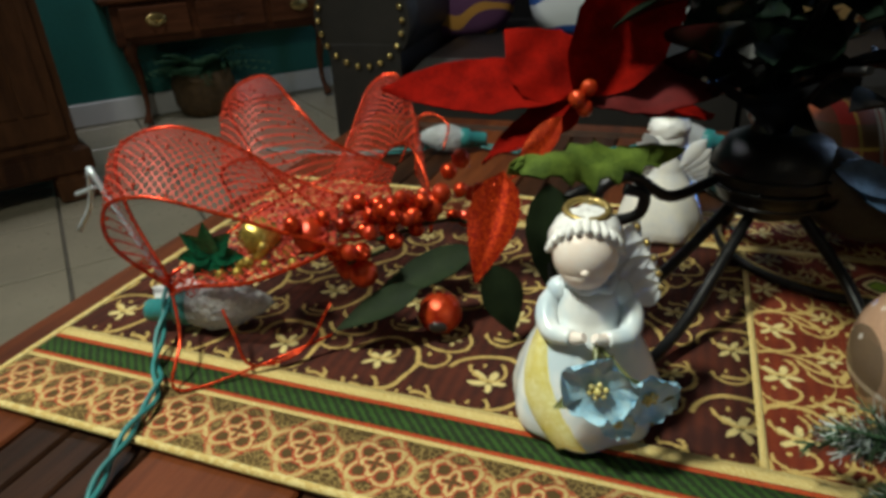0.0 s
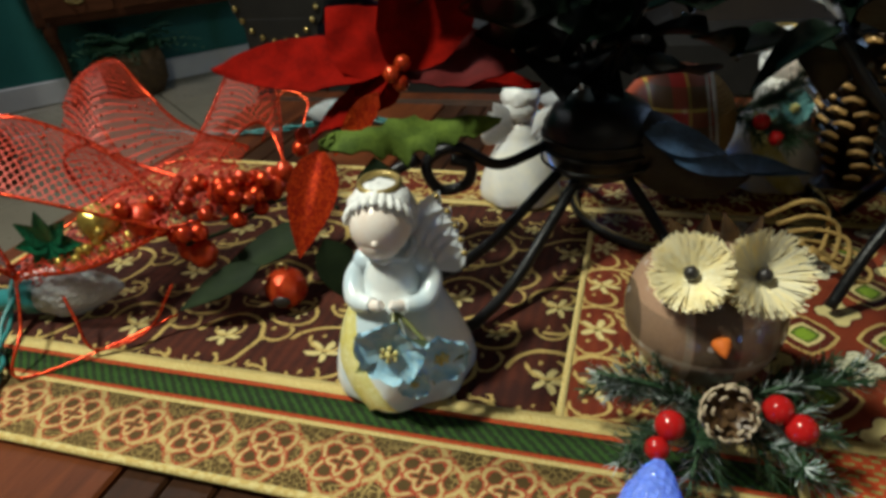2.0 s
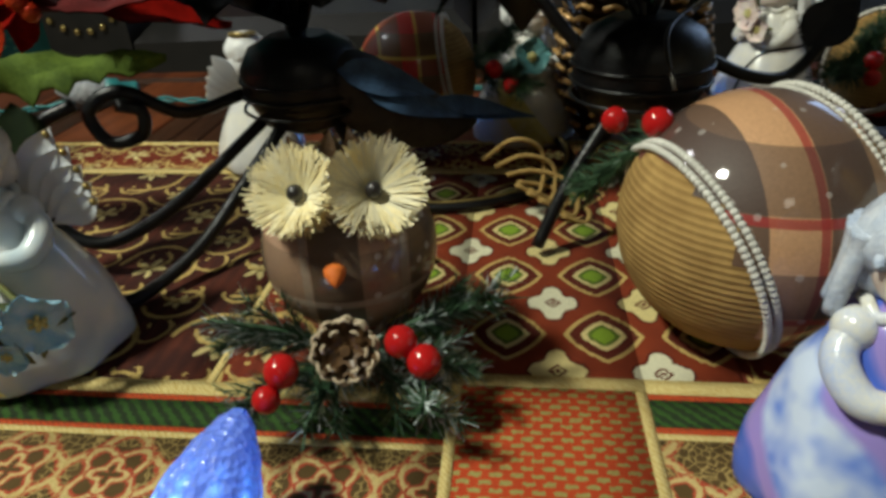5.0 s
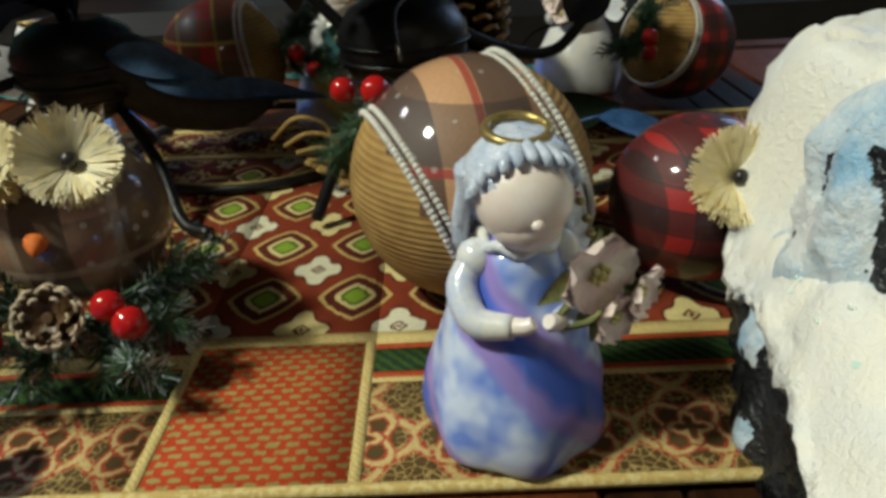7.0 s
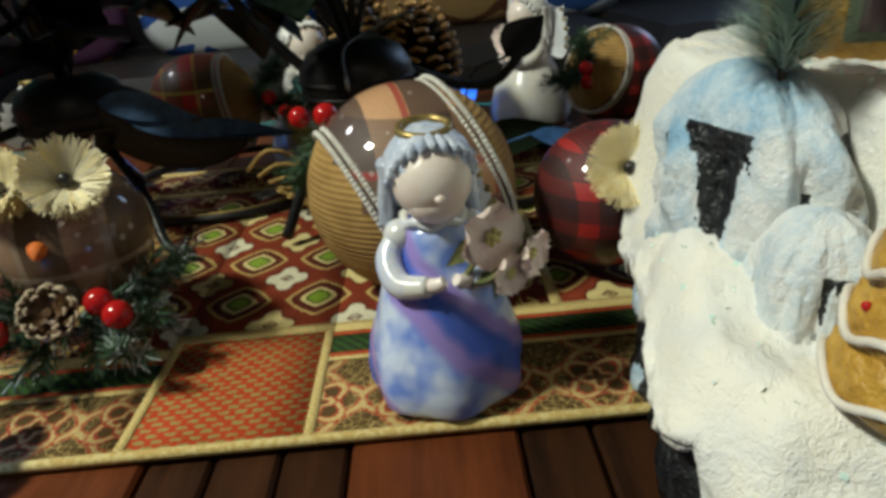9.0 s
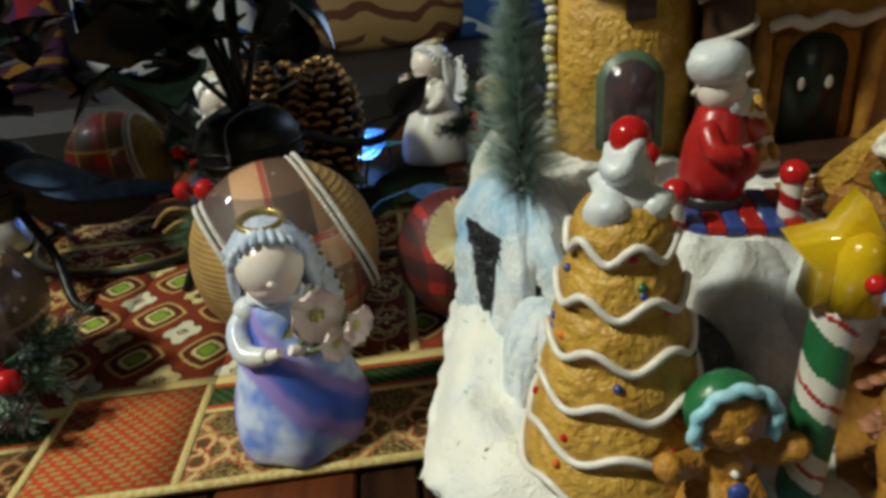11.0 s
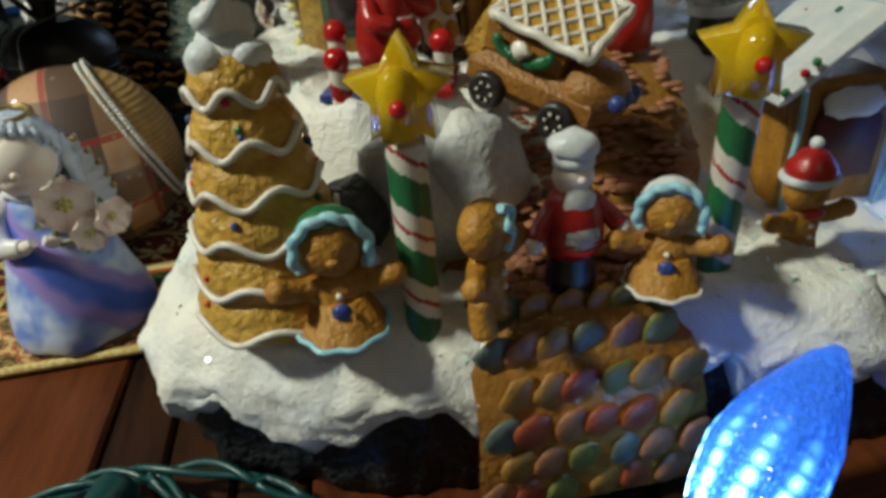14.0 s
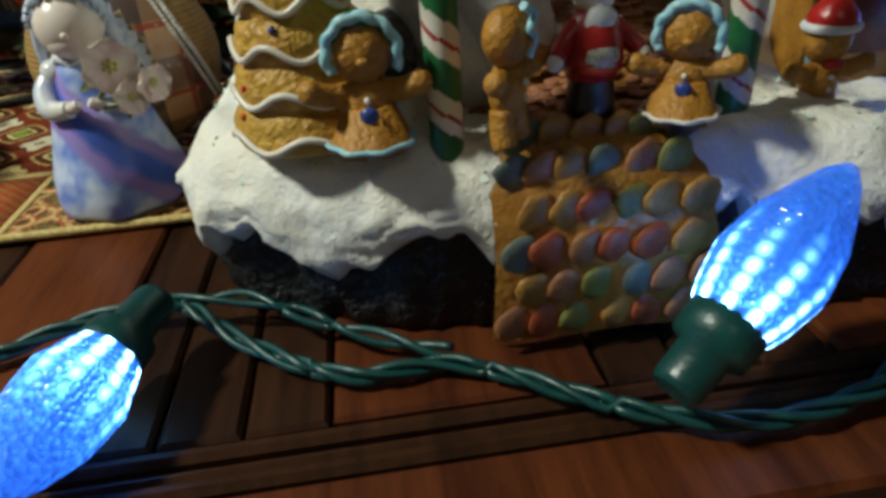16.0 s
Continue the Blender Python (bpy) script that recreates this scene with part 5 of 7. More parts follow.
def open_flower(bm, c, out, r, mi, heart, count=5, cup=0.35, phase=0.0):
    """Broad ruffled petals, overlapping, round a yellow heart."""
    m = axes(c, Vector((0.2, 0, 1)), out)
    for i in range(count):
        mm = m @ pose(0, 0, 0.0004 * (i % 2), 0, 0, phase + 360 / count * i)
        for sign in (1, -1):
            rows = []
            for j in range(7):
                t = j / 6
                half = r * 0.66 * math.sin(math.pi * (0.07 + 0.80 * t)) ** 0.8
                row = []
                for k in range(-4, 5):
                    u = k / 4 * sign
                    z = cup * r * t * t + 0.16 * r * u * u * t + 0.07 * r * t * math.sin(u * 6 + i * 2.3) - (0.0007 if sign < 0 else 0)
                    row.append(mm @ Vector((r * t * (1 - 0.16 * u * u), half * u, z)))
                rows.append(row)
            grid(bm, rows, mi)
    out = Vector(out).normalized()
    for i in range(6):
        a = i * 1.047
        ball(bm, m @ Vector((r * 0.20 * math.cos(a), r * 0.20 * math.sin(a), r * 0.14)), r * 0.085, 8, heart)
    ball(bm, m @ Vector((0, 0, r * 0.14)), r * 0.13, 8, heart)


def angel(at, turn, height, dress, flower, sash=None, flowers=(), hair=HAIR, tilt=0.0, wings=((1, 0.0),), base=0.034, petals=5, long_hair=False, sleeve=None, wing=0.85):
    bm = bmesh.new()
    k = base / 0.034
    profile = [(0.031 * k, 0.0), (0.0345 * k, 0.003), (0.0352 * k, 0.010), (0.0335 * k, 0.020), (0.0290 * k, 0.033), (0.0220, 0.047), (0.0165, 0.057), (0.0152, 0.063), (0.0128, 0.070), (0.0070, 0.0745), (0.0052, 0.078)]

    def fold(a, z):
        return 1 + max(0, 0.05 - z) * 0.9 * math.sin(a * 7 + z * 60) + 0.02 * math.sin(a * 3 + 1)

    fine = []
    for (r0, z0), (r1, z1) in zip(profile, profile[1:]):
        fine += [(r0 + (r1 - r0) * q / 3, z0 + (z1 - z0) * q / 3) for q in range(3)]
    lathe(bm, fine + [profile[-1]], 56, 0, Matrix(), fold)

    def skin_radius(a, z):
        for (r0, z0), (r1, z1) in zip(profile, profile[1:]):
            if z0 <= z <= z1:
                return (r0 + (r1 - r0) * (z - z0) / (z1 - z0)) * fold(a, z)
        return profile[-1][0]

    hx = tilt
    ball(bm, (hx, -0.0042, 0.0875), (0.0142, 0.0145, 0.0148), 32, 1)
    ball(bm, (hx, -0.0085, 0.0815), (0.0108, 0.0095, 0.0085), 20, 1)
    ball(bm, (hx, -0.0186, 0.0850), (0.0019, 0.0018, 0.0017), 10, 1)
    # hair: a cap drawn back from the face
    ball(bm, (hx, 0.0010, 0.0920), (0.0162, 0.0158, 0.0142), 40, 2, None, 0.09, 230)
    ball(bm, (hx, 0.0060, 0.0835), (0.0146, 0.0105, 0.0125), 24, 2, None, 0.10, 260)
    for i in range(13):
        a = math.pi * (0.02 + 0.96 * i / 12)
        top = Vector((hx + 0.0150 * math.cos(a), -0.0035 - 0.0078 * math.sin(a), 0.0890 + 0.0132 * math.sin(a)))
        end = top + Vector((0.0010 * math.cos(a), -0.0022, -0.0012 - 0.0006 * (i % 3)))
        back = Vector((hx + 0.007 * math.cos(a), 0.002, 0.1035 - 0.004 * abs(math.cos(a))))
        tube(bm, [back, top, end], lambda f: 0.0027 - 0.0017 * f, 8, 2, 4)
    if long_hair:
        for i in range(11):
            a = math.pi * (0.02 + 0.96 * i / 10)
            p = Vector((hx + 0.0148 * math.cos(a), 0.003 + 0.0115 * math.sin(a), 0.088))
            q = Vector((hx * 0.5 + 0.0170 * math.cos(a), 0.004 + 0.0125 * math.sin(a), 0.0685 + 0.002 * (i % 2)))
            tube(bm, [p + Vector((0, 0, 0.006)), p, (p + q) / 2 + Vector((0.0012 * math.sin(i), 0, 0)), q], lambda f: 0.0037 - 0.0012 * f, 8, 2, 4)
    ring = [2 * math.pi * i / 36 for i in range(37)]
    tube(bm, [(hx + 0.0090 * math.cos(a), 0.003 + 0.0086 * math.sin(a), 0.1046 + 0.0012 * math.sin(a)) for a in ring], 0.0016, 8, 3, 1)
    # arms with full sleeves, hands brought together
    cloth = 8 if sleeve else 0
    for x in (-1, 1):
        tube(bm, [(x * 0.0115, 0.000, 0.0695), (x * 0.0185, -0.005, 0.0605), (x * 0.0165, -0.0145, 0.0535), (x * 0.0070, -0.0215, 0.0545)], lambda f: 0.0037 + 0.0014 * math.sin(math.pi * f), 14, cloth, 6)
        ball(bm, (x * 0.0132, -0.001, 0.0668), (0.0062, 0.0064, 0.0064), 16, cloth)
        tube(bm, [(x * 0.0078, -0.0205, 0.0545), (x * 0.0045, -0.0238, 0.0560), (x * 0.0020, -0.0248, 0.0575)], lambda f: 0.0030 - 0.0008 * f, 10, 1, 4)
    for side, lift in wings:
        m = pose(side * 0.007, 0.010, 0.062 + lift) @ axes((0, 0, 0), (side * 0.62, 0.40, 0.75), (side * 0.3, -1, 0.2)) @ Matrix.Scale(wing, 4)
        for j in range(5):
            le = 0.040 - 0.0042 * j
            petal(bm, m @ pose(0, 0.0035 - 0.004 * j * side, 0.0008 * j, 0, 0, side * -(j * 9 - 10)), le, 0.0165, -0.10, 7, 9, 0.22, 1.35, 0.0018)
            ball(bm, m @ pose(0, 0.0035 - 0.004 * j * side, 0.0008 * j, 0, 0, side * -(j * 9 - 10)) @ Vector((le * 0.93, 0, 0.004)), 0.0016, 8, 3)
    tube(bm, [(0.0108 * math.cos(a), 0.0105 * math.sin(a) - 0.001, 0.0730 - 0.0012 * math.sin(a * 6)) for a in ring], 0.0019, 8, cloth, 1)
    if sash:
        rows = []
        for i in range(15):
            t = i / 14
            a, z = math.radians(188 + 68 * t), 0.0585 - 0.053 * t
            row = []
            for u in (-1, -0.6, -0.2, 0.2, 0.6, 1):
                b = a + u * (0.16 + 0.20 * math.sin(math.pi * (0.15 + 0.6 * t)))
                r = skin_radius(b, z) + 0.0022 * (1 - u * u) + 0.0003
                row.append(Vector((r * math.cos(b), r * math.sin(b), z + 0.002 * math.sin(u * 5))))
            rows.append(row)
        grid(bm, rows, 6)
    for i, (centre, r, lean) in enumerate(flowers):
        c = Vector(centre)
        out = Vector((c.x * 0.7, c.y, lean)).normalized()
        for q in range(3):
            petal(bm, axes(c - out * 0.006, (math.cos(q * 2 + 3.6 + i), -0.3, math.sin(q * 2 + 3.6 + i)), out), r * 1.25, r * 0.6, 0.1, 5, 6, 0.2, 0.6, 0.0008)
        open_flower(bm, c, out, r, 4, 6, petals, 0.12 + 0.06 * i, 20 * i)
        tube(bm, [c - out * 0.004, c * 0.6 + Vector((0.001, -0.008, 0.020)), (0.003, -0.0225, 0.0535)], 0.0012, 6, 5, 4)
    return link("angel_figurine", bm, [dress, SKIN, hair, GOLD, flower, LEAF_GLAZE, YELLOW, PORCELAIN, sleeve or dress], at=pose(*at, 0, 0, turn) @ Matrix.Scale(height / 0.1085, 4))


BLUE_HAIR = plain("blue_white_hair_glaze", (0.66, 0.70, 0.78), (0.36, 0.44, 0.60), 0.2, scale=90, relief=0.5, depth=0.001)
DRESS_PALE = plain("pale_dress_glaze", (0.80, 0.76, 0.66), (0.64, 0.64, 0.66), 0.2, scale=60, relief=0.2)
SLEEVE_CREAM = plain("cream_blue_sleeve_glaze", (0.80, 0.76, 0.64), (0.50, 0.58, 0.80), 0.2, scale=55, relief=0.2)
tagged(angel((0.077, 0.246, 0.0008), -4, 0.108, DRESS, BLUE_PETAL, True, (((0.004, -0.0420, 0.045), 0.0165, 0.030), ((0.025, -0.0360, 0.038), 0.0130, 0.022), ((0.013, -0.0415, 0.027), 0.0075, 0.010)), tilt=-0.003), "white porcelain angel with yellow sash and blue flowers", "figurine", group="porcelain angels")
tagged(angel((0.359, 0.121, 0.0008), -4, 0.105, SWIRL, PINK_PETAL, None, (((0.015, -0.0250, 0.072), 0.0125, 0.014), ((0.0205, -0.0270, 0.058), 0.0085, 0.006), ((0.0295, -0.0225, 0.062), 0.0090, 0.012)), BLUE_HAIR, base=0.0305, petals=6, long_hair=True, sleeve=SLEEVE_CREAM, wing=0.72), "porcelain angel in lavender and blue dress holding pink flowers", "figurine", group="porcelain angels")
tagged(angel((0.149, 0.452, 0.0008), 175, 0.094, DRESS_PALE, PINK_PETAL, wings=((1, 0.0), (-1, 0.0))), "white porcelain angel turned away, showing its wings", "figurine", group="porcelain angels")
tagged(angel((0.345, 0.475, TOP), 20, 0.120, DRESS_PALE, plain("teal_petal_glaze", (0.10, 0.30, 0.32), (0.2, 0.4, 0.4), 0.3), True, (((-0.012, -0.025, 0.062), 0.012, 0.012), ((-0.020, -0.019, 0.052), 0.009, 0.008))), "porcelain angel in cream dress with teal flowers", "figurine", group="porcelain angels")
tagged(angel((0.552, 0.495, TOP), -75, 0.120, DRESS_PALE, PINK_PETAL, None, (((0.002, -0.028, 0.072), 0.012, 0.012), ((0.010, -0.026, 0.062), 0.009, 0.008)), long_hair=True), "porcelain angel in cream dress seen from the side", "figurine", group="porcelain angels")


def pine_sprig(name, parent, a, b, length, count, seed, frost=0.0):
    rng = random.Random(seed)
    bm = bmesh.new()
    tube(bm, [a, (Vector(a) + Vector(b)) / 2 + Vector((0, 0, 0.002)), b], 0.0009, 5)
    for _ in range(5):
        t = rng.uniform(0.1, 0.9)
        q = Vector(a).lerp(Vector(b), t)
        e = q + (Vector(b) - Vector(a)) * 0.35 + Vector((rng.uniform(-1, 1), rng.uniform(-1, 1), rng.uniform(-0.3, 0.8))) * length * 0.8
        needles(bm, q, e, length * 0.8, count // 6, 0, rng, 0.0004, 0.9, 0.3, 1 if rng.random() < frost else None)
    needles(bm, a, b, length, count // 3, 0, rng, 0.0004, 0.9, 0.3, 1 if frost else None)
    return part(name, bm, [NEEDLE, FROST], parent, "frosted green pine sprig" if frost else "green pine sprig")


def berry(parent, c, r):
    bm = bmesh.new()
    ball(bm, c, r, 14)
    return part("berry", bm, RED_GLOSS, parent, "glossy red berry")


def bristle_eye(parent, c, out, r, seed):
    """A round eye of cream bristles with a dark bead."""
    rng = random.Random(seed)
    out = Vector(out).normalized()
    m = axes(c, out.orthogonal(), out)
    bm = bmesh.new()
    for i in range(2000):
        a, le = rng.uniform(0, 6.283), r * rng.uniform(0.62, 1.08)
        lift = rng.uniform(0.0, 0.75)
        d = Vector((math.cos(a), math.sin(a), 0))
        w = Vector((-math.sin(a), math.cos(a), 0)) * 0.00021
        e = d * le + Vector((0, 0, le * lift))
        f = bm.faces.new([bm.verts.new(m @ v) for v in (d * 0.001 - w, d * 0.001 + w, e + w * 1.3, e - w * 1.3)])
        f.material_index = i % 2
    eye = part("bristle_eye", bm, [STRAW, plain("ivory_bristle", (0.80, 0.74, 0.55), (0.75, 0.66, 0.42), 0.6)] if seed == 1 else [STRAW, STRAW], parent, "cream bristle eye ring")
    bm = bmesh.new()
    ball(bm, m @ Vector((0, 0, 0.0042)), 0.0030, 14)
    part("bead", bm, BLACK_PAINT, eye, "dark brown bead")
    return eye


def braid(parent, c, r, normal, offset, count=90):
    """White braided trim round a ball, on the circle where the plane cuts it."""
    n = Vector(normal).normalized()
    u = n.orthogonal().normalized()
    v = n.cross(u)
    rr = math.sqrt(max(r * r - offset * offset, 1e-8)) + 0.0006
    bm = bmesh.new()
    for k in range(count):
        a = 2 * math.pi * k / count
        d = u * math.cos(a) + v * math.sin(a)
        for s in (-1, 1):
            q = Vector(c) + n * (offset + 0.0019 * s) + d * rr
            m = Matrix.Rotation(0.7 * s, 3, d).to_4x4()
            ball(bm, q, (0.0016, 0.0016, 0.0016), 6, 0, m)
    return tagged(part("braid_trim", bm, WHITE_BRAID, parent, "white braided trim"), kind="stuff")


def sphere_part(name, parent, c, r, mat, label, keep=None, seg=48):
    """A ball skin, with only those faces whose middle keep() wants."""
    bm = bmesh.new()
    ball(bm, (0, 0, 0), r, seg)
    if keep:
        bmesh.ops.delete(bm, geom=[f for f in bm.faces if not keep(f.calc_center_median().normalized())], context="FACES")
    ob = part(name, bm, mat, parent, label)
    ob.location = c
    return ob


# owl ornament on frosted pine
OWL = Vector((0.2140, 0.2200, 0.0520))
owl = thing("owl_ornament", "plaid owl ball ornament with bristle eyes on frosted pine", "ornament", group="ball ornaments")
sphere_part("ball", owl, OWL, 0.0335, OWL_PLAID, "glossy brown plaid ball")
bristle_eye(owl, (0.2005, 0.2020, 0.0810), (-0.34, -0.70, 0.66), 0.0150, 2)
bristle_eye(owl, (0.2240, 0.1985, 0.0815), (0.26, -0.75, 0.62), 0.0160, 1)
bm = bmesh.new()
lathe(bm, [(0.0038, 0), (0.0036, 0.002), (0.002, 0.005), (0.0004, 0.007)], 12, 0, axes((0.2095, 0.1865, 0.0600), (1, 0, 0), (0, -0.9, -0.35)))
part("beak", bm, ORANGE, owl, "orange beak")
for k, (x, dx) in enumerate(((-0.012, -0.4), (-0.006, 0.2), (0.012, 0.5), (0.007, -0.2))):
    bm = bmesh.new()
    petal(bm, axes(OWL + Vector((x, 0, 0.0315)), (dx, 0.1, 0.8), (0, -1, 0.2)), 0.014, 0.008, 0.2, 0, 6, 0.3)
    part("ear_feather", bm, CONE_BROWN, owl, "brown ear tuft")
for k, (b, n) in enumerate((((0.168, 0.190, 0.018), 1), ((0.172, 0.158, 0.012), 2), ((0.255, 0.160, 0.014), 3), ((0.258, 0.185, 0.024), 4), ((0.195, 0.145, 0.010), 5), ((0.238, 0.143, 0.010), 6), ((0.164, 0.178, 0.034), 7), ((0.262, 0.172, 0.036), 8))):
    pine_sprig("pine_sprig", owl, (0.213, 0.190, 0.024), (b[0], b[1] + 0.012, b[2] + 0.009), 0.013, 420, 30 + k, 0.6)
for c, r in (((0.2360, 0.1660, 0.0340), 0.0060), ((0.2290, 0.1720, 0.0385), 0.0058), ((0.1890, 0.1700, 0.0335), 0.0060), ((0.1835, 0.1650, 0.0265), 0.0048)):
    berry(owl, c, r)


def pine_cone(parent, c, axis, length, radius, rows, mats, seed=0, name=None):
    """A cone of overlapping scales round an axis."""
    rng = random.Random(seed)
    m = axes(c, Vector(axis).orthogonal(), axis)
    bm = bmesh.new()
    tube(bm, [m @ Vector((0, 0, 0)), m @ Vector((0, 0, length * 0.5)), m @ Vector((0, 0, length * 0.95))], lambda f: radius * (0.35 - 0.2 * f), 10, 0)
    core = part("core", bm, mats[0], parent)
    for j in range(rows):
        t = j / rows
        rad = radius * (math.sin(math.pi * (0.22 + 0.74 * t)) ** 0.8)
        n = max(5, int(11 * rad / radius))
        for i in range(n):
            a = 360 * (i + 0.5 * (j % 2)) / n + rng.uniform(-6, 6)
            bm = bmesh.new()
            mm = m @ pose(0, 0, length * t, 0, 0, a) @ pose(rad * 0.25, 0, 0, 0, -28 + 10 * t, 0)
            petal(bm, mm, rad * 0.85, rad * 0.62, -0.25, 0, 4, 0.25, 0.42, radius * 0.05)
            w, le = rad * 0.42, rad * 0.85
            tube(bm, [mm @ Vector((le * 0.86, -w * 0.45, le * 0.20)), mm @ Vector((le * 0.99, 0, le * 0.24)), mm @ Vector((le * 0.86, w * 0.45, le * 0.20))], radius * 0.055, 5, 1, 3)
            part("scale", bm, mats, parent)


cone_small = thing("small_pine_cone", "small frosted pine cone among the berries", "pine cone")
pine_cone(cone_small, (0.2105, 0.1800, 0.0330), (0.0, -0.85, 0.5), 0.013, 0.0120, 5, [plain("tan_cone_scale", (0.16, 0.085, 0.035), (0.07, 0.035, 0.015), 0.4), plain("pale_cone_edge", (0.55, 0.44, 0.30), (0.42, 0.33, 0.22), 0.5)], 5)
for n, (c, le, rad) in enumerate((((0.392, 0.445, 0.002), 0.125, 0.036), ((0.432, 0.440, 0.002), 0.118, 0.036))):
    big = thing("pine_cone", "large upright brown pine cone with gilded scales", "pine cone", group="large pine cones")
    pine_cone(big, c, (0.02, 0.02, 1), le, rad, 14, [CONE_BROWN, CONE_EDGE], 20 + n)

# large ball ornament, burlap and plaid
BALL = Vector((0.3700, 0.2080, 0.0512))
big_ball = thing("burlap_ball_ornament", "large ball ornament of ribbed burlap and peach plaid", "ornament", group="ball ornaments")
AX = Vector((0.92, 0.10, 0.36)).normalized()
sphere_part("burlap_skin", big_ball, BALL, 0.0508, BURLAP, "tan ribbed burlap", lambda d: not (-0.45 < d.dot(AX) < 0.55))
sphere_part("plaid_band", big_ball, BALL, 0.0510, BALL_PLAID, "peach and brown plaid band", lambda d: -0.52 < d.dot(AX) < 0.62)
braid(big_ball, BALL, 0.0510, AX, -0.0245, 120)
braid(big_ball, BALL, 0.0510, AX, 0.0298, 108)
pine_sprig("pine_sprig", big_ball, BALL + Vector((-0.026, 0.012, 0.040)), (0.318, 0.255, 0.050), 0.016, 420, 51)
berry(big_ball, (0.3350, 0.2250, 0.0880), 0.0062)
berry(big_ball, (0.3230, 0.2380, 0.0860), 0.0055)
bm = bmesh.new()
tube(bm, [(0.350, 0.245, 0.094), (0.352, 0.262, 0.112), (0.372, 0.285, 0.118), (0.400, 0.30, 0.125)], 0.0010, 6)
part("hanging_cord", bm, WIRE, big_ball)

# red check owl ball, and two tartan balls behind
RED_OWL = Vector((0.4620, 0.1820, 0.0400))
red_owl = thing("check_owl_ornament", "red and black check owl ball with straw eyes", "ornament", group="ball ornaments")
sphere_part("ball", red_owl, RED_OWL, 0.036, BUFFALO, "red and black check ball")
bristle_eye(red_owl, (0.4525, 0.1485, 0.0640), (-0.2, -0.85, 0.5), 0.0175, 3)
bristle_eye(red_owl, (0.4790, 0.1500, 0.0620), (0.35, -0.85, 0.4), 0.0175, 4)
for n, (c, r, ax) in enumerate((((0.262, 0.452, 0.056), 0.042, (0.9, -0.2, 0.15)), ((0.600, 0.420, 0.044), 0.042, (-0.85, -0.25, 0.3)))):
    c, ax = Vector(c), Vector(ax).normalized()
    t = thing("tartan_ball_ornament", "red tartan ball ornament with white braid and pine", "ornament", group="ball ornaments")
    sphere_part("tartan_skin", t, c, r, TARTAN if n == 0 else BUFFALO, "red tartan", lambda d: d.dot(ax) < 0.60)
    sphere_part("burlap_skin", t, c, r - 0.0003, BURLAP, "tan burlap end", lambda d: d.dot(ax) > 0.52)
    braid(t, c, r, ax, r * 0.56, 80)
    pine_sprig("pine_sprig", t, c + ax * r * 0.9, c + ax * r * 1.7 + Vector((0, -0.02, -0.015)), 0.018, 500, 61 + n)
    pine_sprig("pine_sprig", t, c + ax * r * 0.9, c + ax * r * 1.4 + Vector((0.0, -0.03, 0.02)), 0.016, 420, 71 + n)
    berry(t, c + ax * r * 1.2 + Vector((0, -0.022, 0.0)), 0.006)
    berry(t, c + ax * r * 1.35 + Vector((0.004, -0.025, -0.012)), 0.0055)

# grey-blue bird with jute bow
bird = thing("bird_ornament", "slate blue and brown bird ornament with jute bow", "ornament")
SLATE = plain("slate_feather", (0.06, 0.12, 0.22), (0.03, 0.055, 0.10), 0.5, scale=120, relief=0.7)
bm = bmesh.new()
tube(bm, [(0.205, 0.352, 0.076), (0.216, 0.356, 0.078), (0.238, 0.364, 0.060), (0.265, 0.372, 0.048), (0.29, 0.378, 0.046)], lambda f: 0.004 + 0.017 * math.sin(math.pi * min(1, 0.12 + f * 0.88)) ** 0.8, 18)
part("body", bm, plain("brown_feather", (0.03, 0.024, 0.018), (0.012, 0.010, 0.009), 0.7, scale=150, relief=0.8), bird, "dark brown feathered body")
bm = bmesh.new()
ball(bm, (0.216, 0.352, 0.083), (0.016, 0.013, 0.012), 18, 0, None, 0.1, 200)
part("head", bm, SLATE, bird, "slate blue head")
for k, (a, d, le, w) in enumerate((((0.212, 0.338, 0.090), (0.9, 0.15, -0.30), 0.056, 0.020), ((0.225, 0.336, 0.078), (0.9, 0.15, -0.32), 0.058, 0.016), ((0.260, 0.350, 0.066), (0.9, 0.25, -0.22), 0.060, 0.012), ((0.262, 0.358, 0.060), (0.95, 0.1, -0.16), 0.066, 0.010))):
    bm = bmesh.new()
    petal(bm, axes(a, d, (0, -0.75, 0.65)), le, w, 0.05, 0, 8, 0.2, 0.7, 0.0012)
    part("wing_feather", bm, SLATE, bird, "slate blue feather")
for k in range(5):
    rr = random.Random(k)
    bm = bmesh.new()
    c = Vector((0.288 + 0.006 * k, 0.338 - 0.003 * k, 0.034 - 0.004 * k))
    tube(bm, [c, c + Vector((0.015, -0.010 + 0.004 * k, 0.014 - 0.006 * k)), c + Vector((0.032, -0.006, 0.004 - 0.004 * k)), c + Vector((0.030, -0.012, -0.018)), c + Vector((0.016, -0.012, -0.012))], 0.0014, 7)
    part("jute_loop", bm, BURLAP_TWINE, bird, "jute twine loop")

# ---- black iron flower stands ----


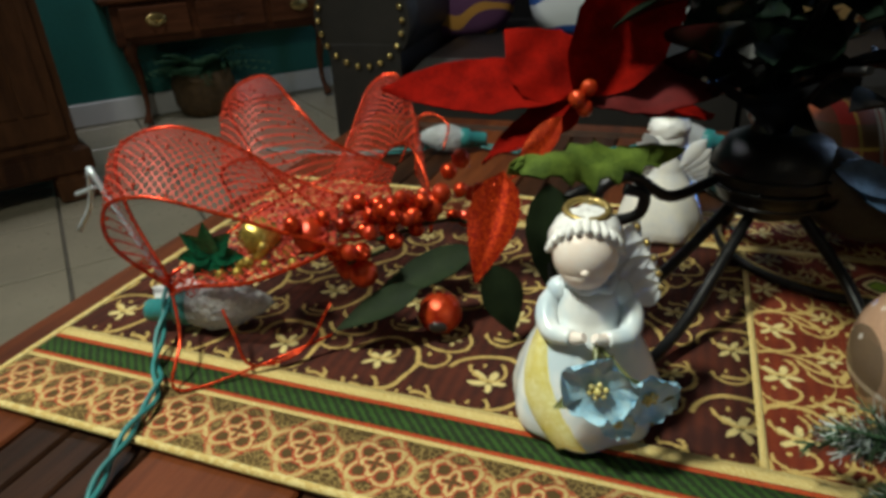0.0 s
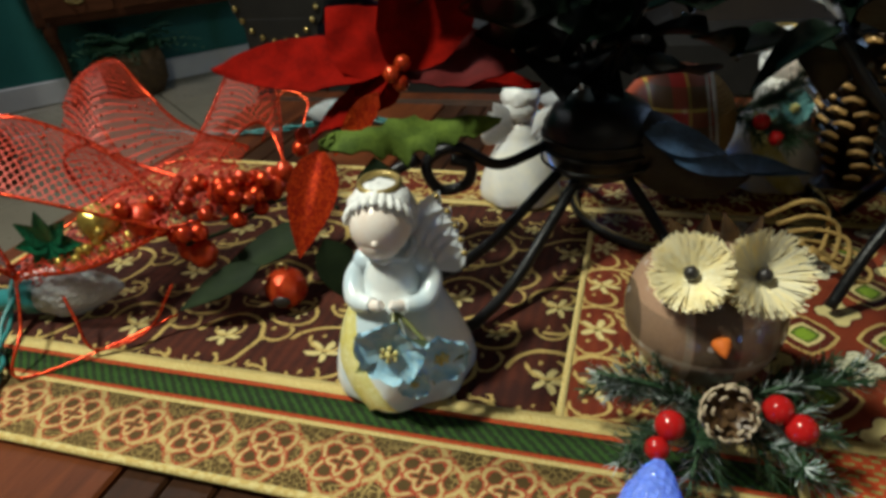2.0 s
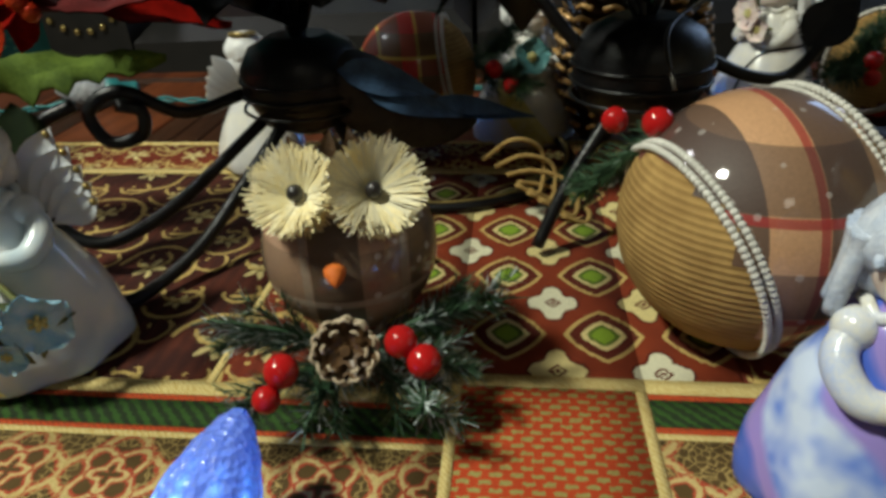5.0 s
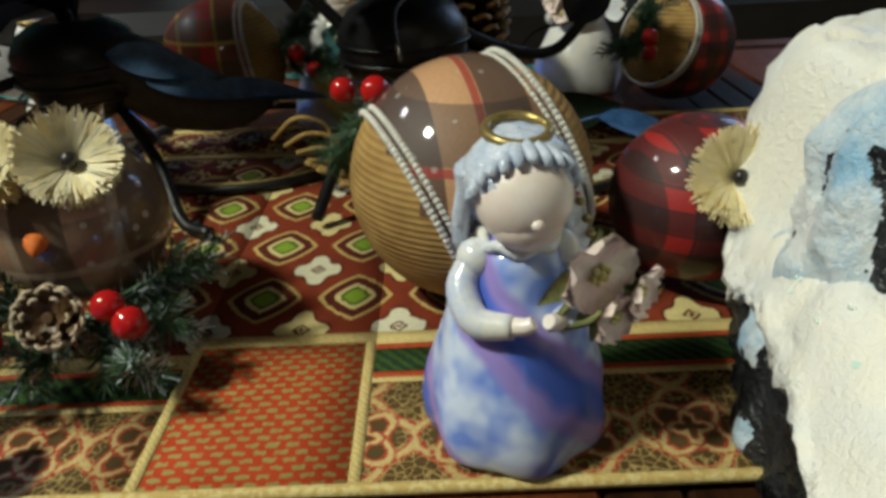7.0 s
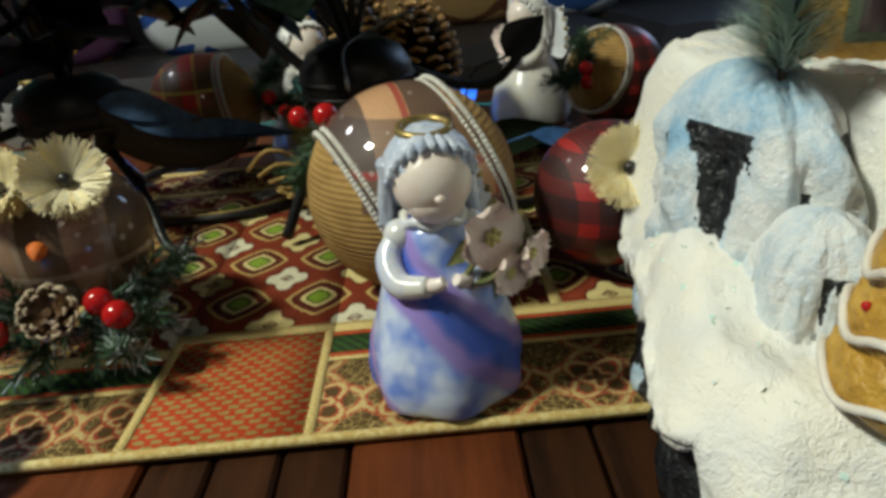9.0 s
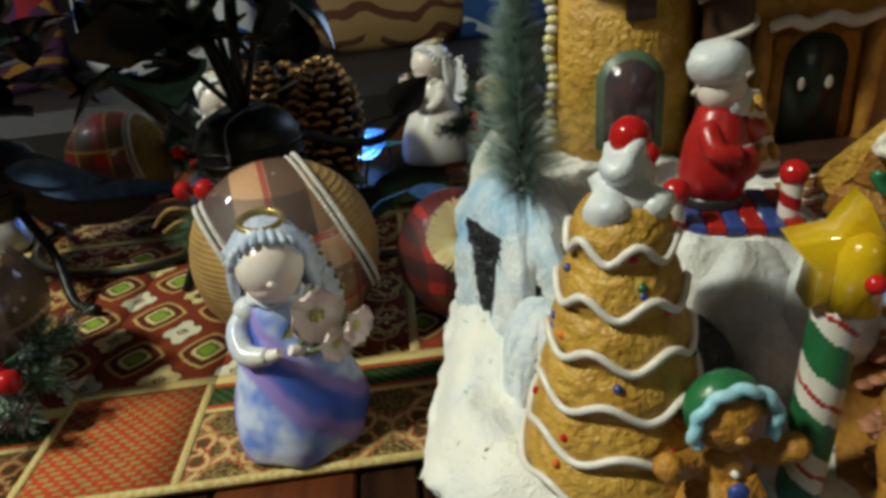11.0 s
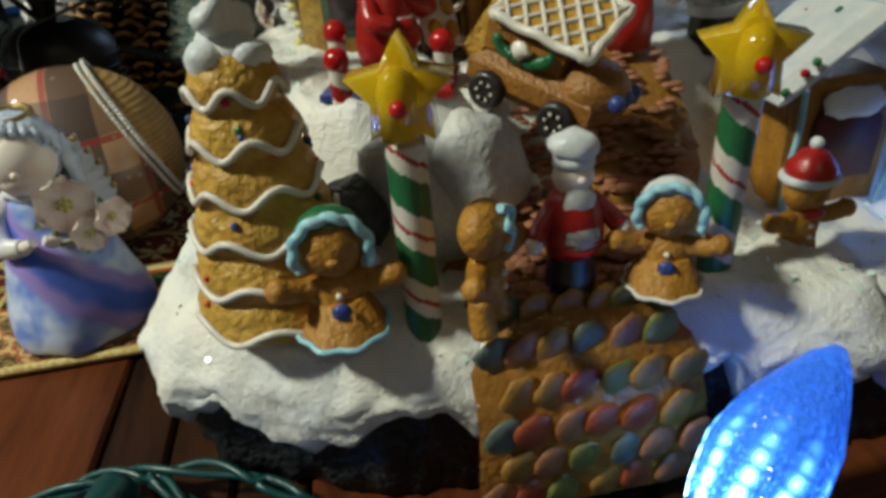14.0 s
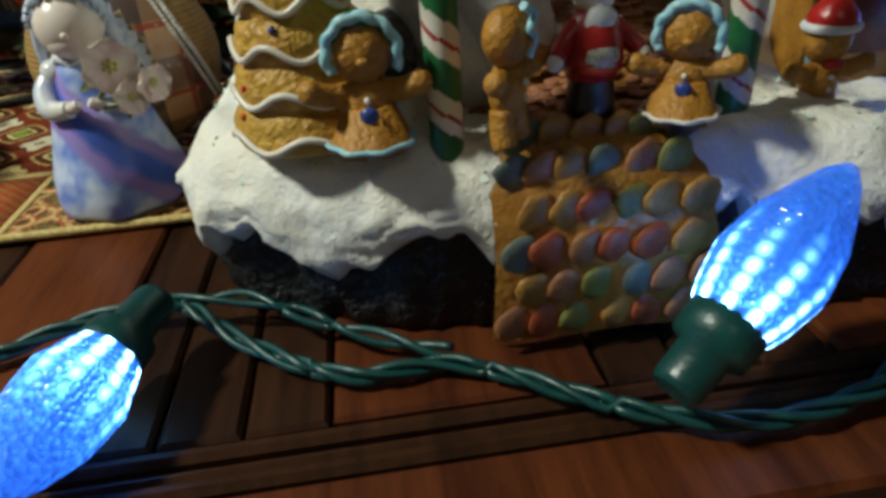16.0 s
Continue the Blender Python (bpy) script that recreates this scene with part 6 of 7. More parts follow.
def iron_stand(at, flower, legs, petals, seed, size):
    stand = thing("iron_flower_stand", "black iron stand with scroll feet and dark lacquered flowers", "flower stand", group="iron stands")
    x, y, z = at
    bm = bmesh.new()
    lathe(bm, [(0.010, -0.028), (0.026, -0.020), (0.034, -0.004), (0.034, 0.010), (0.028, 0.020), (0.016, 0.026)], 28, 0, pose(x, y, z))
    pot = part("pot", bm, IRON, stand, "black iron pot")
    for k in (-0.012, -0.004, 0.004):
        bm = bmesh.new()
        tube(bm, [(x + 0.0348 * math.cos(a), y + 0.0348 * math.sin(a), z + k) for a in (6.283 * i / 28 for i in range(29))], 0.0010, 5, 0, 1)
        part("ring", bm, IRON, pot)
    for pts in legs:
        bm = bmesh.new()
        tube(bm, pts, 0.0034, 9, 0, 7)
        part("leg", bm, IRON, stand, "curled black iron leg")
    rng = random.Random(seed)
    bm = bmesh.new()
    tube(bm, [(x, y, z + 0.02), ((x + flower[0]) / 2, (y + flower[1]) / 2, (z + flower[2]) / 2 + 0.01), flower], 0.0045, 8)
    part("main_stem", bm, IRON, stand)
    for k in range(7):
        bm = bmesh.new()
        e = Vector(flower) + Vector((rng.uniform(-1, 1), rng.uniform(-0.6, 0.8), rng.uniform(-0.2, 1.2))) * size * 0.9
        tube(bm, [(x, y, z + 0.02), (Vector((x, y, z + 0.03)) + e) / 2 + Vector((0, 0, 0.01)), e], 0.0022, 6)
        part("stem", bm, IRON, stand)
    for k in range(petals):
        a, b = rng.uniform(0, 360), rng.uniform(-30, 75)
        c = Vector(flower) + Vector((rng.uniform(-1, 1), rng.uniform(-0.7, 0.9), rng.uniform(-0.45, 1.0))) * size * 0.72
        bm = bmesh.new()
        petal(bm, Matrix.Translation(c) @ pose(0, 0, 0, 0, -b, a), size * rng.uniform(0.45, 0.75), size * rng.uniform(0.45, 0.7), rng.uniform(-0.3, 0.5), 0, 7, rng.uniform(0.2, 0.5), 0.55, 0.001)
        part("petal", bm, IRON_PETAL if k % 3 else IRON, stand)
    return stand


iron_stand((0.192, 0.368, 0.078), (0.190, 0.345, 0.142), [
    [(0.180, 0.355, 0.060), (0.160, 0.330, 0.040), (0.135, 0.300, 0.016), (0.110, 0.275, 0.005), (0.090, 0.268, 0.006)],
    [(0.160, 0.365, 0.075), (0.130, 0.345, 0.072), (0.105, 0.335, 0.088), (0.088, 0.332, 0.080), (0.094, 0.331, 0.064), (0.110, 0.332, 0.066), (0.113, 0.332, 0.078), (0.102, 0.332, 0.082)],
    [(0.170, 0.360, 0.062), (0.120, 0.320, 0.030), (0.085, 0.305, 0.020), (0.062, 0.310, 0.040), (0.066, 0.320, 0.075), (0.084, 0.328, 0.085)],
    [(0.205, 0.360, 0.060), (0.225, 0.330, 0.030), (0.235, 0.300, 0.008), (0.250, 0.285, 0.005)],
    [(0.190, 0.395, 0.060), (0.195, 0.43, 0.03), (0.20, 0.46, 0.004)]], 46, 5, 0.078)
iron_stand((0.364, 0.312, 0.086), (0.352, 0.318, 0.156), [
    [(0.345, 0.300, 0.066), (0.322, 0.290, 0.036), (0.305, 0.282, 0.006)],
    [(0.385, 0.300, 0.066), (0.412, 0.285, 0.036), (0.430, 0.275, 0.006)],
    [(0.395, 0.315, 0.090), (0.43, 0.320, 0.075), (0.46, 0.330, 0.072), (0.485, 0.340, 0.090)],
    [(0.340, 0.315, 0.090), (0.318, 0.320, 0.115), (0.30, 0.325, 0.14)],
    [(0.366, 0.34, 0.066), (0.37, 0.37, 0.036), (0.37, 0.40, 0.003)]], 60, 9, 0.078)
for n, (c, r) in enumerate((((0.275, 0.425, 0.004), 0.088), ((0.455, 0.345, 0.004), 0.075))):
    hoop = thing("iron_hoop", "flat black iron hoop with a worn gilt edge", "hoop", group="iron hoops")
    bm = bmesh.new()
    tube(bm, [(c[0] + r * math.cos(a), c[1] + r * 0.95 * math.sin(a), c[2]) for a in (6.283 * i / 48 for i in range(49))], 0.0032, 8, 0, 1)
    part("hoop_ring", bm, IRON, hoop)
    bm = bmesh.new()
    tube(bm, [(c[0] + (r - 0.001) * math.cos(a), c[1] + (r * 0.95 - 0.001) * math.sin(a), c[2] + 0.003) for a in (6.283 * i / 48 for i in range(49))], 0.0012, 6, 0, 1)
    part("gilt_edge", bm, GOLD, hoop, "worn gilt edge")
for n, (a, d, le, w, mat) in enumerate((((0.455, 0.262, 0.052), (0.9, -0.2, -0.25), 0.060, 0.016, plain("blue_feather", (0.05, 0.14, 0.34), (0.02, 0.06, 0.16), 0.4, scale=150)), ((0.470, 0.338, 0.085), (0.7, 0.1, 0.6), 0.040, 0.028, IRON), ((0.40, 0.29, 0.030), (0.9, 0.3, 0.05), 0.070, 0.026, DARK_LEAF), ((0.44, 0.32, 0.03), (0.9, 0.1, 0.1), 0.07, 0.03, DARK_LEAF), ((0.40, 0.33, 0.045), (0.6, -0.6, 0.2), 0.05, 0.024, DARK_LEAF))):
    bm = bmesh.new()
    petal(bm, axes(a, d, (0, -0.6, 0.8)), le, w, 0.1, 0, 8, 0.25, 0.7, 0.0008)
    tube(bm, [a, Vector(a) + Vector((-0.02, 0.02, -0.015)), (a[0] - 0.03, a[1] + 0.03, 0.002)], 0.0008, 5, 0)
    tagged(link("loose_leaf", bm, mat), "dark blue feather leaf" if n == 0 else "dark lacquered leaf on a thin stem", "leaf", group="loose leaves")

# ---- red poinsettia, net bow and berries ----
poin = thing("poinsettia", "red velvet poinsettia bloom with glitter leaves", "artificial flower")
PC = Vector((0.074, 0.339, 0.132))
for k, (d, up, le, w, mat) in enumerate((((-0.95, 0.10, 0.10), (0, -0.6, 0.8), 0.112, 0.034, RED_VELVET), ((0.50, -0.05, 0.85), (0.3, -0.9, 0.2), 0.105, 0.046, RED_VELVET), ((0.85, 0.35, -0.16), (0, -0.5, 0.85), 0.095, 0.026, RED_VELVET), ((-0.70, -0.20, -0.40), (0, -0.6, 0.8), 0.062, 0.016, RED_VELVET), ((-0.45, 0.2, 0.40), (0, -0.9, 0.4), 0.055, 0.036, RED_VELVET), ((0.9, -0.1, 0.10), (0, -0.5, 0.85), 0.075, 0.040, plain("dark_red_velvet", (0.10, 0.006, 0.006), (0.05, 0.004, 0.004), 0.8, spec=0.2)), ((-0.3, 0.1, -0.5), (0, -1, 0.3), 0.03, 0.016, RED_VELVET))):
    bm = bmesh.new()
    petal(bm, axes(PC, d, up), le, w * 1.1, 0.10, 0, 16, 0.28, 0.78, 0.0010, 0.07, 0.04)
    part("petal", bm, mat, poin, "red velvet petal")
for k, (a, b, w) in enumerate((((0.037, 0.300, 0.104), (0.024, 0.268, 0.056), 0.026), ((0.066, 0.325, 0.125), (0.040, 0.31, 0.095), 0.014))):
    bm = bmesh.new()
    petal(bm, axes(a, Vector(b) - Vector(a), (0.1, -1, 0.2)), (Vector(b) - Vector(a)).length, w, 0.05, 0, 8, 0.2, 0.7, 0.001)
    part("glitter_leaf", bm, RED_GLITTER, poin, "red glitter leaf")
for c in ((0.074, 0.328, 0.133), (0.080, 0.331, 0.138), (0.078, 0.329, 0.128)):
    bm = bmesh.new()
    ball(bm, c, 0.0048, 12)
    part("centre_bead", bm, RED_FOIL, poin, "copper red bead")
bm = bmesh.new()
petal(bm, axes((0.040, 0.285, 0.112), (0.9, 0.42, -0.02), (0, -0.55, 0.85)), 0.104, 0.026, 0.08, 0, 22, -0.45, 0.75, 0.0014, 0.09, 0.30)
part("green_leaf", bm, GREEN_FABRIC, poin, "moss green velvet leaf")
for a, d, le, w in (((0.02, 0.33, 0.045), (-0.75, -0.35, -0.2), 0.075, 0.022), ((0.03, 0.30, 0.05), (0.2, -0.1, -0.6), 0.045, 0.024), ((-0.01, 0.30, 0.035), (-0.8, -0.3, -0.25), 0.055, 0.018), ((0.06, 0.32, 0.09), (0.1, -0.3, -0.9), 0.07, 0.03)):
    bm = bmesh.new()
    petal(bm, axes(a, d, (0, -0.5, 0.8)), le, w, 0.12, 0, 8, 0.25, 0.7, 0.001)
    part("dark_leaf", bm, DARK_LEAF, poin, "dark green leaf")

net_bow = thing("net_ribbon_bow", "red glittering net ribbon bow in wide loops", "ribbon bow")
LOOPS = [
    ([(-0.160, 0.300, 0.036), (-0.192, 0.325, 0.075), (-0.190, 0.330, 0.108), (-0.160, 0.340, 0.118), (-0.125, 0.345, 0.104), (-0.095, 0.345, 0.085), (-0.062, 0.340, 0.074)],
     [(-0.156, 0.296, 0.032), (-0.178, 0.285, 0.066), (-0.172, 0.280, 0.092), (-0.148, 0.280, 0.098), (-0.118, 0.282, 0.090), (-0.085, 0.285, 0.078), (-0.052, 0.288, 0.066)]),
    ([(-0.160, 0.300, 0.034), (-0.140, 0.330, 0.034), (-0.110, 0.342, 0.040), (-0.080, 0.340, 0.055), (-0.062, 0.340, 0.074)],
     [(-0.158, 0.294, 0.030), (-0.138, 0.284, 0.042), (-0.105, 0.282, 0.046), (-0.075, 0.284, 0.056), (-0.052, 0.288, 0.066)]),
    ([(-0.095, 0.360, 0.045), (-0.150, 0.420, 0.075), (-0.165, 0.430, 0.112), (-0.135, 0.430, 0.128), (-0.105, 0.405, 0.112), (-0.080, 0.395, 0.090), (-0.040, 0.40, 0.070)],
     [(-0.090, 0.345, 0.040), (-0.128, 0.350, 0.055), (-0.140, 0.350, 0.084), (-0.116, 0.345, 0.096), (-0.090, 0.340, 0.078), (-0.066, 0.335, 0.060), (-0.036, 0.335, 0.045)]),
    ([(-0.090, 0.360, 0.050), (-0.080, 0.430, 0.080), (-0.075, 0.490, 0.105), (-0.055, 0.500, 0.112), (-0.040, 0.480, 0.085), (-0.035, 0.45, 0.045)],
     [(-0.085, 0.345, 0.045), (-0.062, 0.370, 0.062), (-0.046, 0.410, 0.080), (-0.032, 0.420, 0.078), (-0.018, 0.400, 0.055), (-0.016, 0.385, 0.028)]),
    ([(-0.165, 0.300, 0.036), (-0.120, 0.345, 0.060), (-0.08, 0.365, 0.075), (-0.04, 0.37, 0.07)],
     [(-0.150, 0.300, 0.025), (-0.110, 0.320, 0.035), (-0.07, 0.335, 0.045), (-0.03, 0.345, 0.045)])]
for ea, eb in LOOPS:
    a, b = smooth_path(ea, 8), smooth_path(eb, 8)
    rows, uvs, run = [], [], 0.0
    for i in range(len(a)):
        run += (a[i] - a[i - 1]).length if i else 0
        w = (a[i] - b[i]).length
        mid = Vector((0, 0, 0.15 * w))
        rows.append([a[i].lerp(b[i], t / 6) + mid * math.sin(math.pi * t / 6) for t in range(7)])
        uvs.append([(run, w * t / 6) for t in range(7)])
    bm = bmesh.new()
    grid(bm, rows, 0, False, uvs)
    loop = part("ribbon_loop", bm, NET, net_bow, "red net ribbon loop")
    for e in (ea, eb):
        bm = bmesh.new()
        tube(bm, e, 0.0012, 6, 0, 8)
        part("edge_wire", bm, RED_GLITTER, loop, "glittering red wired edge")
fl = random.Random(12)
bm = bmesh.new()
for ea, eb in LOOPS:
    a, b = smooth_path(ea, 8), smooth_path(eb, 8)
    for _ in range(170):
        i, t = fl.randrange(len(a)), fl.random()
        ball(bm, a[i].lerp(b[i], t) + Vector((0, 0, 0.15 * (a[i] - b[i]).length * math.sin(math.pi * t) + 0.0006)), fl.uniform(0.0006, 0.0012), 6)
tagged(part("glitter_specks", bm, RED_FOIL, net_bow, "red glitter specks"), kind="stuff")
for k, pts in enumerate(([(-0.158, 0.296, 0.032), (-0.14, 0.265, 0.020), (-0.135, 0.243, 0.003), (-0.10, 0.262, 0.004), (-0.06, 0.285, 0.012)], [(-0.06, 0.29, 0.03), (-0.075, 0.275, 0.008), (-0.10, 0.262, 0.006), (-0.112, 0.272, 0.020), (-0.12, 0.28, 0.03)], [(-0.045, 0.44, 0.06), (-0.03, 0.46, 0.09), (-0.01, 0.455, 0.085), (-0.012, 0.44, 0.07)])):
    bm = bmesh.new()
    tube(bm, pts, 0.0009, 6, 0, 8)
    part("loose_wire", bm, RED_GLITTER, net_bow, "loose red wire")

spray = thing("berry_spray", "spray of glittering red berries with gold sequins", "artificial berries")
br = random.Random(6)
for k in range(58):
    t = br.random()
    c = Vector((-0.066, 0.300, 0.064)).lerp(Vector((0.002, 0.372, 0.064)), t) + Vector((br.gauss(0, 0.009), br.gauss(0, 0.011), br.gauss(0, 0.008)))
    bm = bmesh.new()
    ball(bm, c, br.uniform(0.0042, 0.0066), 12, 0)
    part("berry", bm, RED_GLITTER if k % 3 else RED_FOIL, spray, "glittering red berry")
for c, r in (((-0.0428, 0.3018, 0.0424), 0.0085), ((-0.052, 0.306, 0.044), 0.0075), ((-0.068, 0.296, 0.069), 0.010)):
    bm = bmesh.new()
    ball(bm, c, r, 16, 0)
    part("berry", bm, RED_FOIL, spray, "glossy red berry")
bm = bmesh.new()
ball(bm, (-0.104, 0.310, 0.062), (0.012, 0.012, 0.011), 18, 0, None, 0.2, 200)
part("sequin_ball", bm, GOLD_GLITTER, spray, "gold sequin ball")
for k in range(14):
    bm = bmesh.new()
    ball(bm, Vector((-0.108, 0.296, 0.050)) + Vector((br.gauss(0, 0.012), br.gauss(0, 0.006), br.gauss(0, 0.006))), 0.0035, 10, 0)
    part("sequin_bead", bm, GOLD_GLITTER, spray, "gold sequin bead")
for k in range(8):
    bm = bmesh.new()
    petal(bm, axes((-0.1285, 0.298, 0.056), (math.cos(k * 0.8), -0.25, math.sin(k * 0.8)), (0, -1, 0.2)), 0.021, 0.012, 0.1, 0, 6, 0.25, 0.6, 0.001)
    part("holly_leaf", bm, GREEN_GLITTER, spray, "green glitter leaf")
for pts in ([(0.0, 0.372, 0.06), (-0.03, 0.335, 0.045), (-0.05, 0.30, 0.05)], [(0.03, 0.34, 0.05), (0.0, 0.36, 0.05), (-0.04, 0.33, 0.05)]):
    bm = bmesh.new()
    tube(bm, pts, 0.0014, 6)
    part("stem", bm, DARK_LEAF, spray)
jb = thing("red_bell", "small glossy orange-red jingle bell on the runner", "bell")
bm = bmesh.new()
ball(bm, (-0.001, 0.3076, 0.0138), 0.0130, 24, 0, None, 0.04, 200)
shell = part("shell", bm, RED_FOIL, jb)
bm = bmesh.new()
ball(bm, (-0.001, 0.2955, 0.0115), (0.0055, 0.0022, 0.004), 12)
part("slot", bm, BLACK_PAINT, jb, "dark slot")
bm = bmesh.new()
tube(bm, [(-0.0035, 0.3076, 0.0262), (-0.0035, 0.3076, 0.030), (0.0015, 0.3076, 0.030), (0.0015, 0.3076, 0.0262)], 0.0007, 5)
part("loop", bm, GOLD, jb)

# ---- string lights ----


def light(base, tip, mat, label, socket_len=0.026):
    """A faceted bulb in its socket, from where the glass begins to its tip."""
    base, tip = Vector(base), Vector(tip)
    d = tip - base
    le = d.length
    m = axes(base, d.orthogonal(), d)
    t = thing("string_light", label, "string light", m, group="string lights")
    bm = bmesh.new()
    prof = [(0.0105, 0.0), (0.0125, le * 0.10), (0.0150, le * 0.26), (0.0152, le * 0.38), (0.0135, le * 0.55), (0.0098, le * 0.74), (0.0055, le * 0.90), (0.0022, le * 0.98)]
    fine = []
    for (r0, z0), (r1, z1) in zip(prof, prof[1:]):
        fine += [(r0 + (r1 - r0) * q / 2, z0 + (z1 - z0) * q / 2) for q in range(2)]
    lathe(bm, fine + [prof[-1]], 18, 0, Matrix(), lambda a, z: 1 + 0.02 * math.sin(z * 2400))
    for f in bm.faces:
        f.smooth = False
    part("bulb", bm, mat, t, "faceted plastic bulb")
    bm = bmesh.new()
    lathe(bm, [(0.0062, -socket_len), (0.0070, -socket_len * 0.9), (0.0072, -0.009), (0.0106, -0.0075), (0.0110, 0.002), (0.0100, 0.003)], 20)
    part("socket", bm, LIGHT_CORD if "white" in label else TEAL_CORD, t, "teal plastic socket")
    return t


light((-0.156, 0.306, 0.0145), (-0.104, 0.312, 0.0165), BULB_OFF, "unlit clear white string light bulb in teal socket")
light((0.362, -0.034, 0.0150), (0.332, -0.078, 0.0100), BULB_LIT, "lit blue faceted string light bulb on the table")
light((0.5190, -0.1120, 0.0270), (0.5680, -0.0990, 0.0570), BULB_LIT, "lit blue string light bulb leaning on the snow", 0.022)
light((0.165, 0.112, 0.0140), (0.180, 0.150, 0.0380), BULB_DIM, "dim blue string light bulb beside the runner")
light((0.690, -0.060, 0.060), (0.672, -0.040, 0.095), BULB_LIT, "lit blue string light bulb behind the kiosk")
light((-0.020, 0.655, 0.0120), (-0.068, 0.650, 0.0150), BULB_OFF, "unlit white string light bulb at the far edge")
light((0.225, 0.640, 0.0120), (0.18, 0.660, 0.0150), BULB_OFF, "unlit white string light bulb behind the stand")
light((0.215, 0.520, 0.0120), (0.232, 0.490, 0.030), BULB_LIT, "lit blue string light bulb among the leaves", 0.02)
light((0.470, 0.520, 0.0120), (0.500, 0.500, 0.030), BULB_LIT, "lit blue string light bulb behind the cones", 0.02)


def cord(points, mat, label, strands=2):
    """Twisted strands along a line."""
    t = thing("light_cord", label, "cable", group="light cords")
    path = smooth_path(points, 14)
    for s in range(strands):
        pts, run = [], 0
        for i, q in enumerate(path):
            run += (q - path[i - 1]).length if i else 0
            a = run * 120 + s * 2 * math.pi / strands
            d = (path[min(i + 1, len(path) - 1)] - path[max(i - 1, 0)]).normalized()
            side = d.orthogonal().normalized()
            pts.append(q + 0.0019 * (math.cos(a) * side + math.sin(a) * d.cross(side)))
        bm = bmesh.new()
        tube(bm, pts, 0.0014, 7, 0, 1)
        part("strand", bm, mat, t)


cord([(0.20, 0.045, 0.001), (0.26, 0.02, 0.001), (0.312, 0.004, 0.001), (0.345, 0.008, 0.003), (0.378, 0.002, 0.006), (0.400, -0.028, 0.002), (0.428, -0.058, 0.001), (0.462, -0.068, 0.001), (0.498, -0.106, 0.001), (0.527, -0.124, 0.001), (0.560, -0.128, 0.002), (0.590, -0.122, 0.002), (0.66, -0.135, 0.001), (0.76, -0.15, 0.001)], TEAL_CORD, "twisted dark teal string light cord on the table", 3)
cord([(0.378, 0.002, 0.006), (0.405, -0.012, 0.008), (0.432, -0.038, 0.004), (0.46, -0.064, 0.003)], TEAL_CORD, "second twisted teal cord crossing the first", 2)
cord([(-0.170, 0.315, 0.030), (-0.166, 0.300, 0.022), (-0.158, 0.265, 0.006), (-0.144, 0.240, 0.005), (-0.142, 0.206, 0.004), (-0.140, 0.177, 0.001), (-0.128, 0.145, 0.001), (-0.10, 0.11, 0.001)], LIGHT_CORD, "light teal string light cord over the runner's edge", 2)
cord([(-0.25, 0.66, 0.0), (-0.12, 0.64, 0.001), (-0.02, 0.66, 0.003), (0.08, 0.63, 0.001), (0.20, 0.65, 0.003), (0.34, 0.60, 0.001), (0.50, 0.56, 0.002), (0.72, 0.52, 0.001)], LIGHT_CORD, "teal string light cord along the far side of the table", 2)
bm = bmesh.new()
slab(bm, pose(-0.19, 0.350, 0.0016, 0, 0, 35), (0.030, 0.022, 0.0008), 0, 0.0003)
tagged(link("paper_tag", bm, WHITE_TRIM), "small white paper tag on the runner", "tag")
bm = bmesh.new()
slab(bm, pose(0.235, 0.565, 0.001, 0, 0, -12), (0.085, 0.07, 0.002), 0, 0.0008)
tagged(link("folded_card", bm, plain("pale_blue_card", (0.35, 0.42, 0.55), (0.30, 0.36, 0.48), 0.5)), "pale blue folded card lying on the table", "card")
bm = bmesh.new()
tube(bm, [(-0.232, 0.33, 0.055), (-0.215, 0.325, 0.075), (-0.205, 0.32, 0.10)], 0.0018, 7)
tube(bm, [(-0.225, 0.328, 0.08), (-0.217, 0.326, 0.083), (-0.205, 0.32, 0.088)], 0.0014, 7)
tube(bm, [(-0.205, 0.32, 0.10), (-0.19, 0.315, 0.07), (-0.165, 0.305, 0.03)], 0.0018, 7)
part("silver_pick", bm, plain("silver_plastic", (0.6, 0.65, 0.7), (0.4, 0.45, 0.5), 0.25, 0.4), net_bow, "forked silver pick")

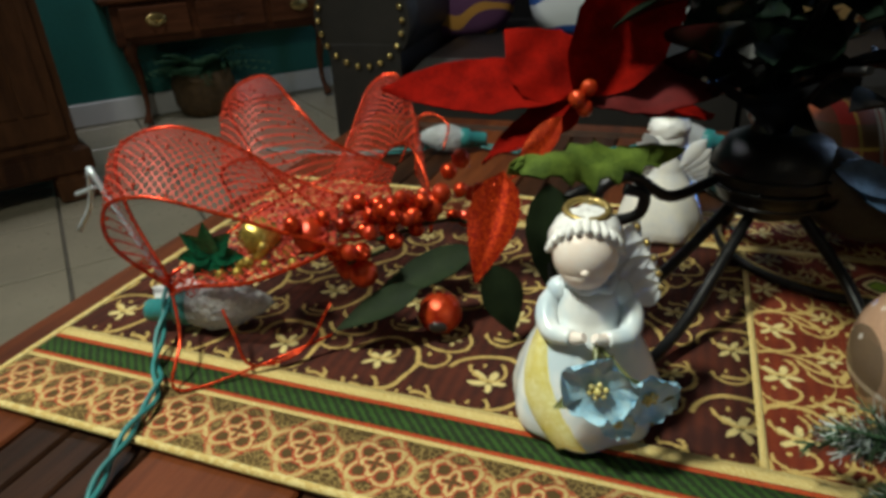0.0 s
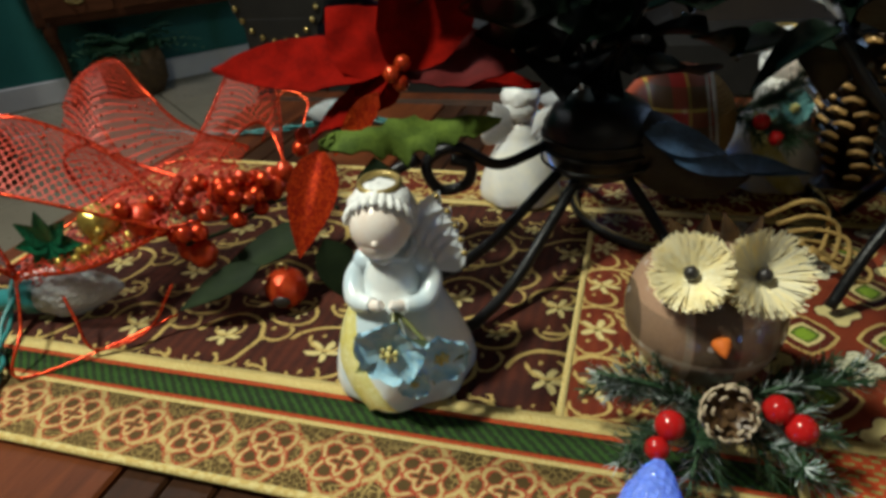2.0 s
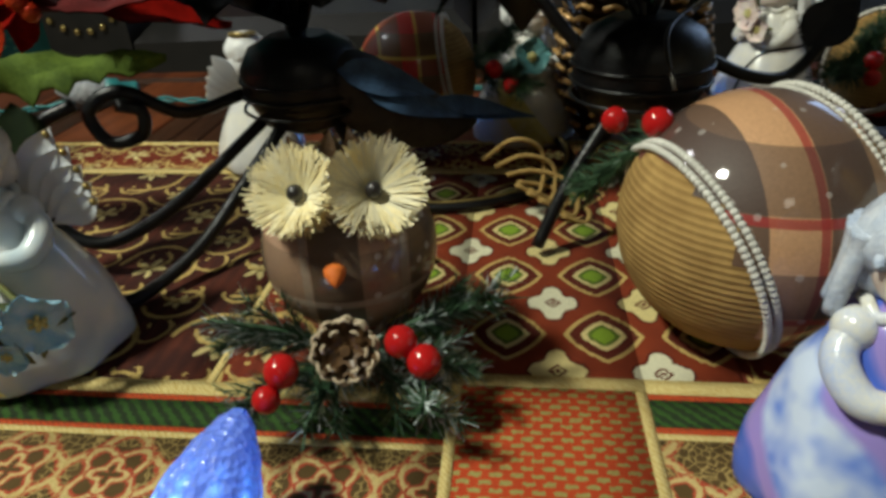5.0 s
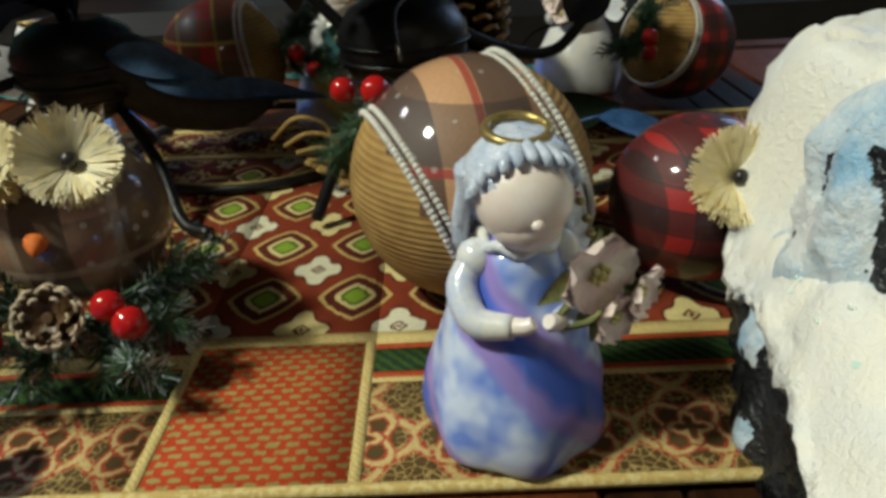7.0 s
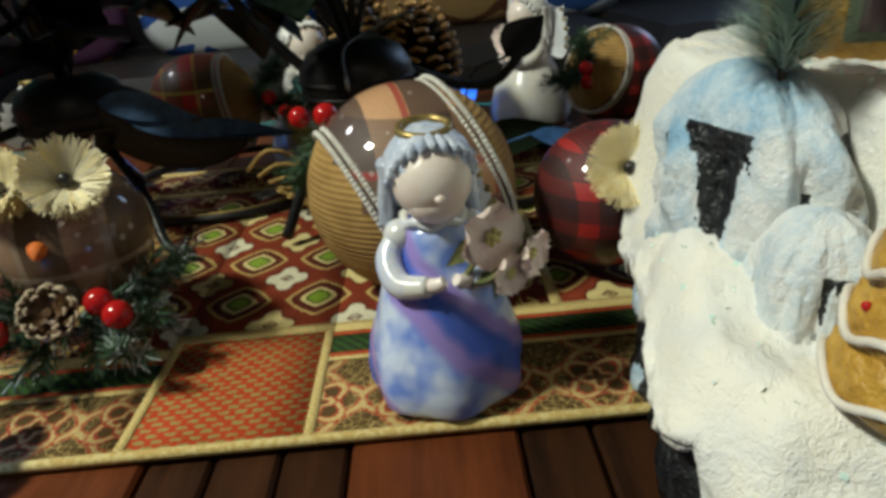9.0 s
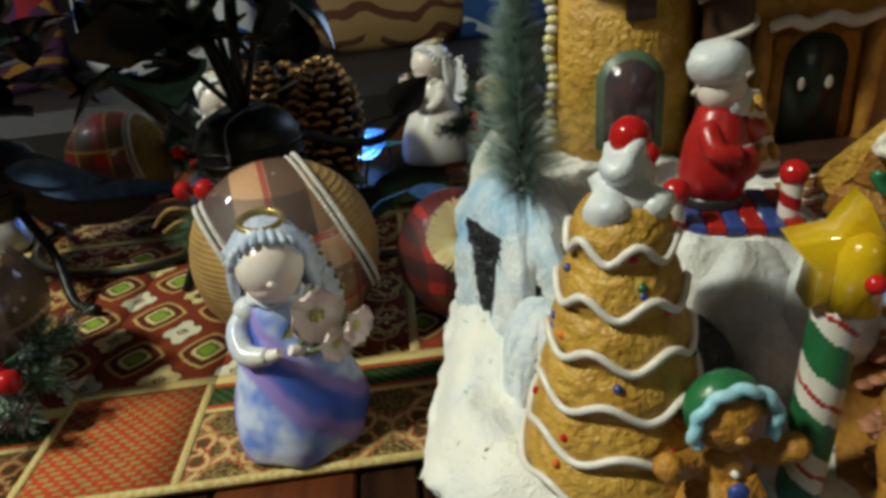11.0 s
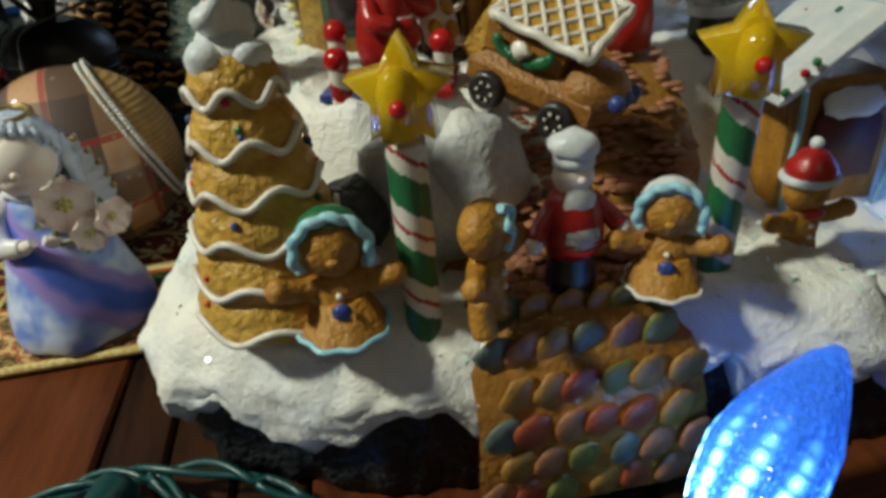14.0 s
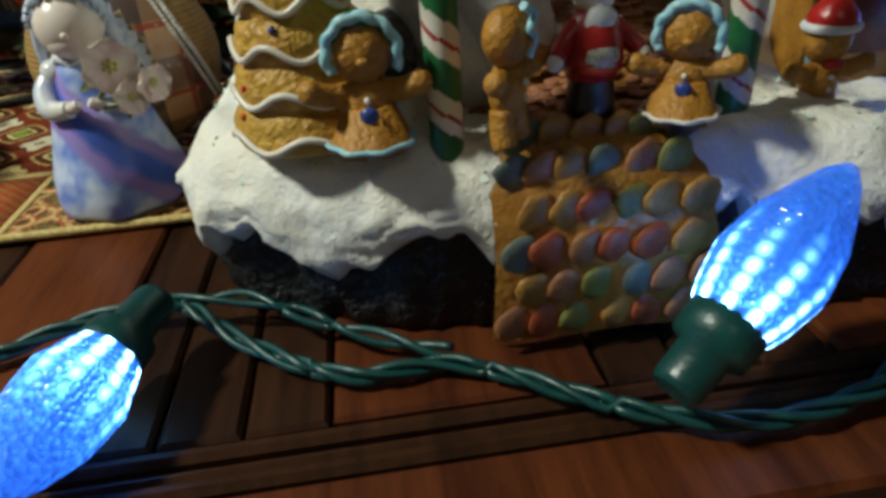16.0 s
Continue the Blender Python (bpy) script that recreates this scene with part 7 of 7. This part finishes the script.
# ---- the room's furniture ----
WALL_DIR = Vector((0.79, 0.61, 0)).normalized()
ROOM = Matrix.Translation((-1.47, 2.53, FLOOR_Z)) @ axes((0, 0, 0), WALL_DIR)
desk = thing("writing_desk", "mahogany writing desk with cabriole legs and brass handles", "desk", ROOM)
bm = bmesh.new()
slab(bm, pose(0.30, 0.02, 0.385), (0.86, 0.42, 0.15), 0, 0.006)
part("case", bm, DESK_WOOD, desk, "mahogany drawer case")
bm = bmesh.new()
slab(bm, pose(0.30, 0.02, 0.475), (0.92, 0.46, 0.025), 0, 0.008)
part("top", bm, DESK_WOOD, desk)
for k, (x, w) in enumerate(((0.02, 0.24), (0.30, 0.26), (0.58, 0.24))):
    bm = bmesh.new()
    slab(bm, pose(x, -0.195, 0.395), (w, 0.02, 0.11), 0, 0.006)
    d = part("drawer", bm, DESK_WOOD, desk)
    bm = bmesh.new()
    if k == 1:
        for i in range(9):
            petal(bm, axes((x, -0.206, 0.355), (math.cos(math.pi * i / 8), 0, math.sin(math.pi * i / 8)), (0, -1, 0)), 0.06, 0.018, 0.0, 0, 4, 0.4, 0.6, 0.004)
        part("shell_carving", bm, DESK_WOOD, d, "carved shell")
    else:
        ball(bm, (x, -0.207, 0.40), (0.04, 0.004, 0.022), 14)
        tube(bm, [(x - 0.028, -0.212, 0.40), (x, -0.226, 0.382), (x + 0.028, -0.212, 0.40)], 0.004, 8)
        part("brass_handle", bm, BRASS, d, "brass bail handle")
for x in (-0.08, 0.66):
    for y in (-0.16, 0.20):
        bm = bmesh.new()
        s = -1 if x < 0.3 else 1
        tube(bm, [(x, y, 0.335), (x + s * 0.012, y - 0.012, 0.28), (x, y, 0.20), (x - s * 0.004, y + 0.004, 0.09), (x + s * 0.012, y - 0.012, 0.012)], lambda f: 0.030 - 0.020 * min(1, f * 1.4) + 0.010 * max(0, f - 0.85) / 0.15, 12)
        part("leg", bm, DESK_WOOD, desk, "cabriole leg")
plant = thing("potted_fern", "green fern in a wicker basket under the desk", "plant", ROOM)
bm = bmesh.new()
lathe(bm, [(0.09, 0.0), (0.12, 0.05), (0.125, 0.13), (0.11, 0.18), (0.10, 0.175)], 24, 0, pose(0.16, -0.10, 0), lambda a, z: 1 + 0.02 * math.sin(a * 20 + z * 250))
part("basket", bm, WICKER, plant, "brown wicker basket")
fr = random.Random(15)
bm = bmesh.new()
for k in range(54):
    a, le = fr.uniform(0, 6.283), fr.uniform(0.18, 0.32)
    d = Vector((math.cos(a), math.sin(a) * 0.7, fr.uniform(0.3, 1.1))).normalized()
    pts = [Vector((0.16, -0.10, 0.16)) + d * le * t + Vector((0, 0, -0.10 * t * t)) for t in (k2 / 9 for k2 in range(10))]
    for i in range(1, 10):
        side = d.cross(Vector((0, 0, 1))).normalized()
        for s in (-1, 1):
            petal(bm, axes(pts[i], side * s + d * 0.4, (0, 0, 1)), 0.055 * (1.15 - i / 10), 0.014, 0.2, 0, 3, 0.2)
tagged(part("fronds", bm, plain("fern_leaf", (0.06, 0.17, 0.08), (0.10, 0.22, 0.12), 0.6), plant, "feathery green fronds"), kind="stuff")
cabinet = thing("oak_cabinet", "dark wooden cabinet with panelled door and bracket feet", "cabinet", Matrix.Translation((-1.36, 1.42, FLOOR_Z)) @ axes((0, 0, 0), (0.70, 0.72, 0)))
bm = bmesh.new()
slab(bm, pose(-0.06, 0.28, 0.60), (0.62, 0.5, 1.0), 0, 0.008)
part("body", bm, FURNITURE, cabinet, "dark walnut cabinet body")
bm = bmesh.new()
slab(bm, pose(-0.06, 0.28, 0.12), (0.66, 0.54, 0.08), 0, 0.012)
part("plinth", bm, FURNITURE, cabinet)
for x in (-0.33, 0.21):
    bm = bmesh.new()
    slab(bm, pose(x, 0.05, 0.04), (0.10, 0.08, 0.08), 0, 0.012)
    part("foot", bm, FURNITURE, cabinet, "bracket foot")
for x in (-0.20, 0.09):
    bm = bmesh.new()
    slab(bm, pose(x, 0.018, 0.52), (0.27, 0.02, 0.66), 0, 0.006)
    d = part("door", bm, FURNITURE, cabinet, "panelled cabinet door")
    for k in range(3):
        bm = bmesh.new()
        slab(bm, pose(x - 0.075 + 0.075 * k, 0.006, 0.52), (0.062, 0.012, 0.52), 0, 0.005)
        part("panel", bm, FURNITURE, d)
bm = bmesh.new()
slab(bm, pose(-0.06, 0.27, 0.88), (0.66, 0.54, 0.03), 0, 0.010)
part("moulding", bm, FURNITURE, cabinet)

SOFA = Matrix.Translation((0.66, 1.20, FLOOR_Z)) @ axes((0, 0, 0), (0.985, -0.17, 0))
sofa = thing("leather_sofa", "black tufted leather sofa with rolled arms and nailheads", "sofa", SOFA)
for x in (-0.55, 0.10, 0.75):
    bm = bmesh.new()
    slab(bm, pose(x, 0.30, 0.34), (0.64, 0.66, 0.16), 0, 0.035)
    part("seat_cushion", bm, LEATHER, sofa, "black leather cushion")
bm = bmesh.new()
slab(bm, pose(0.10, 0.30, 0.18), (2.0, 0.64, 0.17), 0, 0.02)
part("base", bm, LEATHER, sofa)
bm = bmesh.new()
slab(bm, pose(0.10, 0.72, 0.55, -8, 0, 0), (2.1, 0.22, 0.62), 0, 0.07)
part("backrest", bm, LEATHER, sofa)
for x in (-0.96, 1.16):
    bm = bmesh.new()
    slab(bm, pose(x, 0.36, 0.30), (0.16, 0.76, 0.36), 0, 0.03)
    tube(bm, [(x, -0.02, 0.50), (x, 0.35, 0.51), (x, 0.74, 0.52)], 0.105, 20)
    arm = part("arm", bm, LEATHER, sofa, "rolled leather arm")
    for k in range(22):
        a = 6.283 * k / 22
        bm = bmesh.new()
        ball(bm, (x + 0.092 * math.cos(a), -0.028, 0.50 + 0.092 * math.sin(a)), 0.007, 8)
        part("nailhead", bm, BRASS, arm)
for x in (-0.9, 1.1):
    bm = bmesh.new()
    tube(bm, [(x, 0.05, 0.12), (x, 0.03, 0.06), (x, -0.02, 0.01)], lambda f: 0.035 - 0.02 * f, 12)
    part("foot", bm, FURNITURE, sofa, "carved wooden foot")
bm = bmesh.new()
for k in range(100):
    ball(bm, (-0.90 + 0.02 * k, -0.026, 0.262), 0.005, 6)
tagged(part("nailhead_row", bm, BRASS, sofa, "row of small brass nailheads"), kind="stuff")


def cushion_cloth(name, a, b, c, scale):
    n = Nodes(name, 0.8, 0.0, 0.2)
    w = n.node("ShaderNodeTexWave", Scale=scale, Distortion=9.0, Detail=1.5)
    w.wave_type = "RINGS"
    n.tree.links.new(n.coords(), w.inputs["Vector"])
    n.bump(n.noise(400), 0.2, 0.001)
    out = n.mix(n.m("GREATER_THAN", w.outputs["Fac"], 0.78), a, b)
    return n.colour(n.mix(n.m("GREATER_THAN", n.noise(9, 1.0), 0.62), out, c))


def throw_pillow(at, turn, tilt, mat, label):
    t = thing("throw_pillow", label, "pillow", pose(*at, tilt, 0, turn), group="throw pillows")
    bm = bmesh.new()
    rows = []
    for y, s in ((-0.055, 0.35), (-0.05, 0.65), (-0.03, 0.9), (0, 1.0), (0.03, 0.9), (0.05, 0.65), (0.055, 0.35)):
        rows.append([Vector((0.21 * s * (abs(math.cos(a)) ** 0.45) * (1 if math.cos(a) > 0 else -1), y, 0.21 * s * (abs(math.sin(a)) ** 0.45) * (1 if math.sin(a) > 0 else -1))) for a in (6.283 * k / 40 for k in range(40))])
    vs = grid(bm, rows, 0, True)
    cap(bm, vs[0][::-1]), cap(bm, vs[-1])
    part("cover", bm, mat, t)
    return t


throw_pillow((0.26, 1.66, 0.16), -8, -18, cushion_cloth("white_blue_print", (0.72, 0.76, 0.80), (0.03, 0.10, 0.38), (0.70, 0.74, 0.80), 3.2), "white throw pillow with blue ring print")
throw_pillow((-0.19, 1.70, 0.16), 6, -18, cushion_cloth("paisley_print", (0.10, 0.04, 0.10), (0.45, 0.22, 0.05), (0.35, 0.03, 0.05), 5.0), "dark paisley throw pillow in purple and orange")
throw_pillow((1.06, 1.60, 0.16), -12, -18, cushion_cloth("blue_print", (0.03, 0.09, 0.30), (0.55, 0.62, 0.75), (0.03, 0.08, 0.25), 4.0), "deep blue printed throw pillow")
throw_pillow((0.80, 1.62, 0.16), -8, -20, cushion_cloth("tan_print", (0.30, 0.19, 0.08), (0.10, 0.04, 0.02), (0.30, 0.19, 0.08), 6.0), "tan throw pillow with brown print")
# floor tiles
tile_mesh = None
for i in range(-9, 10):
    for j in range(-8, 15):
        p = Matrix.Rotation(math.radians(37.7), 3, "Z") @ Vector((i * 0.33 + 0.1, j * 0.33 - 1.6, 0))
        if not (-2.8 < p.x < 2.6 and -2.4 < p.y < 3.4):
            continue
        if tile_mesh is None:
            bm = bmesh.new()
            slab(bm, Matrix(), (0.322, 0.322, 0.012), 0, 0.002)
            first = part("tile", bm, TILE, floor)
            tile_mesh = first.data
            ob = first
        else:
            ob = new("tile", tile_mesh)
            ob.parent = floor
        ob.matrix_basis = pose(p.x, p.y, FLOOR_Z - 0.003, 0, 0, 37.7)
# unseen fixtures, added to go with the main light and two fills
for name, x, y, z, label in (("added_ceiling_light", -1.25, 1.55, CEILING_Z, "round white ceiling light added out of view for the room fill"), ("added_pendant_lamp", -0.40, 0.07, 1.30, "white pendant lamp added unseen above the main light"), ("added_fill_lamp", 0.3, -1.65, 1.72, "white shaded lamp added behind the viewer for the front fill")):
    lamp = thing(name, label, "lamp", pose(x, y, z))
    bm = bmesh.new()
    lathe(bm, [(0.16, -0.07), (0.165, -0.065), (0.12, -0.02), (0.03, 0.0), (0.028, -0.004), (0.115, -0.024), (0.158, -0.068)], 28, 0, Matrix(), None, False)
    part("shade", bm, WHITE_TRIM, lamp, "white lamp shade")
    if z < CEILING_Z:
        bm = bmesh.new()
        tube(bm, [(0, 0, 0), (0, 0, (CEILING_Z - z) / 2), (0, 0, CEILING_Z - z)], 0.005, 8)
        part("hanging_rod", bm, WHITE_TRIM, lamp)
# window in the east wall
win = tagged(thing("window_1", "white framed window letting in dim blue daylight", "window", pose(2.615, 1.7, 0.9, 0, 0, 86.7)), kind="structure")
for x, z, w, h in ((0, 0.5, 1.1, 0.06), (0, -0.5, 1.1, 0.06), (-0.52, 0, 0.06, 0.94), (0.52, 0, 0.06, 0.94), (0, 0, 0.03, 0.94)):
    bm = bmesh.new()
    slab(bm, pose(x, 0, z), (w, 0.05, h), 0, 0.006)
    part("window_frame", bm, WHITE_TRIM, win)
